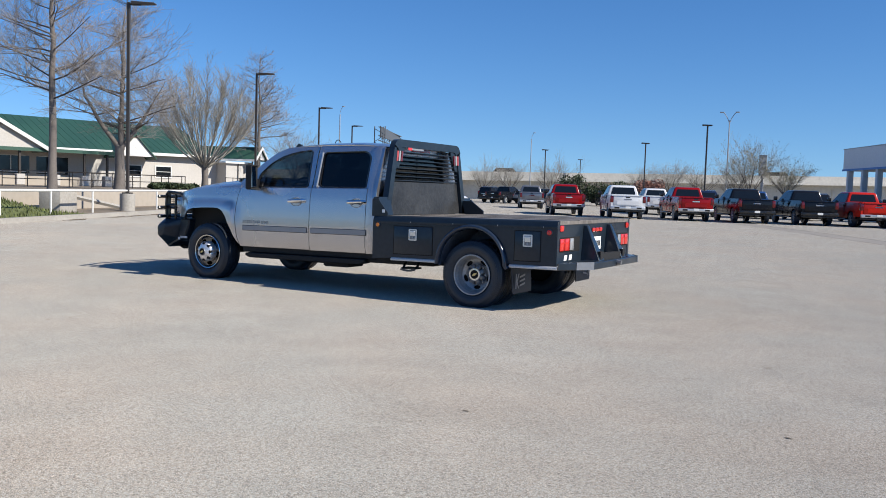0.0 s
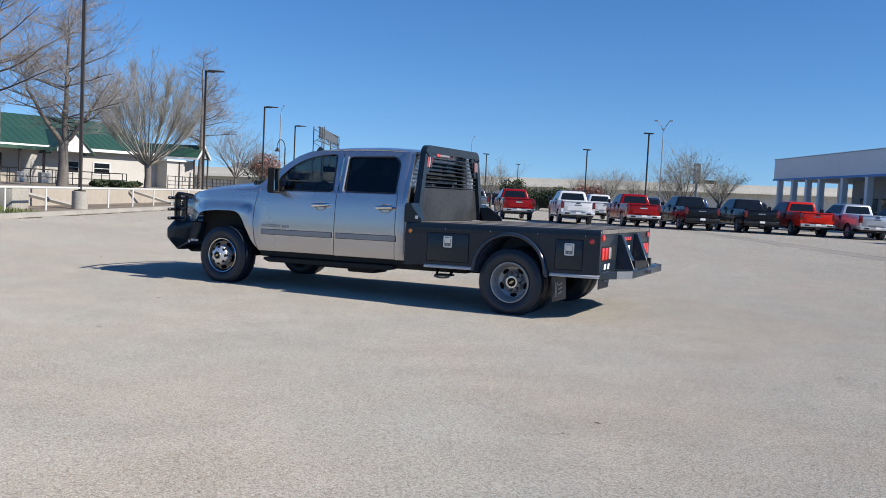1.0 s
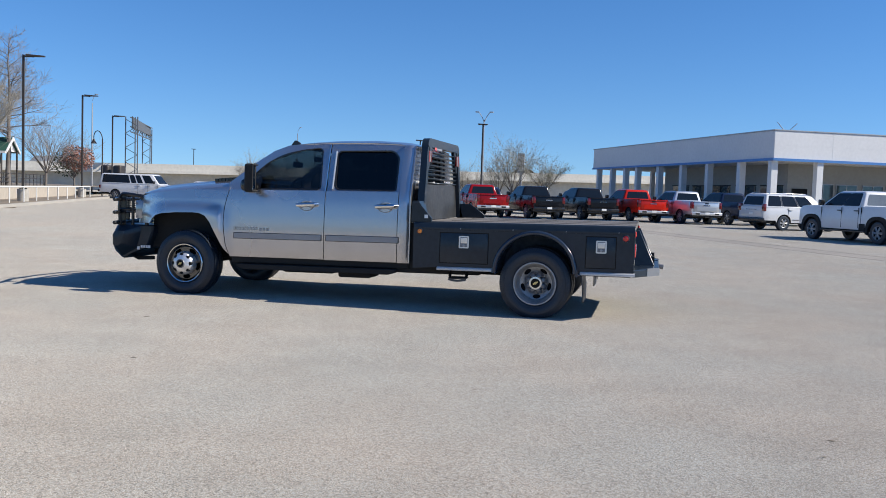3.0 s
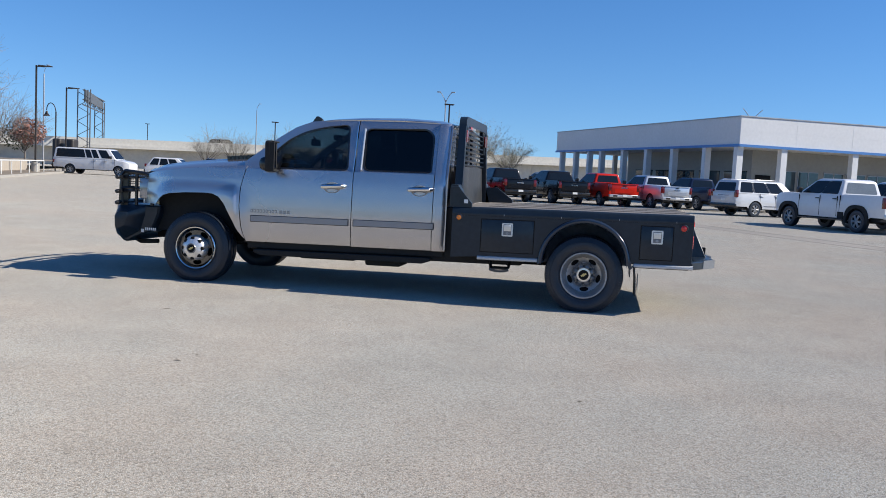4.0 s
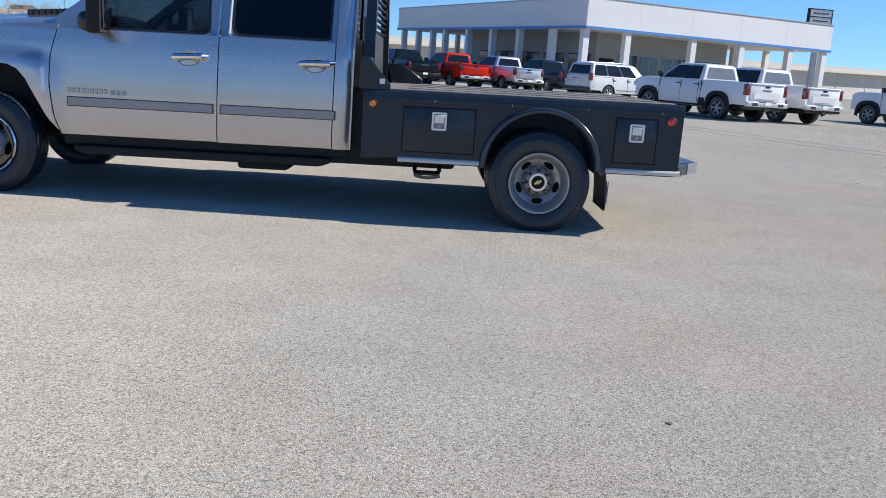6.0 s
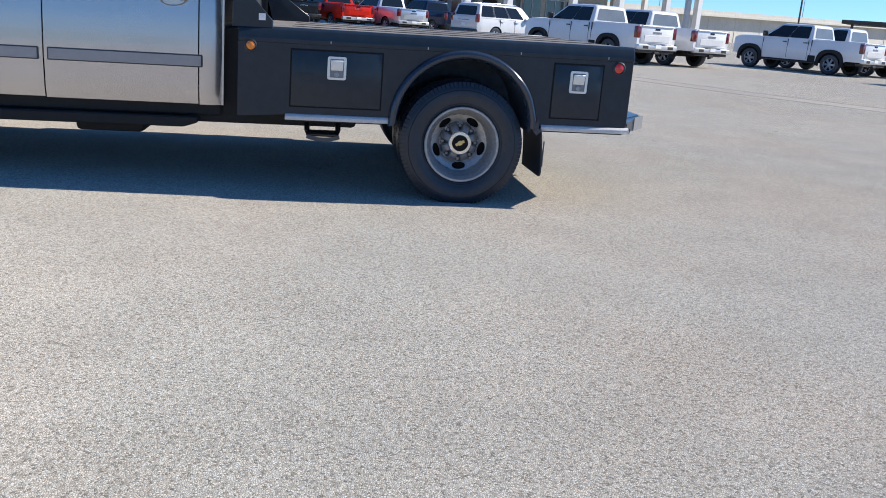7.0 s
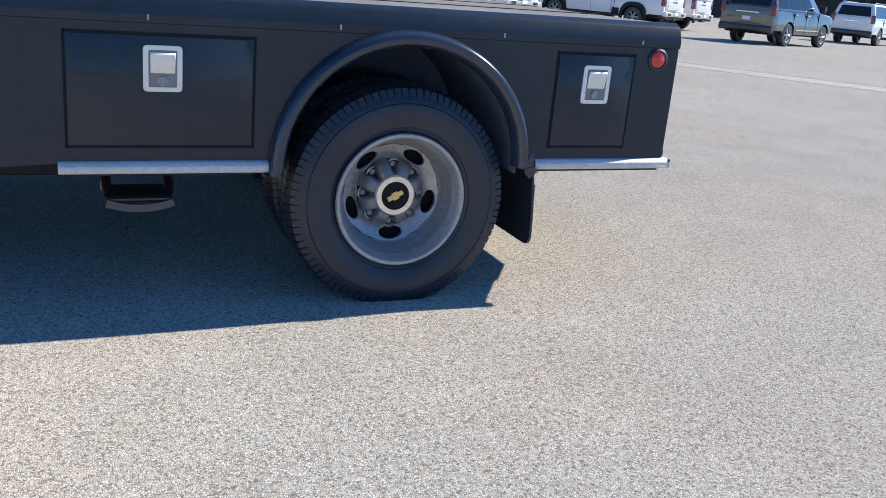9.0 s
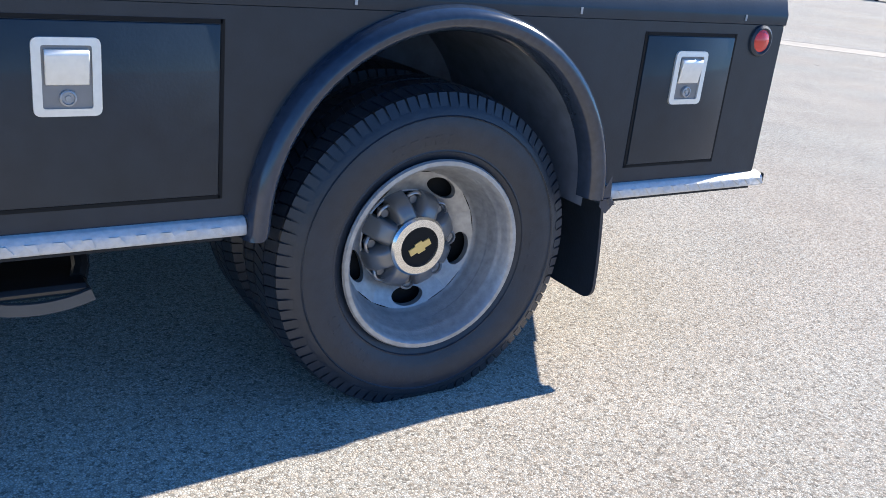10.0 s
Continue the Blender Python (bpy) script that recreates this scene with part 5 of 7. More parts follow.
def parked(kind, body_paint, label, m, name="", group="", plate=True, roof_paint=None, cladding=None):
    """A parked pickup, suv, van or car built of a lofted lower body, a glasshouse, wheels and fittings."""
    D = {
        "pickup": dict(L=6.05, W=1.03, wb=3.80, fo=0.92, belt=1.36, hood=1.37, rock=0.50, roof=1.99, cab=(-0.76, 1.72, -0.66, 0.88), R=0.42, bed=True),
        "suv": dict(L=5.35, W=1.02, wb=3.07, fo=0.98, belt=1.22, hood=1.20, rock=0.42, roof=1.90, cab=(-2.62, 1.28, -2.42, 0.55), R=0.39, bed=False),
        "van": dict(L=6.2, W=1.0, wb=3.94, fo=0.85, belt=1.28, hood=1.22, rock=0.42, roof=2.10, cab=(-3.06, 2.05, -2.98, 1.45), R=0.37, bed=False),
        "car": dict(L=4.7, W=0.92, wb=2.75, fo=0.92, belt=0.98, hood=0.96, rock=0.32, roof=1.66, cab=(-2.2, 1.1, -1.75, 0.35), R=0.35, bed=False),
    }[kind]
    L, W, R = D["L"], D["W"], D["R"]
    xf, xr = L / 2, -L / 2
    ax = (xf - D["fo"] - D["wb"], xf - D["fo"])
    top = thing(name or {"pickup": "pickup_truck", "suv": "suv", "van": "passenger_van", "car": "car"}[kind], label, {"pickup": "pickup truck", "suv": "suv", "van": "van", "car": "car"}[kind], m, group)
    c0b, c1b, c0t, c1t = D["cab"]

    def zt(x):
        if D["bed"]:
            return D["belt"] + (0.03 if x < c0b else 0) if x < c1b else float(np.interp(x, (c1b, xf - 0.5, xf - 0.08, xf), (D["hood"], D["hood"] - 0.015, D["hood"] - 0.05, D["hood"] - 0.13)))
        return D["belt"] if x < c1b else float(np.interp(x, (c1b, xf - 0.5, xf - 0.1, xf), (D["hood"], D["hood"] - 0.06, D["hood"] - 0.15, D["hood"] - 0.28)))

    def zb(x):
        low = D["rock"] + (0.10 if x < ax[0] - 0.5 or x > ax[1] + 0.5 else 0)
        return max(low, *(R + math.sqrt(max(0, (R + 0.075) ** 2 - (x - a) ** 2)) if abs(x - a) < R + 0.075 else 0 for a in ax))

    xs = set(np.linspace(xr, xf, 30))
    for a in ax:
        xs |= set(a + (R + 0.075) * math.sin(q) for q in np.linspace(-math.pi / 2, math.pi / 2, 13))
    xs = sorted(xs)
    bm = bmesh.new()
    rings = []
    for x in xs:
        lo, hi = zb(x), zt(x)
        taper = 1 - 0.05 * max(0, (xr + 0.25 - x) / 0.25) ** 2 - (0.08 if D["bed"] else 0.14) * max(0, (x - xf + 0.5) / 0.5) ** 2
        w = W * taper
        side = []
        for f in (0.0, 0.1, 0.35, 0.65, 0.9, 1.0):
            z = lo + (hi - lo) * f
            u = (z - D["rock"]) / (D["belt"] - D["rock"])
            side.append((w * (0.965 + 0.035 * math.sin(math.pi * min(1, max(0, u * 0.9 + 0.15))) - 0.03 * max(0, u - 0.8) / 0.2), z))
        if D["bed"] and x < c0b - 0.04:
            side += [(w - 0.075, hi + 0.012), (w - 0.095, hi - 0.01), (w - 0.11, 0.82), (w * 0.5, 0.82), (0.0, 0.82)] if x > xr + 0.12 else [(w - 0.06, hi + 0.01), (w - 0.2, hi), (w * 0.7, hi), (w * 0.4, hi), (0.0, hi)]
        else:
            cr = 0.05 if x > c1b else 0.02
            side += [(w * 0.93, hi + cr * 0.4), (w * 0.8, hi + cr * 0.8), (w * 0.6, hi + cr), (w * 0.3, hi + cr * 1.2), (0.0, hi + cr * 1.25)]
        ring = [(x, -y, z) for y, z in side] + [(x, y, z) for y, z in side[::-1][1:]]
        rings.append([bm.verts.new(p) for p in ring])
    for a, b in zip(rings, rings[1:]):
        for k in range(len(a) - 1):
            bm.faces.new((a[k], a[k + 1], b[k + 1], b[k]))
    bm.faces.new(rings[0])
    bm.faces.new(rings[-1][::-1])
    part("body", bm, body_paint, top, "", 40)
    bm = boxed(xr + 0.15, xf - 0.15, -W * 0.80, W * 0.80, D["rock"] - 0.06, D["rock"] + 0.25)
    for a in ax:
        tube(bm, [(a, -W * 0.8, R), (a, W * 0.8, R)], 0.06, 8)
    part("underbody", bm, M_DARK, top)
    for a in ax:
        part("wheel_housing", boxed(a - R - 0.06, a + R + 0.06, -W * 0.90, W * 0.90, R + 0.05, R + R + 0.09), M_HOLE, top)
    # glasshouse
    wb_, wt_ = (W * 0.93, W * 0.735) if kind == "pickup" else (W * 0.955, W * 0.79)
    hip, roof = D["belt"] - 0.01, D["roof"]
    bm = bmesh.new()
    b = [(c0b, -wb_, hip), (c1b, -wb_, hip), (c1b, wb_, hip), (c0b, wb_, hip)]
    t = [(c0t, -wt_, roof - 0.05), (c1t, -wt_, roof - 0.06), (c1t, wt_, roof - 0.06), (c0t, wt_, roof - 0.05)]
    vb, vt = [bm.verts.new(p) for p in b], [bm.verts.new(p) for p in t]
    inset = [bm.verts.new((p[0] + (0.12 if p[0] == c0t else -0.14), p[1] * 0.86, roof)) for p in t]
    for k in range(4):
        j = (k + 1) % 4
        bm.faces.new((vb[k], vb[j], vt[j], vt[k]))
        bm.faces.new((vt[k], vt[j], inset[j], inset[k]))
    bm.faces.new(inset)
    bmesh.ops.bevel(bm, geom=[e for e in bm.edges if len(e.link_faces) == 2], offset=0.07, segments=4, affect="EDGES", profile=0.5)
    part("cab_roof", bm, roof_paint or body_paint, top, "", 40)
    right = [b[0], b[1], t[1], t[0]]
    left = [b[2], b[3], t[3], t[2]]
    spans = {"pickup": ((0.075, 0.45), (0.475, 0.92)), "suv": ((0.05, 0.28), (0.31, 0.56), (0.59, 0.84)), "van": ((0.04, 0.52), (0.54, 0.63), (0.65, 0.74), (0.78, 0.93)), "car": ((0.06, 0.28), (0.32, 0.56), (0.60, 0.86))}[kind]
    for a0, a1 in spans:
        for face, flip in ((right, False), (left, True)):
            bm = bmesh.new()
            quad_pane(bm, face, 1 - a1 if flip else a0, 1 - a0 if flip else a1, 0.09, 0.93)
            part("side_window", bm, M_WIN, top)
    for (_, a0), (a1, _) in zip(spans, spans[1:]):
        if kind in ("pickup", "suv") and a1 - a0 < 0.06:
            for face, flip in ((right, False), (left, True)):
                bm = bmesh.new()
                quad_pane(bm, face, 1 - a1 + 0.004 if flip else a0 + 0.004, 1 - a0 - 0.004 if flip else a1 - 0.004, 0.09, 0.93, 0.004)
                part("door_pillar", bm, M_GLOSSBLK, top)
    bm = bmesh.new()
    quad_pane(bm, [b[3], b[0], t[0], t[3]], 0.10, 0.90, 0.16 if kind != "van" else 0.2, 0.86)
    part("rear_window", bm, M_SKYWIN if cladding else M_WIN, top, "rear window with the sky's reflection in its pale colour" if cladding else "dark rear window")
    bm = bmesh.new()
    quad_pane(bm, [b[1], b[2], t[2], t[1]], 0.05, 0.95, 0.08, 0.93)
    part("windscreen", bm, M_WIN, top)
    # door gaps and handles
    doors = {"pickup": (c0b + 0.12, c0b + 1.08, c1b - 0.20), "suv": (-1.1, -0.05, 1.05), "van": (0.25, 1.1, 1.95), "car": (-1.0, -0.05, 0.9)}[kind]
    for x in doors:
        for s in (-1, 1):
            part("door_gap", boxed(x - 0.006, x + 0.006, s * W * 0.97, s * (W + 0.002), max(D["rock"] + 0.06, zb(x) + 0.03), D["belt"] - 0.02), M_HOLE, top)
    for x in doors[:2]:
        for s in (-1, 1):
            part("door_handle", boxed(x + 0.06, x + 0.24, s * W * 0.97, s * (W + 0.025), D["belt"] - 0.16, D["belt"] - 0.12, 0.008), M_GLOSSBLK if kind == "pickup" else body_paint, top)
    for s in (-1, 1):
        part("mirror", boxed(c1b - 0.42, c1b - 0.28, s * (W + 0.02), s * (W + 0.24), D["belt"] + 0.03, D["belt"] + 0.26, 0.03, 2), M_GLOSSBLK, top)
        lz0, lz1 = (0.95, 1.34) if kind in ("pickup", "suv") else (0.85, 1.1)
        if kind == "suv":
            lz0, lz1 = 1.0, 1.38
        part("tail_lamp", boxed(xr - 0.012, xr + 0.14, s * W * 0.81, s * (W * 0.985 + 0.004), lz0, lz1, 0.02, 2), M_TAIL, top)
        part("headlamp", boxed(xf - 0.22, xf - 0.02, s * W * 0.60, s * W * 0.86, D["hood"] - 0.36, D["hood"] - 0.20, 0.02), M_CLEAR, top)
    if kind in ("pickup", "van"):
        bm = boxed(xr - 0.13, xr + 0.05, -W * 0.97, W * 0.97, 0.56, 0.74, 0.03, 2)
        bp = part("rear_bumper", bm, M_BUMP if kind == "pickup" and body_paint not in (P_BLACK, P_NAVY, P_BLUE) else M_GLOSSBLK, top)
        part("bumper_step", boxed(xr - 0.135, xr - 0.02, -W * 0.42, W * 0.42, 0.735, 0.75), M_DARK, bp)
        for s in (-1, 1):
            part("bumper_pocket", boxed(xr - 0.134, xr - 0.125, s * W * 0.62 - 0.14, s * W * 0.62 + 0.14, 0.60, 0.70), M_DARK, bp)
    else:
        part("rear_bumper", boxed(xr - 0.08, xr + 0.2, -W * 0.96, W * 0.96, 0.42, 0.66, 0.04, 2), M_GLOSSBLK, top)
    if kind == "pickup":
        for s in (-1, 1):
            part("side_step", boxed(ax[0] + 0.62, ax[1] - 0.62, s * W * 0.90, s * (W + 0.05), 0.40, 0.46, 0.015), M_GLOSSBLK, top)
        part("valance", boxed(xr - 0.06, xr + 0.25, -W * 0.9, W * 0.9, 0.46, 0.57, 0.02), M_GLOSSBLK, top)
        part("tow_bar", boxed(xr - 0.10, xr + 0.1, -0.12, 0.12, 0.42, 0.50, 0.01), M_DARK, top)
        gate = part("tailgate", boxed(xr - 0.020, xr + 0.05, -W * 0.80, W * 0.80, 0.78, 1.36, 0.018, 2), body_paint, top)
        part("tailgate_lip", prism(bmesh.new(), [(xr + 0.05, 1.335), (xr - 0.055, 1.345), (xr - 0.060, 1.375), (xr + 0.05, 1.39)], -W * 0.79, W * 0.79, "y", 0.006), body_paint, gate)
        part("tailgate_panel", boxed(xr - 0.030, xr - 0.018, -W * 0.62, W * 0.62, 0.83, 1.06, 0.008), body_paint, gate)
        part("tailgate_badge", boxed(xr - 0.030, xr - 0.019, -0.21, 0.21, 1.11, 1.185, 0.004), M_DULL if body_paint == P_WHITE else M_CHROME, gate)
        part("tailgate_handle", boxed(xr - 0.030, xr - 0.019, -0.12, 0.12, 1.235, 1.30, 0.004), M_GLOSSBLK, gate)
        part("bed_liner", boxed(xr + 0.10, c0b - 0.06, -W * 0.86, W * 0.86, 0.824, 0.84), M_DARK, top)
    elif kind == "suv":
        gate = part("tailgate", boxed(xr - 0.014, xr + 0.04, -W * 0.78, W * 0.78, 0.68, 1.21, 0.02, 2), body_paint, top)
        part("tailgate_trim", boxed(xr - 0.02, xr - 0.01, -0.42, 0.42, 1.06, 1.09, 0.003), M_CHROME, gate)
    if plate:
        bm = boxed(xr - 0.145 if kind == "pickup" else xr - 0.03, xr - 0.010, -0.15, 0.15, 0.62 if kind == "pickup" else 0.80, 0.74 if kind == "pickup" else 0.93, 0.003)
        part("number_plate", bm, M_WHITE, top)
    if cladding:
        for a in ax:
            for s in (-1, 1):
                # squared-off arch with chamfered corners
                arc = [(a + (R + q) * k * math.cos(radians(g)), R + (R + q) * k * math.sin(radians(g))) for q, gs in ((0.07, np.linspace(-12, 192, 17)), (0.19, np.linspace(186, -6, 17))) for g in gs for k in ((1.0 if q < 0.1 else 1.0 + 0.09 * abs(math.sin(radians(2 * g))) ** 2),)]
                part("wheel_flare", prism(bmesh.new(), arc, s * W * 0.955, s * (W + 0.035)), cladding, top, "black wheel-arch flare")
        for s in (-1, 1):
            x = ax[0] + R + 0.24
            part("step_pad", boxed(x, x + 0.34, s * W * 0.93, s * (W + 0.012), 0.46, 0.74, 0.02), cladding, top, "black corner step pad")
    if D["bed"]:
        for s in (-1, 1):
            part("bed_gap", boxed(c0b - 0.035, c0b - 0.018, s * W * 0.965, s * (W + 0.001), 0.62, D["belt"]), M_HOLE, top)
    if kind == "suv":
        for s in (-1, 1):
            part("roof_rail", tube(bmesh.new(), [(c0t + 0.2, s * wt_ * 0.9, roof - 0.01), (c0t + 0.3, s * wt_ * 0.9, roof + 0.04), (c1t - 0.4, s * wt_ * 0.9, roof + 0.04), (c1t - 0.3, s * wt_ * 0.9, roof - 0.01)], 0.018, 6), M_CHROME, top)
            part("sill_trim", boxed(ax[0] + 0.55, ax[1] - 0.55, s * W * 0.97, s * (W + 0.012), 0.56, 0.60, 0.004), M_CHROME, top)
    # wheels
    k = R / 0.40
    for a in ax:
        for s in (-1, 1):
            w = same_part("wheel", P_BACK, top, Matrix.Translation((a, s * (W - 0.02), R)) @ Matrix.Diagonal((k, -s, k, 1)))
            same_part("tyre", P_TYRE, w)
            same_part("rim", P_RIM, w)
    return top


def at(x, y, az):
    """A pose on the ground at (x, y), heading az degrees clockwise from +y."""
    return pose(x, y, 0, 0, 0, 90 - az)


def tail_at(x, y, az, L):
    """The same, given by the middle of the tail."""
    a = radians(az)
    return at(x + math.sin(a) * L / 2, y + math.cos(a) * L / 2, az)


def axle_at(x, y, az, back=1.695):
    """The same, given by the middle of the rear axle."""
    a = radians(az)
    return at(x + math.sin(a) * back, y + math.cos(a) * back, az)


ROW = "row of parked pickups"
for x, y, az, p, text in (
    (-27.0, 60.0, -27, P_GREY, "grey pickup parked far off by the highway wall"),
    (-16.7, 42.8, -28, P_RED, "dark red pickup with a tall tailgate in the parked row"),
    (-12.1, 40.6, -26, P_WHITE, "white pickup with a chrome bumper in the parked row"),
    (-8.65, 42.4, -27, P_RED, "red pickup with a white number plate in the parked row"),
    (-5.35, 42.9, -27, P_BLACK, "black pickup parked between a red and a black one"),
    (-2.2, 44.3, -26, P_BLACK, "second black pickup in the parked row"),
    (0.75, 45.0, -26, P_BRIGHT, "bright red pickup in the parked row"),
    (3.8, 44.9, -27, P_SILV, "silver pickup beside the bright red one"),
    (6.7, 46.8, -27, P_NAVY, "dark blue pickup at the end of the parked row"),
):
    parked("pickup", p, text, axle_at(x, y, az), group=ROW)
for x, y, az, kind, p, text in (
    (-14.2, 55.0, -27, "pickup", P_WHITE, "white pickup half hidden behind the red one"),
    (-10.6, 54.0, -27, "suv", P_NAVY, "dark blue suv behind the parked row"),
    (-6.9, 55.5, -27, "pickup", P_BLUE, "blue pickup behind the parked row"),
    (-3.4, 56.5, -27, "suv", P_BLACK, "black suv behind the parked row"),
    (0.2, 57.5, -27, "car", P_NAVY, "dark blue car behind the parked row"),
    (9.4, 48.5, 20, "suv", P_BLACK, "black suv beside the showroom columns"),
    (-45.5, 87.0, 8, "suv", P_BLACK, "black suv far off before the highway wall"),
    (-41.6, 82.0, 6, "pickup", P_BLACK, "black pickup far off before the highway wall"),
    (-39.6, 84.0, 6, "car", P_SILV, "silver car far off beside a black pickup"),
    (-44.0, 100.0, 80, "suv", P_NAVY, "dark suv side-on before the highway wall"),
    (-36.0, 98.0, 75, "car", P_BLACK, "dark car side-on before the highway wall"),
):
    parked(kind, p, text, tail_at(x, y, az, 5.0), group="cars farther back")

# white pickups nearer the camera, angled
for x, y, az, text in (
    (10.3, 24.9, -27, "white pickup with black wheel-arch flares, angled on the lot"),
    (12.95, 26.25, -27, "white pickup parked close beside another white pickup"),
    (21.1, 28.6, -30, "white work pickup with dark flares beside a second one"),
    (23.7, 30.1, -30, "white pickup at the end of the angled pair"),
):
    parked("pickup", P_WHITE, text, axle_at(x, y, az), group="angled white pickups", cladding=M_DARK)
parked("suv", P_PEARL, "white suv with dark windows between the row and a pickup", at(8.6, 39.6, 57), group="")
parked("suv", P_PEWTER, "pewter long suv with bright sill trim, seen from behind", at(22.9, 22.5, 66), group="")
parked("suv", P_WHITE, "white suv beyond the pewter one", at(35.2, 30.0, 62), group="cars beyond the seam")
parked("pickup", P_RED, "dark red pickup far across the lot", at(52.0, 42.5, 60), group="cars beyond the seam")
parked("pickup", P_WHITE, "white pickup far across the lot", at(51.0, 38.0, 60), group="cars beyond the seam")
parked("pickup", P_NAVY, "dark blue pickup across the lot with a long shadow", at(25.6, 11.6, 62), group="cars beyond the seam")
for k, (p, kind) in enumerate(((P_BLACK, "pickup"), (P_NAVY, "pickup"), (P_GREY, "suv"), (P_BLACK, "pickup"), (P_SILV, "pickup"), (P_NAVY, "suv"))):
    parked(kind, p, "dark vehicle in the far row across the lot" if p in (P_BLACK, P_NAVY) else "grey vehicle in the far row across the lot", at(58 + 2.2 * k, 45.0 - 3.4 * k, 55), group="far row")
parked("van", P_WHITE, "white passenger van side-on by the kerb", at(-40.6, 55.2, 82), group="")
parked("car", P_WHITE, "white car parked in front of the van", at(-35.0, 58.0, 80), group="")


# ---- ground ----
bm = bmesh.new()
sheet(bm, [[(x, y, 0) for x in (-1500, -300, -60, 60, 300, 1500)] for y in (-1500, -300, -60, 60, 300, 1500)])
solid("ground", bm, M_PAVE, "pale worn chip-seal parking lot with soft stains", "ground", kind="structure", smooth=0)


def strip(line, w0, w1, z0, z1, bm=None):
    """A low band along a line of (x, y), from w0 to w1 to its left."""
    bm = bm or bmesh.new()
    pts = [Vector(p) for p in line]
    rows = []
    for i, p in enumerate(pts):
        d = (pts[min(i + 1, len(pts) - 1)] - pts[max(i - 1, 0)]).normalized()
        n = Vector((-d.y, d.x))
        a, b = p + n * w0, p + n * w1
        rows.append([(a.x, a.y, z0), (a.x, a.y, z1), (b.x, b.y, z1), (b.x, b.y, z0)])
    sheet(bm, rows)
    bm.faces.ensure_lookup_table()
    bm.verts.ensure_lookup_table()
    return bm


U = Vector((-0.4392, 0.8984))
NB = Vector((-0.8984, -0.4392))
F0 = Vector((-23.9, 14.0))


def along(s, off=0.0):
    p = F0 + U * s + NB * off
    return (p.x, p.y)


SEAM = [(20.0, -0.5), (13.4, 7.05), (11.65, 9.0), (10.7, 10.3), (9.23, 12.25), (7.6, 15.2), (5.65, 19.3), (0.6, 30.0), (-8.0, 47.0)]
solid("drain_strip", strip(SEAM, 0.0, 1.15, -0.01, 0.004), M_STRIP, "faint pinkish concrete band across the lot", "gutter", kind="structure", smooth=0)
solid("tar_seam", strip(SEAM, -0.07, 0.0, -0.01, 0.005), M_CRACK, "dark tar joint beside the concrete band", "joint", kind="structure", smooth=0)
rnd = random.Random(5)
bm = bmesh.new()
for k in range(64):
    x, y = rnd.uniform(-9, 10), rnd.uniform(-10, 7)
    a, l, w = rnd.uniform(0, 6.3), rnd.uniform(0.012, 0.05), rnd.uniform(0.006, 0.015)
    d, n = Vector((math.cos(a), math.sin(a), 0)), Vector((-math.sin(a), math.cos(a), 0))
    c = Vector((x, y, 0.002))
    v = [bm.verts.new(c + d * (l * q) + n * (w * r) + Vector((0, 0, h))) for q, r, h in ((-1, 0, 0), (-0.2, 1, 0.003), (1, 0.2, 0), (0.1, -1, 0.004))]
    bm.faces.new(v)
for k in range(420):
    # litter swept against the kerb
    q = rnd.choice((-6.5, -3.2, -1.5, 0.4, 2.6, 5.0, 7.5, 11.0))
    p = along(q + rnd.gauss(0, 0.45), -0.95 - abs(rnd.gauss(0, 0.12)))
    a, l = rnd.uniform(0, 6.3), rnd.uniform(0.03, 0.09)
    c, d, n = Vector((*p, 0.003)), Vector((math.cos(a), math.sin(a), 0)), Vector((-math.sin(a), math.cos(a), 0))
    v = [bm.verts.new(c + d * (l * q) + n * (l * 0.5 * r) + Vector((0, 0, h))) for q, r, h in ((-1, 0, 0), (-0.2, 1, 0.02), (1, 0.2, 0.004), (0.1, -1, 0.015))]
    bm.faces.new(v)
solid("dry_leaves", bm, M_DIRT, "scattered dry leaf bits on the paving", "leaves", kind="stuff", smooth=0)

# ---- kerb side: kerb, verge, fence, lamps, retaining wall ----
bm = strip([along(s, -0.75) for s in (-45, 0, 40, 46)], -0.0, 0.17, 0, 0.15)
solid("kerb", bm, M_CONC, "pale concrete kerb along the lot", "kerb", kind="structure", smooth=0)
bm = strip([along(s, -0.58) for s in (-45, -4, 40, 46)], 0.0, 2.9, 0.0, 0.13)
solid("verge", bm, M_DIRT, "dry soil verge behind the kerb", "verge", kind="structure", smooth=0)
bm = bmesh.new()
n_s, n_o = 30, 9
sheet(bm, [[(*along(s, o), 0.14 + 0.80 * min(1, max(0, (o - 0.1) / 2.3)) * min(1, max(0, (-4.3 - s) / 2.0)) + 0.03 * noise.noise((s, o, 0))) for o in np.linspace(-0.55, 2.5, n_o)] for s in np.linspace(-45, -4.2, n_s * 2)])
solid("grass_bank", bm, M_GRASS, "green grass bank behind the white fence", "grass", kind="structure")
bm = bmesh.new()
for k in range(2600):
    s, o = rnd.uniform(-16, -4.4), rnd.uniform(-0.4, 2.5)
    x, y = along(s, o)
    z = 0.14 + 0.80 * min(1, max(0, (o - 0.1) / 2.3)) * min(1, max(0, (-4.3 - s) / 2.0))
    a, h = rnd.uniform(0, 6.3), rnd.uniform(0.05, 0.14)
    dx, dy = 0.03 * math.cos(a), 0.03 * math.sin(a)
    bm.faces.new([bm.verts.new(p) for p in ((x - dx, y - dy, z - 0.02), (x + dx, y + dy, z - 0.02), (x + dy, y - dx, z + h))])
solid("grass_tufts", bm, M_GRASS, "uneven tufts of green grass on the bank", "grass", kind="stuff", smooth=0)
bm = bmesh.new()
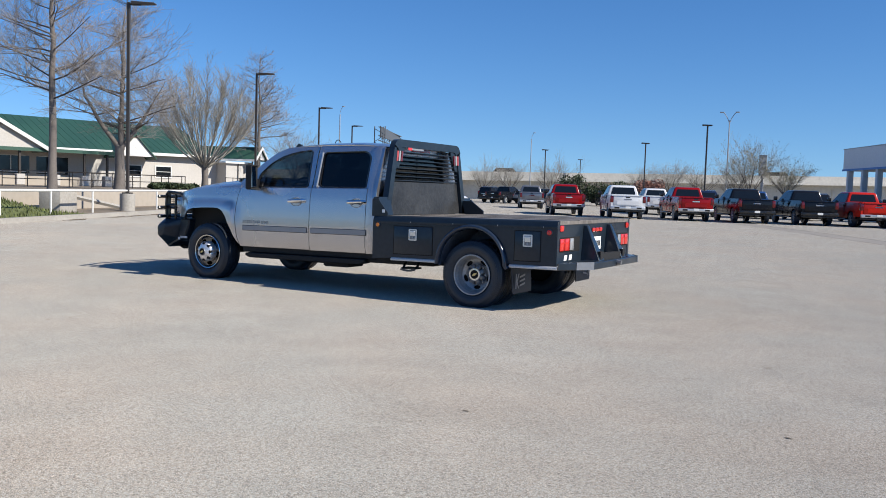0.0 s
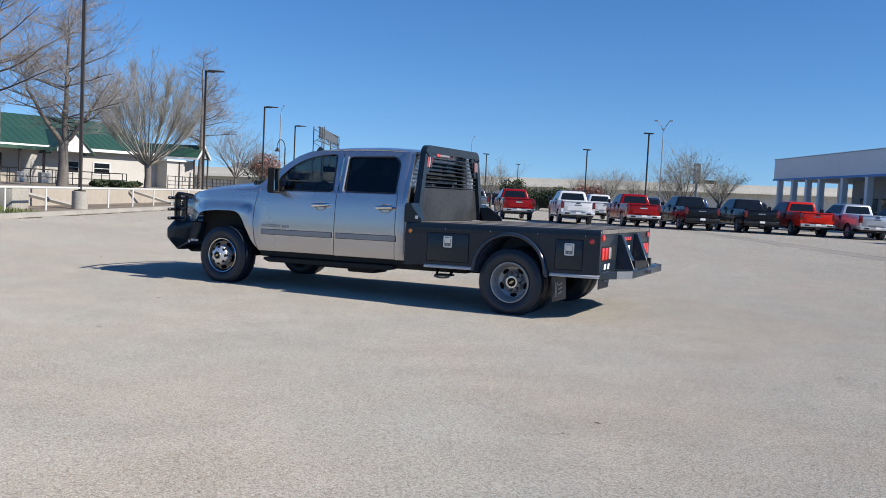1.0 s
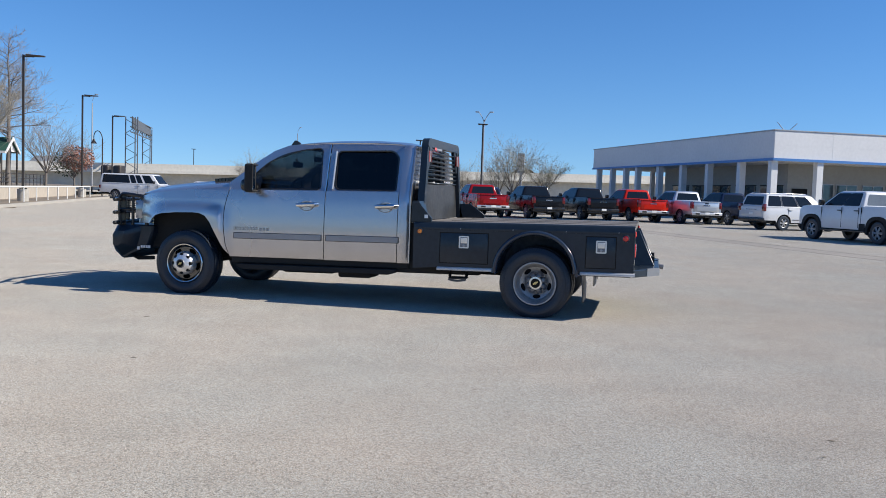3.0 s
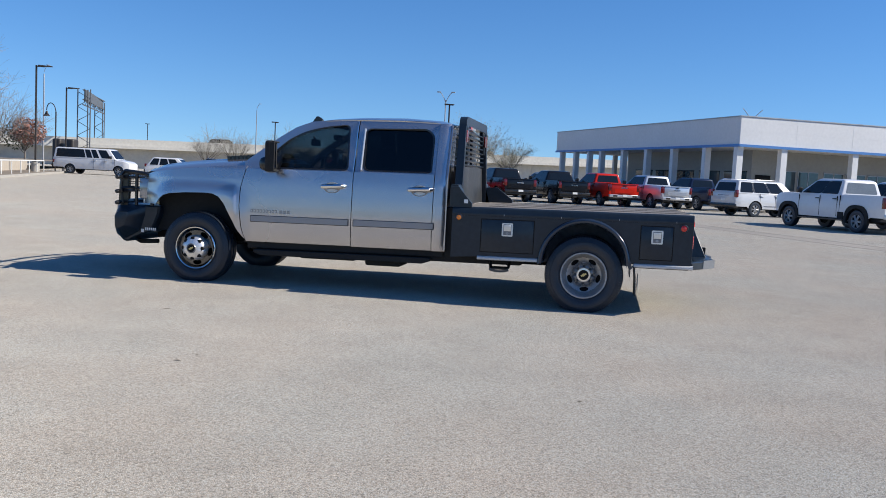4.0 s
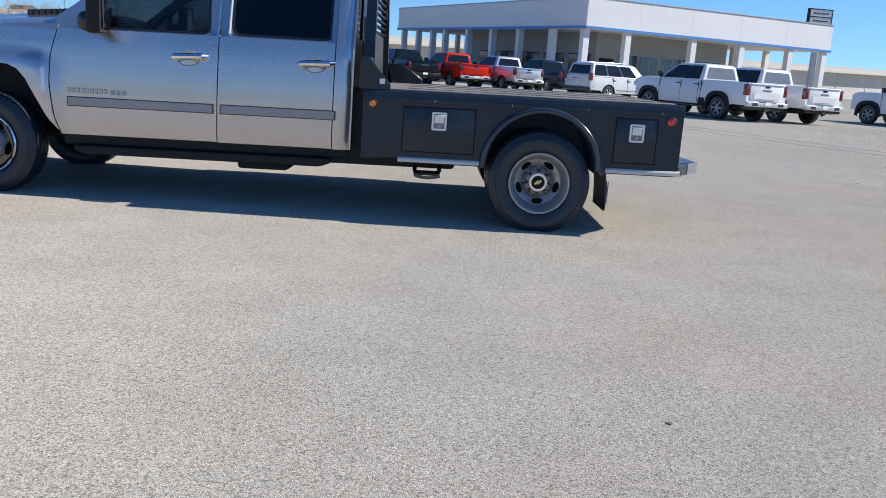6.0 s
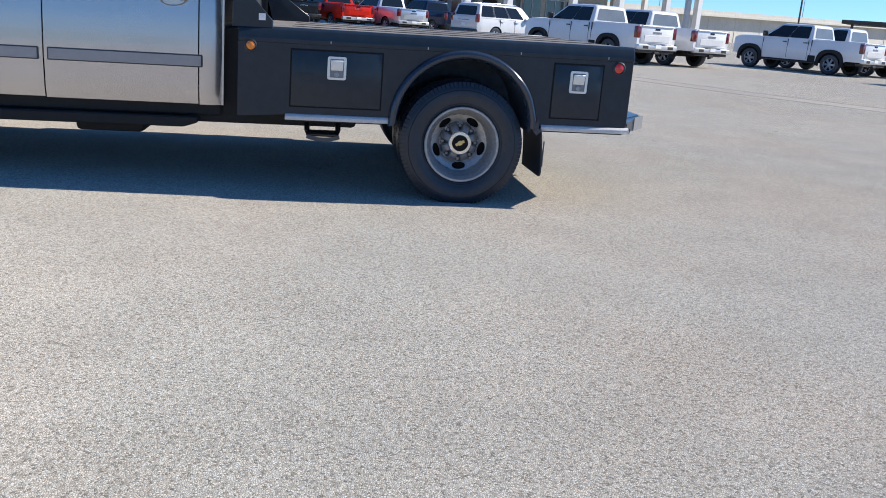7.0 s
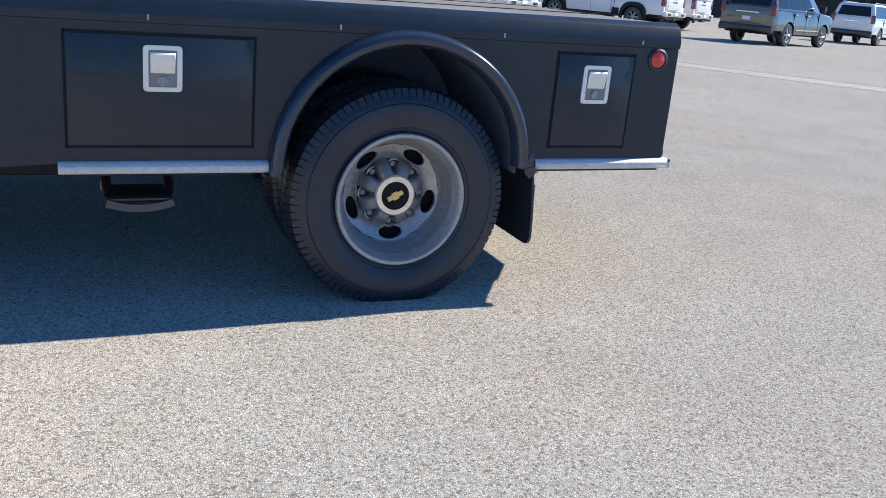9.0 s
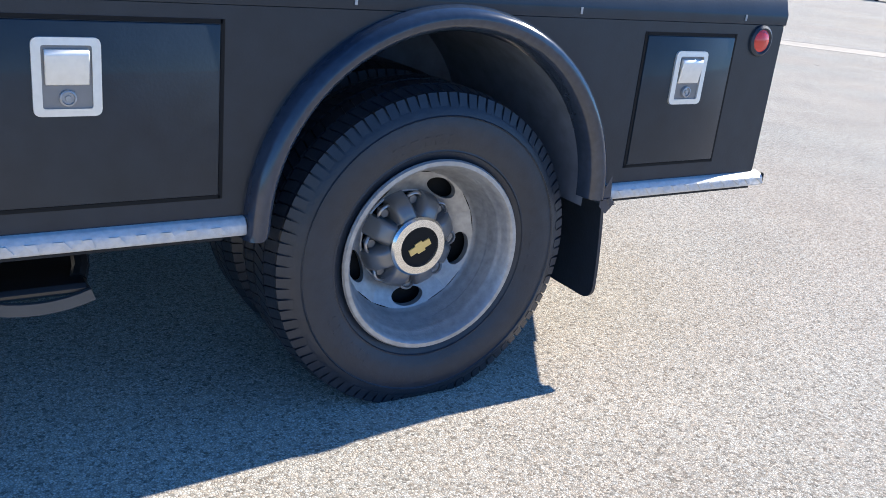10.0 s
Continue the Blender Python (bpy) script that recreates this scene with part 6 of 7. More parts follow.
sheet(bm, [[(*along(s, o), 0.82) for o in (2.6, 10, 40, 70)] for s in (-45, -2, 40, 90)])
solid("terrace", bm, M_DIRT, "raised dry ground in front of the green-roofed building", "ground", kind="structure", smooth=0)
bm = strip([along(s, 2.3) for s in (-45, -2.2, 10, 25, 46)], 0.0, 0.25, 0.0, 0.87)
solid("retaining_wall", bm, M_TANWALL, "low tan retaining wall behind the fence", "wall", kind="structure", smooth=0)
bm = strip([along(s, 2.27) for s in (-45, -2.2, 10, 25, 46)], 0.0, 0.31, 0.87, 0.93)
solid("wall_cap", bm, M_CONC, "pale cap on the retaining wall", "wall", kind="structure", smooth=0)
# sloping kerbs of a ramp on the bank, and a boxed utility cover
for s0, s1 in ((-1.5, 2.4), (12.0, 15.5)):
    a, b = along(s0, 2.15), along(s1, 1.0)
    bm = bmesh.new()
    tube(bm, [(a[0], a[1], 0.80), (b[0], b[1], 0.12)], 0.09, 4)
    solid("ramp_kerb", bm, M_CONC, "sloping pale concrete kerb before the wall", "kerb", smooth=0)
x, y = along(-3.4, 1.1)
bm = boxed(-0.62, 0.62, -0.4, 0.4, 0, 0.76, 0.03, 2)
box(bm, -0.64, 0.64, -0.42, 0.42, 0.76, 0.80, 0.01)
box(bm, -0.01, 0.01, -0.405, -0.395, 0.05, 0.75)
solid("utility_box", bm, M_CONC, "pale concrete utility box behind the fence", "utility box", pose(x, y, 0.13, 0, 0, math.degrees(math.atan2(U.y, U.x))))

post_bm = bmesh.new()
tube(post_bm, [(0, 0, 0), (0, 0, 0.84)], 0.035, 8)
lathe(post_bm, [(0.0, 0.0), (0.036, 0.0)], 8)
POST = finish("post", post_bm, M_FENCE)
for run, posts in enumerate((np.arange(-21, 42, 3.0),)):
    fence = thing("fence", "white pipe fence with a single top rail", "fence", pose(*along(0), 0.12))
    for s in posts:
        d = U * s
        same_part("post", POST, fence, Matrix.Translation((d.x, d.y, 0)))
    a, b = U * posts[0], U * posts[-1]
    part("top_rail", tube(bmesh.new(), [(a.x, a.y, 0.82), (b.x, b.y, 0.82)], 0.04, 8), M_FENCE, fence)


def lot_lamp(x, y, h, az, label, arm=1.0, base=True, group="lot lamps"):
    """A square pole with a flat head on an arm, on a concrete drum."""
    top = thing("street_lamp", label, "street lamp", pose(x, y, 0, 0, 0, az), group)
    z0 = 0.0
    if base:
        bm = bmesh.new()
        for a, b in ((0.0, 0.78),):
            vs = [(0.30 * math.cos(q), 0.30 * math.sin(q)) for q in np.linspace(0, 2 * math.pi, 20, endpoint=False)]
            prism(bm, vs, 0.0, 0.82, "z", 0.02)
        part("base", bm, M_CONC, top, "round concrete base")
        z0 = 0.82
    bm = boxed(-0.06, 0.06, -0.06, 0.06, z0, h, 0.01)
    if base:
        box(bm, -0.17, 0.17, -0.17, 0.17, z0, z0 + 0.05, 0.008)
    part("pole", bm, M_POLE, top, "dark bronze square pole")
    bm = boxed(0.05, arm, -0.03, 0.03, h - 0.12, h - 0.05)
    part("arm", bm, M_POLE, top)
    back = 0.25 * arm if base else -0.42
    arm = arm if base else -0.13
    bm = prism(bmesh.new(), [(back, h - 0.10), (arm + 0.55, h - 0.06), (arm + 0.55, h - 0.01), (back, h + 0.03)], -0.17, 0.17, "y", 0.01)
    part("lamp_head", bm, M_POLE, top, "flat dark lamp head")
    return top


lot_lamp(-23.9, 14.0, 8.40, 30, "tall dark lot lamp on a concrete drum by the fence", 0.5)
lot_lamp(-32.6, 31.1, 8.15, 25, "dark lot lamp by the fence, second along", 0.55)
lot_lamp(-41.0, 48.0, 7.85, 25, "dark lot lamp beside the white van", 0.55)
lot_lamp(-48.1, 62.4, 7.55, 25, "dark lot lamp before the sign gantry", 0.55)
lot_lamp(-13.65, 66.2, 7.6, 0, "dark double lot lamp behind the parked row", 0.35, False)
for x, y, h in ((-38.9, 90, 6.7), (-49.9, 130, 7.2), (-21.7, 75, 6.6), (-83.0, 140, 8.1), (42, 70, 6.5), (60, 80, 7), (75, 64, 6.8), (30, 95, 6)):
    lot_lamp(x, y, h, 20, "distant dark lot lamp on a slim pole", 0.3, False, "distant lot lamps")


def highway_lamp(x, y, h, arms=2):
    top = thing("highway_lamp", "thin grey highway lamp with curved arms" if arms else "thin grey highway mast", "street lamp", pose(x, y, 0), "highway lamps")
    part("pole", tube(bmesh.new(), [(0, 0, 0), (0, 0, h * 0.915)], [0.0095 * h, 0.0055 * h], 8), M_GALV, top)
    k = h / (17 if arms == 2 else 30)
    for s in ((-1, 1) if arms == 2 else (1,)):
        bm = tube(bmesh.new(), [(0, 0, h - 2.0 * k), (s * 0.35 * k, 0, h - 1.1 * k), (s * 0.85 * k, 0, h - 0.3 * k), (s * 1.25 * k, 0, h)], 0.07 * k, 6)
        a = part("arm", bm, M_GALV, top)
        part("lamp_head", boxed((s * 1.35 - 0.35) * k, (s * 1.35 + 0.35) * k, -0.2, 0.2, h - 0.12 * k, h + 0.06 * k, 0.02), M_GALV, a)


for x, y, h, arms in ((-45.4, 100, 9.5, 1), (-25.8, 130, 14.7, 2), (-59.1, 75, 10.9, 1), (90, 228.5, 15, 2), (150, 261.5, 17, 2), (200, 289, 16, 1)):
    highway_lamp(x, y, h, arms)
# gooseneck lantern by the reddish tree
top = thing("gooseneck_lamp", "dark gooseneck lantern near the white van", "street lamp", pose(-47.5, 60.0, 0))
part("pole", tube(bmesh.new(), [(0, 0, 0), (0, 0, 5.2)], 0.06, 8), M_POLE, top)
part("arm", tube(bmesh.new(), [(0, 0, 5.2)] + [(-0.45 + 0.45 * math.cos(a), -0.1 * math.sin(a), 5.2 + 0.75 * math.sin(a)) for a in np.linspace(0.2, 3.0, 9)], 0.04, 6), M_POLE, top)
part("lantern", tube(bmesh.new(), [(-0.9, 0, 5.25), (-0.9, 0, 5.05), (-0.9, 0, 4.8)], [0.07, 0.13, 0.30], 10), M_POLE, top)

# ---- raised highway across the distance, climbing a little to the right ----
HWY = pose(-20, 150, 0, 0, -0.93, 30)
bm = bmesh.new()
box(bm, -400, 400, 0.6, 2, -9, 4.4)
for x in np.arange(-400, 400, 12):
    box(bm, x, x + 0.25, 0.5, 0.62, -9, 4.2)
solid("highway_wall", bm, M_HWY, "long tan concrete highway wall across the distance", "wall", HWY, kind="structure", smooth=0)
bm = boxed(-400, 400, -1.5, 22, 4.05, 4.55)
solid("highway_deck", bm, M_HWY, "concrete deck edge of the raised highway", "highway", HWY, kind="structure", smooth=0)
bm = bmesh.new()
box(bm, -400, 400, -1.2, -0.8, 4.55, 5.55)
for x in np.arange(-400, 400, 9):
    box(bm, x, x + 0.12, -1.22, -1.2, 4.55, 5.55)
solid("highway_parapet", bm, M_HWY, "pale concrete parapet of the raised highway", "wall", HWY, kind="structure", smooth=0)
for x, w, h, c in ((-112, 9, 2.4, M_TRIMW), (-82, 6, 2.0, M_GALV), (0, 4.2, 1.75, M_DARK), (45, 4.4, 1.7, M_GALV), (-48, 4.4, 1.75, M_DARK)):
    bm = prism(bmesh.new(), [(-w / 2, 0), (w / 2, 0), (w / 2, h * 0.5), (w * 0.3, h), (-w * 0.35, h), (-w / 2, h * 0.55)], -0.9, 0.9, "y", 0.05)
    solid("highway_car", bm, c, "car roof showing over the highway parapet", "car", HWY @ pose(x, 5, 4.555), "cars on the highway")
# ---- sign gantry ----
top = thing("sign_gantry", "galvanised lattice gantry holding a slanted sign seen from behind", "sign", pose(-71.3, 100, 0))
FAR = Vector((-9.9, 20.0, 0))
for at0, w, z1 in ((Vector((0, 0, 0)), 1.9, 10.6), (FAR, 1.7, 10.2)):
    bm = bmesh.new()
    for px, py in ((0, 0), (w, 0), (0.5 * w, 0.9)):
        tube(bm, [at0 + Vector((px, py, 0)), at0 + Vector((px, py, z1))], 0.08, 6)
    for k in range(5):
        z = 0.3 + k * 2.0
        tube(bm, [at0 + Vector((0, 0, z)), at0 + Vector((w, 0, z + 0.98)), at0 + Vector((0, 0, z + 1.95))], 0.055, 5)
    part("lattice_tower", bm, M_LATTICE, top)
a0, b0 = Vector((0.9, 0.4, 0)), FAR + Vector((1.0, 0.6, 0))
bm = bmesh.new()
for z in (8.5, 9.2, 10.5):
    tube(bm, [a0 + Vector((0, -0.6, z)), b0 + Vector((0, 0.6, z))], 0.08, 6)
for k in range(12):
    q = k / 12
    tube(bm, [a0.lerp(b0, q) + Vector((0, 0, 8.5)), a0.lerp(b0, q + 0.08) + Vector((0, 0, 9.2))], 0.05, 5)
part("truss", bm, M_LATTICE, top)
bm = boxed(-0.3, (b0 - a0).length + 0.4, -0.08, 0.08, 9.15, 10.55)
for k in range(9):
    x = 0.2 + k * 2.6
    box(bm, x, x + 0.12, 0.08, 0.2, 8.9, 10.7)
bmesh.ops.transform(bm, matrix=Matrix.Translation(a0) @ Matrix.Rotation(math.atan2(b0.y - a0.y, b0.x - a0.x), 4, "Z"), verts=bm.verts)
part("sign_panel", bm, M_LATTICE, top)
for x in (-60.6, -59.0):
    solid("utility_cabinet", boxed(-0.52, 0.52, -0.6, 0.6, 0, 3.3, 0.22, 3), M_POLE, "tall dark utility cabinet with rounded corners", "cabinet", pose(x, 80, 0), "utility cabinets")

# ---- dealership building ----
CORNER, TURN = (10.2, 60.8), 25.5
shop = pose(*CORNER, 0, 0, 0, TURN)
store = thing("showroom_building", "white dealership showroom with columns, a deep fascia and blue stripe", "building", shop)
LX, LY, HB, HT = 25.9, 36.3, 4.72, 7.0
bm = boxed(-0.25, LX, -0.25, LY, HB, HT, 0.03)
fascia = part("fascia", bm, M_STUCCO, store, "smooth white fascia", 0)
for x in np.arange(4.8, LX, 5.2):
    part("fascia_joint", boxed(x, x + 0.03, -0.256, -0.24, HB + 0.3, HT), M_STUCCO, fascia)
for y in np.arange(4.8, LY, 5.2):
    part("fascia_joint", boxed(-0.256, -0.24, y, y + 0.03, HB + 0.3, HT), M_STUCCO, fascia)
part("fascia_joint", boxed(-0.25, LX, -0.256, -0.24, 5.9, 5.925), M_STUCCO, fascia)
bm = bmesh.new()
box(bm, -0.32, LX + 0.05, -0.34, -0.25, HB - 0.02, HB + 0.18)
box(bm, -0.34, -0.25, -0.34, LY + 0.05, HB - 0.02, HB + 0.18)
part("blue_stripe", bm, M_BLUE, store, "blue stripe along the lower fascia edge")
part("roof_coping", boxed(-0.30, LX + 0.05, -0.30, LY + 0.05, HT, HT + 0.08), M_GALV, store)
for y in (0.1, 4.6, 9.8, 14.6, 19.4, 24.4, 27.4, 31.0, 34.9):
    part("column", boxed(-0.2, 0.32, y - 0.1, y + 0.42, 0, HB), M_STUCCO, store)
for x in (3.7, 10.3, 15.5, 21.1, 25.2):
    part("column", boxed(x - 0.1, x + 0.42, -0.2, 0.32, 0, HB), M_STUCCO, store)
for x, y in ((18.3, 6.5), (21.1, 6.5), (25.2, 6.5), (6.5, 27.4), (6.5, 31.0), (6.5, 34.9)):
    part("column", boxed(x, x + 0.45, y, y + 0.45, 0, HB), M_STUCCO, store)
part("store_wall", boxed(3.6, 17.6, 3.6, 25.5, 0, HB), M_BEIGE, store, "beige wall set back behind the columns")
for x0, x1 in ((5.9, 7.8), (8.1, 10.0), (10.6, 12.5), (12.8, 14.7), (15.0, 16.9)):
    part("window", boxed(x0, x1, 3.55, 3.62, 0.4, 3.1), M_STORE, store)
    bm = bmesh.new()
    box(bm, x0 - 0.06, x1 + 0.06, 3.52, 3.60, 3.1, 3.18)
    box(bm, x0 - 0.06, x0, 3.52, 3.60, 0.4, 3.1)
    box(bm, (x0 + x1) / 2 - 0.03, (x0 + x1) / 2 + 0.03, 3.52, 3.60, 0.4, 3.1)
    part("window_bars", bm, M_GALV, store)
# near-black slab on the uncut wall, painting the shade of an open doorway
part("doorway", boxed(4.0, 5.4, 3.52, 3.62, 0, 2.7), M_HOLE, store)
for y0, y1 in ((4.2, 7.4), (8.2, 11.4), (12.4, 15.6), (16.4, 19.4), (20.2, 23.6)):
    part("window", boxed(3.55, 3.62, y0, y1, 0.3, 2.9), M_STORE, store)
    bm = bmesh.new()
    box(bm, 3.52, 3.60, y0 - 0.06, y1 + 0.06, 2.9, 2.98)
    box(bm, 3.52, 3.60, (y0 + y1) / 2 - 0.04, (y0 + y1) / 2 + 0.04, 0.3, 2.9)
    part("window_bars", bm, M_DARK, store)
bm = bmesh.new()
for k in range(2):
    tube(bm, [(6 + 0.3 * k, 18, HT), (6 + 0.3 * k, 18, HT + 0.5)], 0.05, 6)
tube(bm, [(1.0, 22.0, HT), (1.0, 22.0, HT + 0.25)], 0.25, 8)
part("roof_vent", bm, M_GALV, store)
part("roof_aerial", tube(tube(bmesh.new(), [(2.2, 2.0, HT), (1.6, 2.4, HT + 0.9)], 0.03, 5), [(2.2, 2.0, HT), (2.9, 1.7, HT + 0.8)], 0.03, 5), M_GALV, store)
# pylon sign behind
top = thing("pylon_sign", "white pylon sign in a dark frame behind the showroom", "sign", pose(48.2, 110, 0, 0, 0, 10))
part("pole", boxed(-0.3, 0.3, -0.3, 0.3, 0, 9.7), M_GALV, top)
part("sign_face", boxed(-1.55, 1.55, -0.28, 0.28, 9.8, 11.7), M_TRIMW, top)
bm = bmesh.new()
for z in (9.7, 10.68, 11.65):
    box(bm, -1.65, 1.65, -0.31, 0.31, z, z + 0.12)
for x in (-1.65, 1.55):
    box(bm, x, x + 0.1, -0.31, 0.31, 9.7, 11.77)
part("sign_frame", bm, M_DARK, top)
bm = bmesh.new()
for z in (10.15, 11.1):
    for k in range(6):
        box(bm, -1.1 + k * 0.38, -0.86 + k * 0.38, -0.30, -0.28, z, z + 0.2)
part("sign_bar", bm, M_DARK, top)
top = thing("post_sign", "tall grey post sign among bare trees", "sign", pose(-15.1, 100, 0, 0, 0, 0))
part("pole", boxed(-0.14, 0.14, -0.14, 0.14, 0, 4.2), M_GALV, top)
part("sign_face", boxed(-0.42, 0.42, -0.2, 0.2, 4.2, 6.7), M_GALV, top)
bm = bmesh.new()
for z in (4.5, 5.2, 5.9):
    box(bm, -0.34, 0.34, -0.215, -0.2, z, z + 0.45)
part("sign_bar", bm, M_TRIMW, top)
# dark service building with an open canopy, across the lot
top = thing("service_building", "dark slate service building with a flat canopy across the lot", "building", pose(62, 84, 0, 0, 0, -42))
part("wall", boxed(0, 44, 0, 14, 0, 4.9), M_SLATE, top)
part("fascia", boxed(-0.1, 44.1, -0.2, -0.004, 4.1, 5.0), M_SLATE, top)
part("canopy_roof", boxed(-5, 44, -7, -0.21, 3.55, 3.95, 0.02), M_POLE, top, "dark flat canopy")
for x in (-4, 2, 8, 14, 20, 26):
    part("canopy_post", boxed(x - 0.12, x + 0.12, -6.6, -6.36, 0, 3.55), M_POLE, top)

# ---- green-roofed building on the terrace: x along the front, front wall at y = 0 facing -y ----
GA = Vector((-55.8, 19.0))
GB = Vector((-48.6, 49.0))
ga = math.degrees(math.atan2(GB.y - GA.y, GB.x - GA.x))
# the front looks along -y of the local frame, which is +x in the world
house = thing("green_roof_building", "long cream building with a green metal roof and a front porch", "building", pose(GA.x, GA.y, 0.82, 0, 0, ga))
EZ, RZ, DEP, ML = 2.72, 5.20, 11.0, 26.0
part("wall", boxed(-14, ML, 0, DEP, 0, EZ), M_CREAM, house, "cream wall", 0)
bm = bmesh.new()
prism(bm, [(-0.6, EZ - 0.06), (-0.6, EZ + 0.04), (DEP / 2, RZ + 0.1), (DEP + 0.6, EZ + 0.04), (DEP + 0.6, EZ - 0.06), (DEP / 2, RZ - 0.02)], -14.5, ML + 0.3, "x")
roof = part("roof", bm, M_GREEN, house, "green standing-seam metal roof", 0)
bm = bmesh.new()
for x in np.arange(-14.4, ML + 0.2, 0.6):
    q = [(-0.6, EZ + 0.04), (DEP / 2, RZ + 0.1), (DEP / 2, RZ + 0.118), (-0.6, EZ + 0.058)]
    prism(bm, q, x, x + 0.03, "x")
part("roof_seam", bm, M_GREEN, roof)
bm = bmesh.new()
box(bm, -14.5, ML + 0.3, -0.68, -0.60, EZ - 0.16, EZ + 0.06)
prism(bm, [(-0.6, EZ - 0.2), (-0.6, EZ + 0.0), (DEP / 2, RZ + 0.06), (DEP / 2, RZ - 0.2)], ML + 0.3, ML + 0.36, "x")
prism(bm, [(DEP + 0.6, EZ - 0.2), (DEP + 0.6, EZ + 0.0), (DEP / 2, RZ + 0.06), (DEP / 2, RZ - 0.2)], ML + 0.3, ML + 0.36, "x")
part("fascia", bm, M_TRIMW, house, "white eaves board")
bm = prism(bmesh.new(), [(0.0, EZ), (DEP / 2, RZ - 0.05), (DEP, EZ)], ML - 0.1, ML, "x")
part("gable_wall", bm, M_CREAM, house)
# big gabled wing at the left with a porch
bm = prism(bmesh.new(), [(-3.9, 2.45), (0, 4.65), (3.9, 2.45)], -3.4, 4.0, "y")
bmesh.ops.translate(bm, verts=bm.verts, vec=(7.3, 0, 0))
part("wing_gable", bm, M_CREAM, house)
bm = bmesh.new()
for s in (-1, 1):
    prism(bm, [(7.3, 4.68), (7.3, 4.83), (7.3 + s * 4.2, 2.46), (7.3 + s * 4.2, 2.31)], -3.6, 5, "y")
part("wing_roof", bm, M_GREEN, house)
bm = bmesh.new()
for s in (-1, 1):
    prism(bm, [(7.3, 4.53), (7.3, 4.81), (7.3 + s * 4.25, 2.44), (7.3 + s * 4.25, 2.16)], -3.72, -3.60, "y")
part("barge_board", bm, M_TRIMW, house)
bm = boxed(-13, 16.4, -3.4, 0, 2.38, 2.52)
porch = part("porch_roof", bm, M_TRIMW, house, "flat white porch roof")
part("porch_edge", boxed(-13, 16.4, -3.5, -3.4, 2.32, 2.56), M_GREEN, porch)
for x in (-9, -5.5, -2, 1.2, 4.2, 6.8, 9.4, 11.8, 13.9, 15.6):
    p = part("porch_post", boxed(x - 0.07, x + 0.07, -3.3, -3.16, 0.7, 2.4), M_POLE, house)
    part("post_base", boxed(x - 0.28, x + 0.28, -3.5, -2.96, 0, 0.75, 0.03), M_CREAM, p)
for x in (-6, -3, 0.5, 3.2, 6.2, 9.0, 11.8):
    w = part("window", boxed(x, x + 2.3, -0.03, 0.02, 0.80, 2.05), M_WIN, house)
    bm = bmesh.new()
    box(bm, x - 0.07, x + 2.07, -0.06, 0.0, 0.88, 0.95)
    box(bm, x - 0.07, x + 2.07, -0.06, 0.0, 2.05, 2.12)
    box(bm, x + 0.97, x + 1.03, -0.05, 0.0, 0.95, 2.05)
    part("window_frame", bm, M_TRIMW, w)
part("porch_panel", boxed(-9, 14, -3.3, -3.2, 0.0, 0.62), M_TANWALL, house)
for x in (18.6, 21.2):
    w = part("window", boxed(x, x + 1.3, -0.03, 0.02, 0.88, 1.70), M_WIN, house)
    bm = bmesh.new()
    for a in ((x - 0.08, x + 1.38, 0.80, 0.88), (x - 0.08, x + 1.38, 1.70, 1.78), (x - 0.08, x, 0.88, 1.70), (x + 1.3, x + 1.38, 0.88, 1.70), (x, x + 1.3, 1.27, 1.31)):
        box(bm, a[0], a[1], -0.06, 0.0, a[2], a[3])
    part("window_frame", bm, M_TRIMW, w)
# small white dormer gable over the entrance
bm = prism(bmesh.new(), [(-1.5, 2.4), (0, 4.0), (1.5, 2.4)], -1.6, 3.0, "y")
bmesh.ops.translate(bm, verts=bm.verts, vec=(18.7, 0, 0))
part("dormer", bm, M_TRIMW, house, "small white entrance gable")
bm = bmesh.new()
for s in (-1, 1):
    prism(bm, [(18.6, 4.02), (18.6, 4.14), (18.6 + s * 1.75, 2.30), (18.6 + s * 1.75, 2.18)], -1.75, 3.4, "y")
part("dormer_roof", bm, M_GREEN, house)
# low end block with a flat canopy, and a small steep gable running back over the end entrance
part("end_block", boxed(ML, 30.4, 0.0, 5.0, 0, 2.40), M_CREAM, house, "", 0)
part("lean_to", boxed(26.75, 28.45, -1.5, 0, 0, 2.20), M_CREAM, house)
part("end_canopy", boxed(26.55, 28.75, -1.75, 0.2, 2.21, 2.36), M_TRIMW, house)
part("downpipe", tube(bmesh.new(), [(27.9, -1.56, 0), (27.9, -1.56, 2.2)], 0.04, 6), M_POLE, house)
TURNED = Matrix.Translation((29.95, -1.6, 0)) @ Matrix.Rotation(radians(32), 4, "Z")
bm = prism(bmesh.new(), [(-1.2, 2.62), (0, 3.56), (1.2, 2.62)], -0.10, 0.05, "y")
bmesh.ops.transform(bm, matrix=TURNED, verts=bm.verts)
end_gable = part("end_gable", bm, M_TRIMW, house, "small white end gable")
bm = bmesh.new()
for side in (-1, 1):
    prism(bm, [(0, 3.62), (0, 3.72), (side * 1.36, 2.62), (side * 1.36, 2.52)], -0.28, 6.0, "y")
bmesh.ops.transform(bm, matrix=TURNED, verts=bm.verts)
part("end_gable_roof", bm, M_GREEN, end_gable)
bm = bmesh.new()
for side in (-1, 1):
    prism(bm, [(0, 3.50), (0, 3.74), (side * 1.38, 2.64), (side * 1.38, 2.42)], -0.36, -0.285, "y")
box(bm, -1.44, -1.365, -0.28, 6.0, 2.44, 2.62)
bmesh.ops.transform(bm, matrix=TURNED, verts=bm.verts)
part("end_barge_board", bm, M_TRIMW, end_gable)
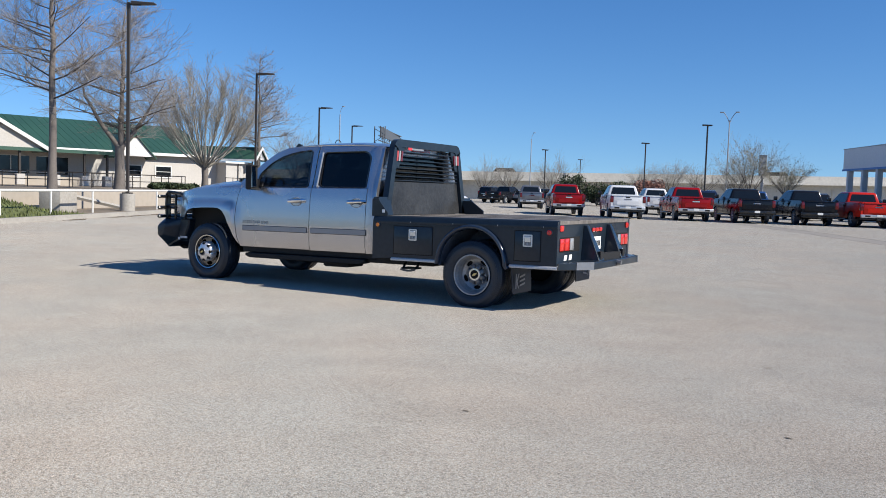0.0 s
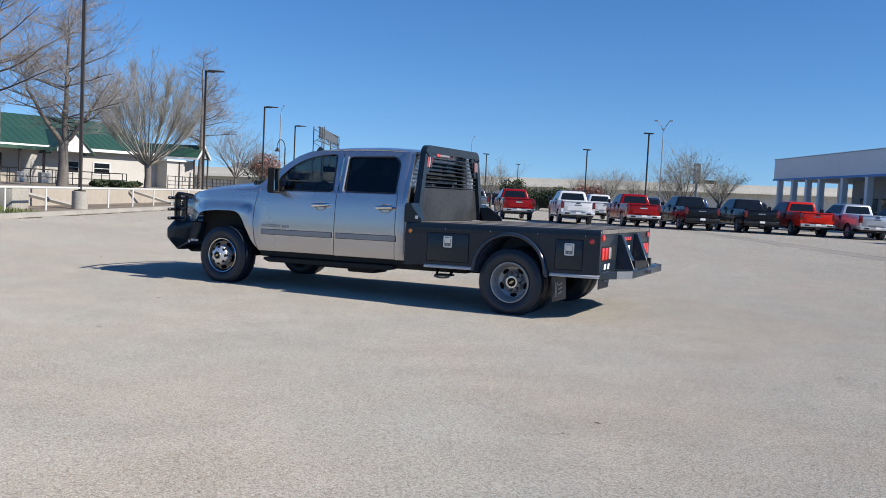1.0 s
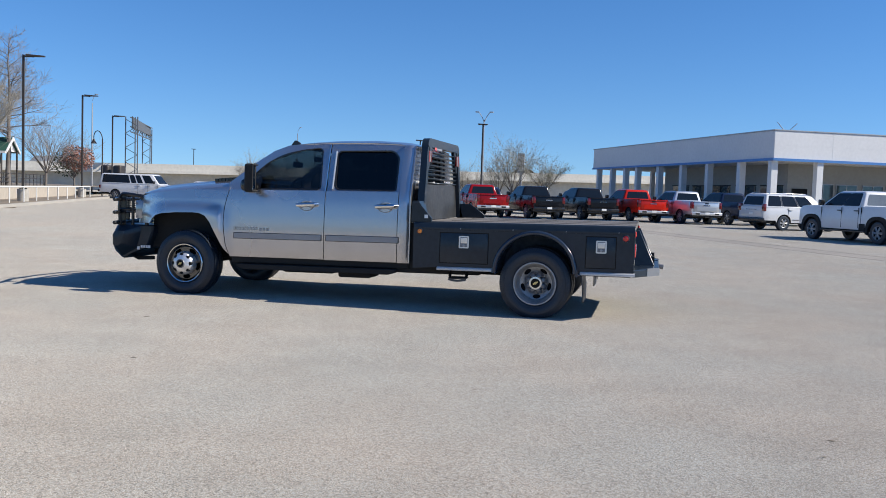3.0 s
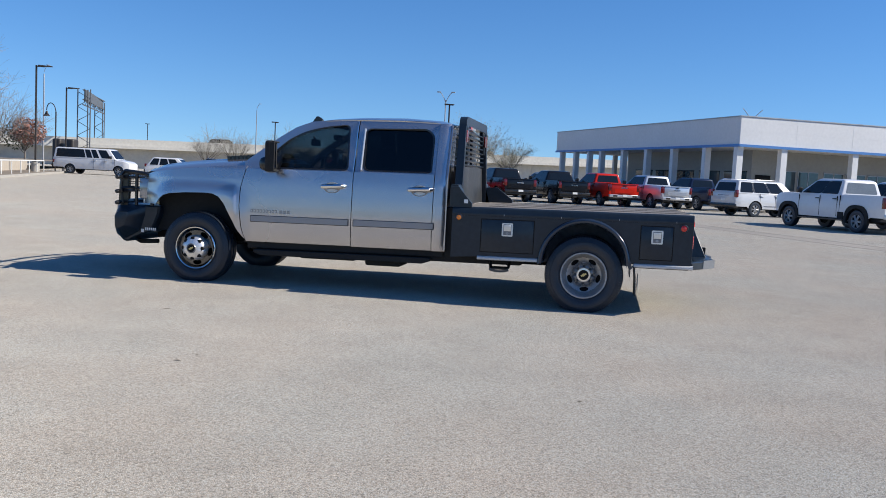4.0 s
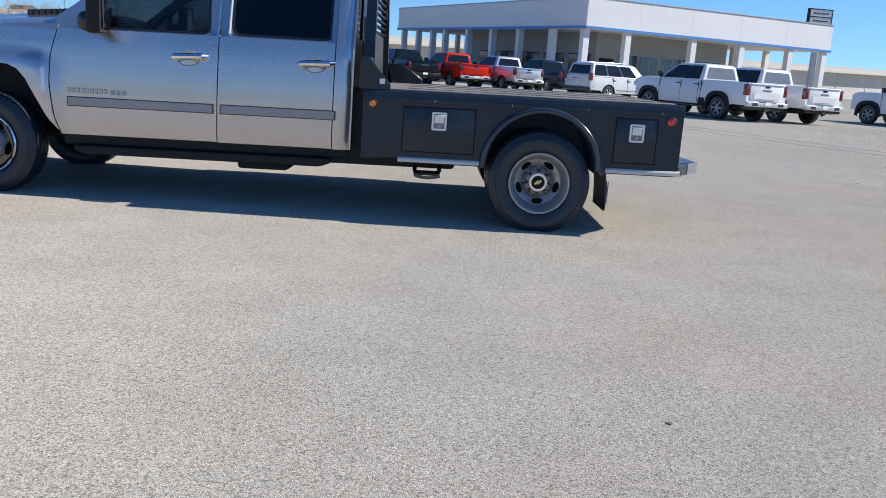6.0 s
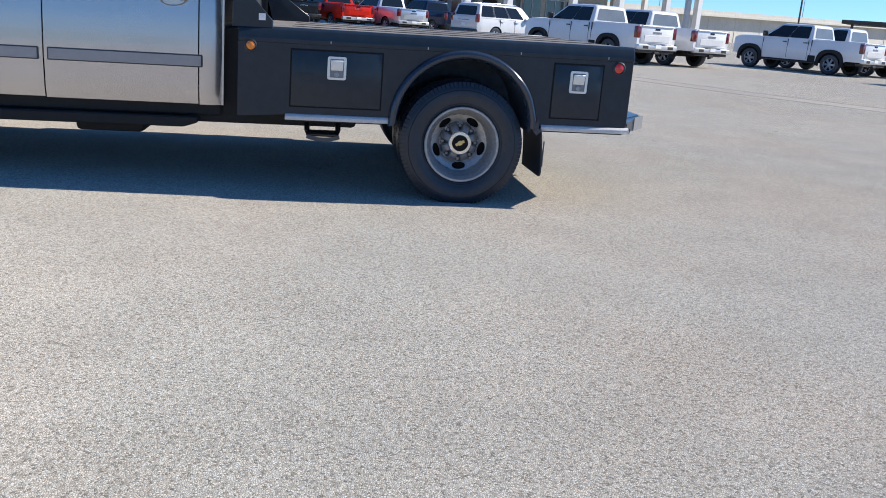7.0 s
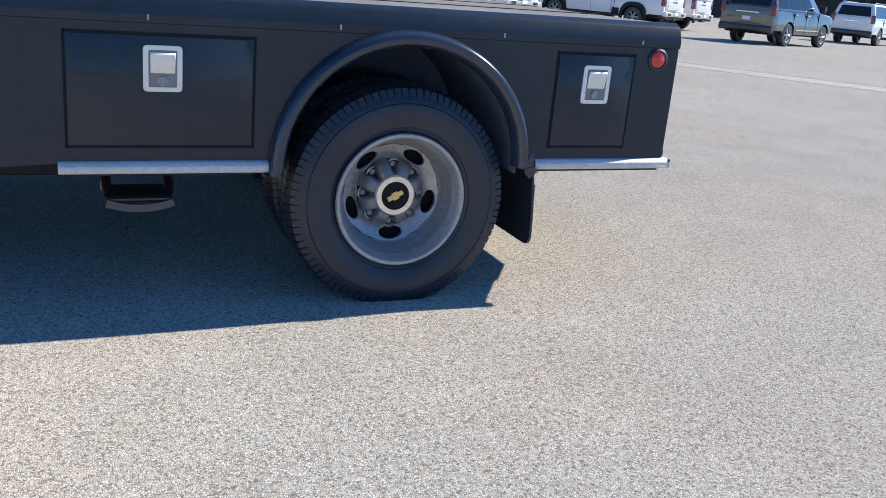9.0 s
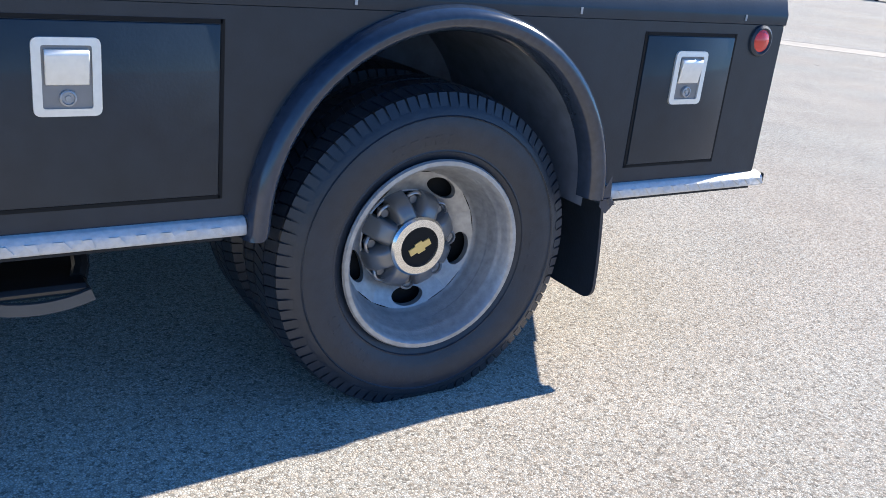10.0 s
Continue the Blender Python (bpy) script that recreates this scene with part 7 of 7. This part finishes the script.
for x in (29.25, 30.6):
    part("canopy_post", boxed(x - 0.05, x + 0.05, -1.72, -1.62, 0, 2.62), M_POLE, house)


def handrail(points, label, h=0.95, rails=(0.45, 0.92), step=1.8):
    top = thing("handrail", label, "railing")
    for a, b in zip(points, points[1:]):
        a, b = Vector(a), Vector(b)
        n = max(1, int((b - a).length / step))
        for k in range(n + 1):
            p = a + (b - a) * k / n
            part("post", tube(bmesh.new(), [p, p + Vector((0, 0, h))], 0.03, 6), M_POLE, top)
        for z in rails:
            part("rail", tube(bmesh.new(), [a + Vector((0, 0, z)), b + Vector((0, 0, z))], 0.028, 6), M_POLE, top)
    return top


hx = lambda s, o: (*along(s, o), 0.82)
handrail([hx(14, 13.5), hx(22, 12.0), hx(30, 9.0)], "dark pipe handrail along the entrance ramp")
handrail([hx(15, 11.5), hx(28, 8.0)], "dark pipe handrail on the near side of the ramp")
handrail([hx(31, 6), hx(44, 6), hx(58, 7)], "dark fence of thin rails beyond the trees", 1.0, (0.3, 0.6, 0.95))


# ---- trees ----
def limbs(rng, start, heading, length, radius, depth, droop, spread, kids, out, wob=0.25, taper=0.62, short=(0.42, 0.66)):
    """Grows one limb as a bent tapered line and its side shoots."""
    pts, rad = [Vector(start)], [radius]
    d = Vector(heading).normalized()
    steps = 4 if depth > 1 else 3
    for i in range(steps):
        d = (d + Vector((rng.uniform(-1, 1), rng.uniform(-1, 1), rng.uniform(-1, 1))) * wob * 0.5 + Vector((0, 0, droop))).normalized()
        pts.append(pts[-1] + d * length / steps)
        rad.append(max(0.004, radius * (1 - (1 - taper * 0.5) * (i + 1) / steps)))
    out.append((pts, rad, depth))
    if depth <= 0:
        return
    for k in range(kids):
        f = rng.uniform(0.25, 1.0)
        i = min(int(f * steps), steps - 1)
        p = pts[i].lerp(pts[i + 1], f * steps - i)
        side = Vector((rng.uniform(-1, 1), rng.uniform(-1, 1), rng.uniform(-0.3, 0.8))).normalized()
        h = (d * (1 - spread) + side * spread).normalized()
        limbs(rng, p, h, length * rng.uniform(*short), rad[i] * rng.uniform(0.42, 0.62), depth - 1, droop * 0.6, spread, kids, out, wob, taper)


def limb_mesh(name, lines, mat, least=0.0):
    verts, faces = [], []
    for pts, rad, depth in lines:
        n = 8 if depth >= 3 else 5 if depth == 2 else 3
        base = len(verts)
        for i, p in enumerate(pts):
            d = (pts[min(i + 1, len(pts) - 1)] - pts[max(i - 1, 0)]).normalized()
            a = d.cross(Vector((0.31, 0.17, 0.93)) if abs(d.z) < 0.9 else Vector((1, 0.1, 0))).normalized()
            b = d.cross(a)
            for k in range(n):
                q = 2 * math.pi * k / n
                verts.append(p + max(rad[i], least) * (math.cos(q) * a + math.sin(q) * b))
        for i in range(len(pts) - 1):
            for k in range(n):
                j = (k + 1) % n
                faces.append((base + i * n + k, base + i * n + j, base + (i + 1) * n + j, base + (i + 1) * n + k))
    me = bpy.data.meshes.new(name)
    me.from_pydata([tuple(v) for v in verts], [], faces)
    me.materials.append(mat)
    me.polygons.foreach_set("use_smooth", [True] * len(faces))
    return me


def leaf_mesh(name, rng, spots, size, mat):
    verts, faces = [], []
    for p in spots:
        u = Vector((rng.uniform(-1, 1), rng.uniform(-1, 1), rng.uniform(-1, 1))).normalized()
        v = u.cross(Vector((rng.uniform(-1, 1), rng.uniform(-1, 1), rng.uniform(-1, 1)))).normalized()
        s, b = size * rng.uniform(0.6, 1.3), len(verts)
        verts += [tuple(p + u * s), tuple(p + v * s * 0.55), tuple(p - u * s), tuple(p - v * s * 0.55)]
        faces.append((b, b + 1, b + 2, b + 3))
    me = bpy.data.meshes.new(name)
    me.from_pydata(verts, [], faces)
    me.materials.append(mat)
    return me


def tree(x, y, z, h, style, seed, label, twig=None, trunk_r=0.2, leaves=None, leaf_n=0, leaf_size=0.08):
    rng = random.Random(seed)
    twig = twig or M_TWIG
    top = thing("tree", label, "tree", pose(x, y, z), "trees")
    out = []
    if style == "spire":
        pts, rad = [Vector((0, 0, -0.2))], [trunk_r * 1.3]
        for k in range(1, 11):
            q = k / 10
            pts.append(Vector((rng.uniform(-0.07, 0.07), rng.uniform(-0.07, 0.07), h * q)))
            rad.append(max(0.015, trunk_r * (1 - q) ** 0.8))
        trunk = [(pts, rad, 3)]
        for k in range(48):
            q = 0.31 + 0.66 * ((k + rng.random()) / 48)
            i = min(int(q * 10), 9)
            p = pts[i].lerp(pts[i + 1], q * 10 - i)
            a = rng.uniform(0, 2 * math.pi)
            reach = h * 0.40 * (1.12 - q) ** 0.75 * rng.uniform(0.7, 1.1)
            limbs(rng, p, (math.cos(a), math.sin(a), 0.10 + 0.5 * q), reach * 0.85, 0.050 * (1.15 - q) + 0.008, 2, 0.02, 0.55, 3 + int(10 * (1.22 - q)), out, 0.30)
    elif style == "vase":
        fork = h * 0.20
        trunk = [([Vector((0, 0, -0.2)), Vector((0.03, 0, fork * 0.5)), Vector((0, 0, fork))], [trunk_r * 1.25, trunk_r, trunk_r * 1.1], 3)]
        ball = Vector((0, 0, h * 0.56))
        for k in range(40):
            a = 2.399963 * k
            up = -0.30 + 1.28 * (k + 0.5) / 40
            flat = math.sqrt(max(0.0, 1 - up * up))
            goal = ball + Vector((flat * math.cos(a), flat * math.sin(a), up)) * h * 0.40 * rng.uniform(0.85, 1.03)
            at0 = Vector((0.10 * math.cos(a), 0.10 * math.sin(a), fork * rng.uniform(0.85, 1.05)))
            way = goal - at0
            mid = at0 + way * 0.5 + Vector((math.cos(a), math.sin(a), -0.9)) * way.length * 0.10 * flat
            pts = []
            for i in range(7):
                q = i / 6
                pts.append(at0 * (1 - q) ** 2 + mid * 2 * q * (1 - q) + goal * q * q + Vector((rng.uniform(-1, 1), rng.uniform(-1, 1), 0)) * 0.05 * (1 if i else 0))
            out.append((pts, [0.050 * (1 - q / 6) + 0.008 for q in range(7)], 2))
            for j in range(30):
                q = rng.uniform(0.30, 1.0) ** 0.6
                i = min(int(q * 6), 5)
                d = (pts[i + 1] - pts[i]).normalized()
                side = Vector((rng.uniform(-1, 1), rng.uniform(-1, 1), rng.uniform(-0.1, 0.9))).normalized()
                limbs(rng, pts[i].lerp(pts[i + 1], q * 6 - i), d * 0.66 + side * 0.34, h * rng.uniform(0.08, 0.16), 0.016, 1, 0.03, 0.42, 5, out, 0.16, 0.5, (0.4, 0.7))
    elif style == "fork":
        trunk = [([Vector((0, 0, -0.2)), Vector((0.05, 0, 1.2)), Vector((0.0, 0, 2.4))], [trunk_r * 1.35, trunk_r, trunk_r * 0.95], 3)]
        for lean, turn in ((0.04, 0.6), (0.62, 0.84), (0.55, 3.9), (0.30, 2.3)):
            pts, rad = [], []
            tall = (h - 2.4) * (1.02 - 0.95 * lean)
            for k in range(9):
                q = k / 8
                pts.append(Vector((math.cos(turn) * lean * tall * q ** 0.8, math.sin(turn) * lean * tall * q ** 0.8, 2.2 + tall * q)) + Vector((rng.uniform(-0.1, 0.1), rng.uniform(-0.1, 0.1), 0)))
                rad.append(max(0.012, trunk_r * 0.62 * (1 - q) ** 0.9))
            trunk.append((pts, rad, 3))
            for k in range(26 if lean < 0.1 else 14):
                q = rng.uniform(0.16, 0.97)
                i = min(int(q * 8), 7)
                a = rng.uniform(0, 2 * math.pi)
                limbs(rng, pts[i].lerp(pts[i + 1], q * 8 - i), (math.cos(a), math.sin(a), 0.05 + 0.5 * q), h * 0.33 * (1.12 - q) ** 0.7 * rng.uniform(0.7, 1.1) * (1 if lean < 0.1 else 0.75), 0.042 * (1.15 - q) + 0.008, 2, 0.015, 0.55, 10, out, 0.32)
    else:
        fork = h * 0.3
        trunk = [([Vector((0, 0, -0.2)), Vector((0.04, 0, fork * 0.5)), Vector((0, 0.05, fork))], [trunk_r * 1.2, trunk_r, trunk_r * 0.8], 3)]
        for k in range(11):
            a = 2 * math.pi * k / 11 + rng.uniform(-0.3, 0.3)
            lean = rng.uniform(0.3, 1.2)
            limbs(rng, (0, 0.05, fork * rng.uniform(0.6, 1.0)), (lean * math.cos(a), lean * math.sin(a), 1.0), h * 0.62 * rng.uniform(0.7, 1.0), trunk_r * 0.4, 2, 0.03, 0.5, 9, out, 0.25)
    tagged(same_part("trunk", limb_mesh("trunk", trunk, M_BARK), top), "grey bark trunk")
    same_part("main_branching", limb_mesh("main_branching", [o for o in out if o[2] == 2], M_LIMB if style != "vase" else twig, 0.0065), top)
    same_part("crown", limb_mesh("crown", [o for o in out if o[2] < 2], twig, 0.0055), top, label="bare twiggy crown")
    if leaves and leaf_n < 3000:
        ends = [p for pts, _, d in out if d <= 1 for p in pts[1:]]
        spots = [rng.choice(ends) + Vector((rng.gauss(0, 0.12), rng.gauss(0, 0.12), rng.gauss(0, 0.12))) for _ in range(leaf_n)]
        same_part("leaves", leaf_mesh("leaves", rng, spots, leaf_size, leaves), top)
    if leaf_n > 3000:
        # rounder crown: russet above, green below and on one side
        for mat, cx, cz, n in ((leaves, 0.35, 0.64, 1500), (M_LEAFG, -0.8, 0.54, 700)):
            spots = []
            for _ in range(n):
                v = Vector((rng.gauss(0, 1), rng.gauss(0, 1), rng.gauss(0, 1))).normalized() * rng.random() ** 0.35
                spots.append(Vector((cx + v.x * h * 0.33, v.y * h * 0.36, h * cz + v.z * h * 0.27)))
            same_part("leaves", leaf_mesh("leaves", rng, spots, leaf_size, mat), top)
    return top


tree(-31.9, 16.4, 0.82, 13.5, "spire", 11, "tall bare cypress with level twiggy branches by the fence", trunk_r=0.20)
tree(-35.2, 23.0, 0.82, 11.5, "fork", 23, "bare cypress with a leaning forked trunk beside the lamp", trunk_r=0.25)
tree(-41.0, 35.2, 0.82, 8.7, "vase", 5, "bare round tree with many upswept branches", M_TWIGG, 0.22)
tree(-47.0, 47.4, 0.82, 11.6, "spire", 41, "slim bare cypress beyond the round tree", trunk_r=0.2)
tree(-52.8, 59.2, 0.6, 6.4, "spread", 8, "small bare tree by the far railing", trunk_r=0.12)
tree(-58.0, 70.4, 0.3, 5.3, "spread", 14, "small tree with russet leaves near the van", trunk_r=0.10, leaves=M_LEAFR, leaf_n=5200, leaf_size=0.13)
for k, (x, y, h, tag) in enumerate(((-14.6, 90, 7.4, "bare tree with a haze of new leaves by the post sign"), (-10.9, 91, 6.3, "slim bare tree with new leaves by the post sign"), (-16.5, 92, 5.6, "bare tree near the highway wall"), (-23.8, 92, 5.2, "low bare tree near the highway wall"), (-38.9, 92, 5.8, "bare tree near the highway wall"), (-27.5, 93, 5.0, "low bare tree near the highway wall"), (-46.0, 95, 5.6, "bare tree near the highway wall"), (-50.5, 96, 5.4, "bare tree near the highway wall"), (-21.0, 94, 5.0, "low bare tree near the highway wall"))):
    tree(x, y, 0, h, "spread", 60 + k, tag, M_TWIGG, 0.12, M_BUD if k < 2 else None, 2600 if k < 2 else 0, 0.055)


def shrub(x, y, z, w, h, seed, mat, label):
    rng = random.Random(seed)
    top = thing("shrub", label, "shrub", pose(x, y, z), "shrubs")
    out = []
    for k in range(9):
        a = rng.uniform(0, 6.3)
        limbs(rng, (0, 0, 0), (0.7 * math.cos(a), 0.7 * math.sin(a), 1), h * 0.8, 0.05, 1, 0.02, 0.5, 4, out)
    same_part("stems", limb_mesh("stems", out, M_BARK), top)
    spots = []
    lobes = [(rng.uniform(-0.3, 0.3) * w, rng.uniform(-0.3, 0.3) * w, rng.uniform(0.35, 0.7) * h, rng.uniform(0.18, 0.32)) for _ in range(9)]
    for _ in range(2600):
        lx, ly, lz, r = rng.choice(lobes)
        v = Vector((rng.gauss(0, 1), rng.gauss(0, 1), rng.gauss(0, 1))).normalized() * (rng.random() ** 0.4)
        spots.append(Vector((lx + v.x * r * w, ly + v.y * r * w, max(0.05, lz + v.z * r * h))))
    same_part("leaves", leaf_mesh("leaves", rng, spots, 0.13, mat), top)


shrub(-35.2, 90, 0, 3.6, 4.2, 1, M_LEAFG, "dense dark green shrub before the highway wall")
shrub(-30.2, 90, 0, 4.6, 3.6, 2, M_LEAFG, "wide green shrub before the highway wall")
shrub(-32.8, 92, 0, 4.0, 3.0, 4, M_LEAFG, "low green shrub before the highway wall")
shrub(-28.2, 92, 0, 4.0, 3.0, 5, M_LEAFG, "low olive shrub before the highway wall")
shrub(-26.0, 91, 0, 4.4, 3.7, 3, M_LEAFR, "russet shrub before the highway wall")
for k, s in enumerate(np.linspace(20.5, 24, 3)):
    x, y = along(s, 11.0 - 0.2 * s)
    shrub(x, y, 0.82, 1.7, 0.44, 30 + k, M_LEAFG, "clipped green hedge shrub by the ramp")
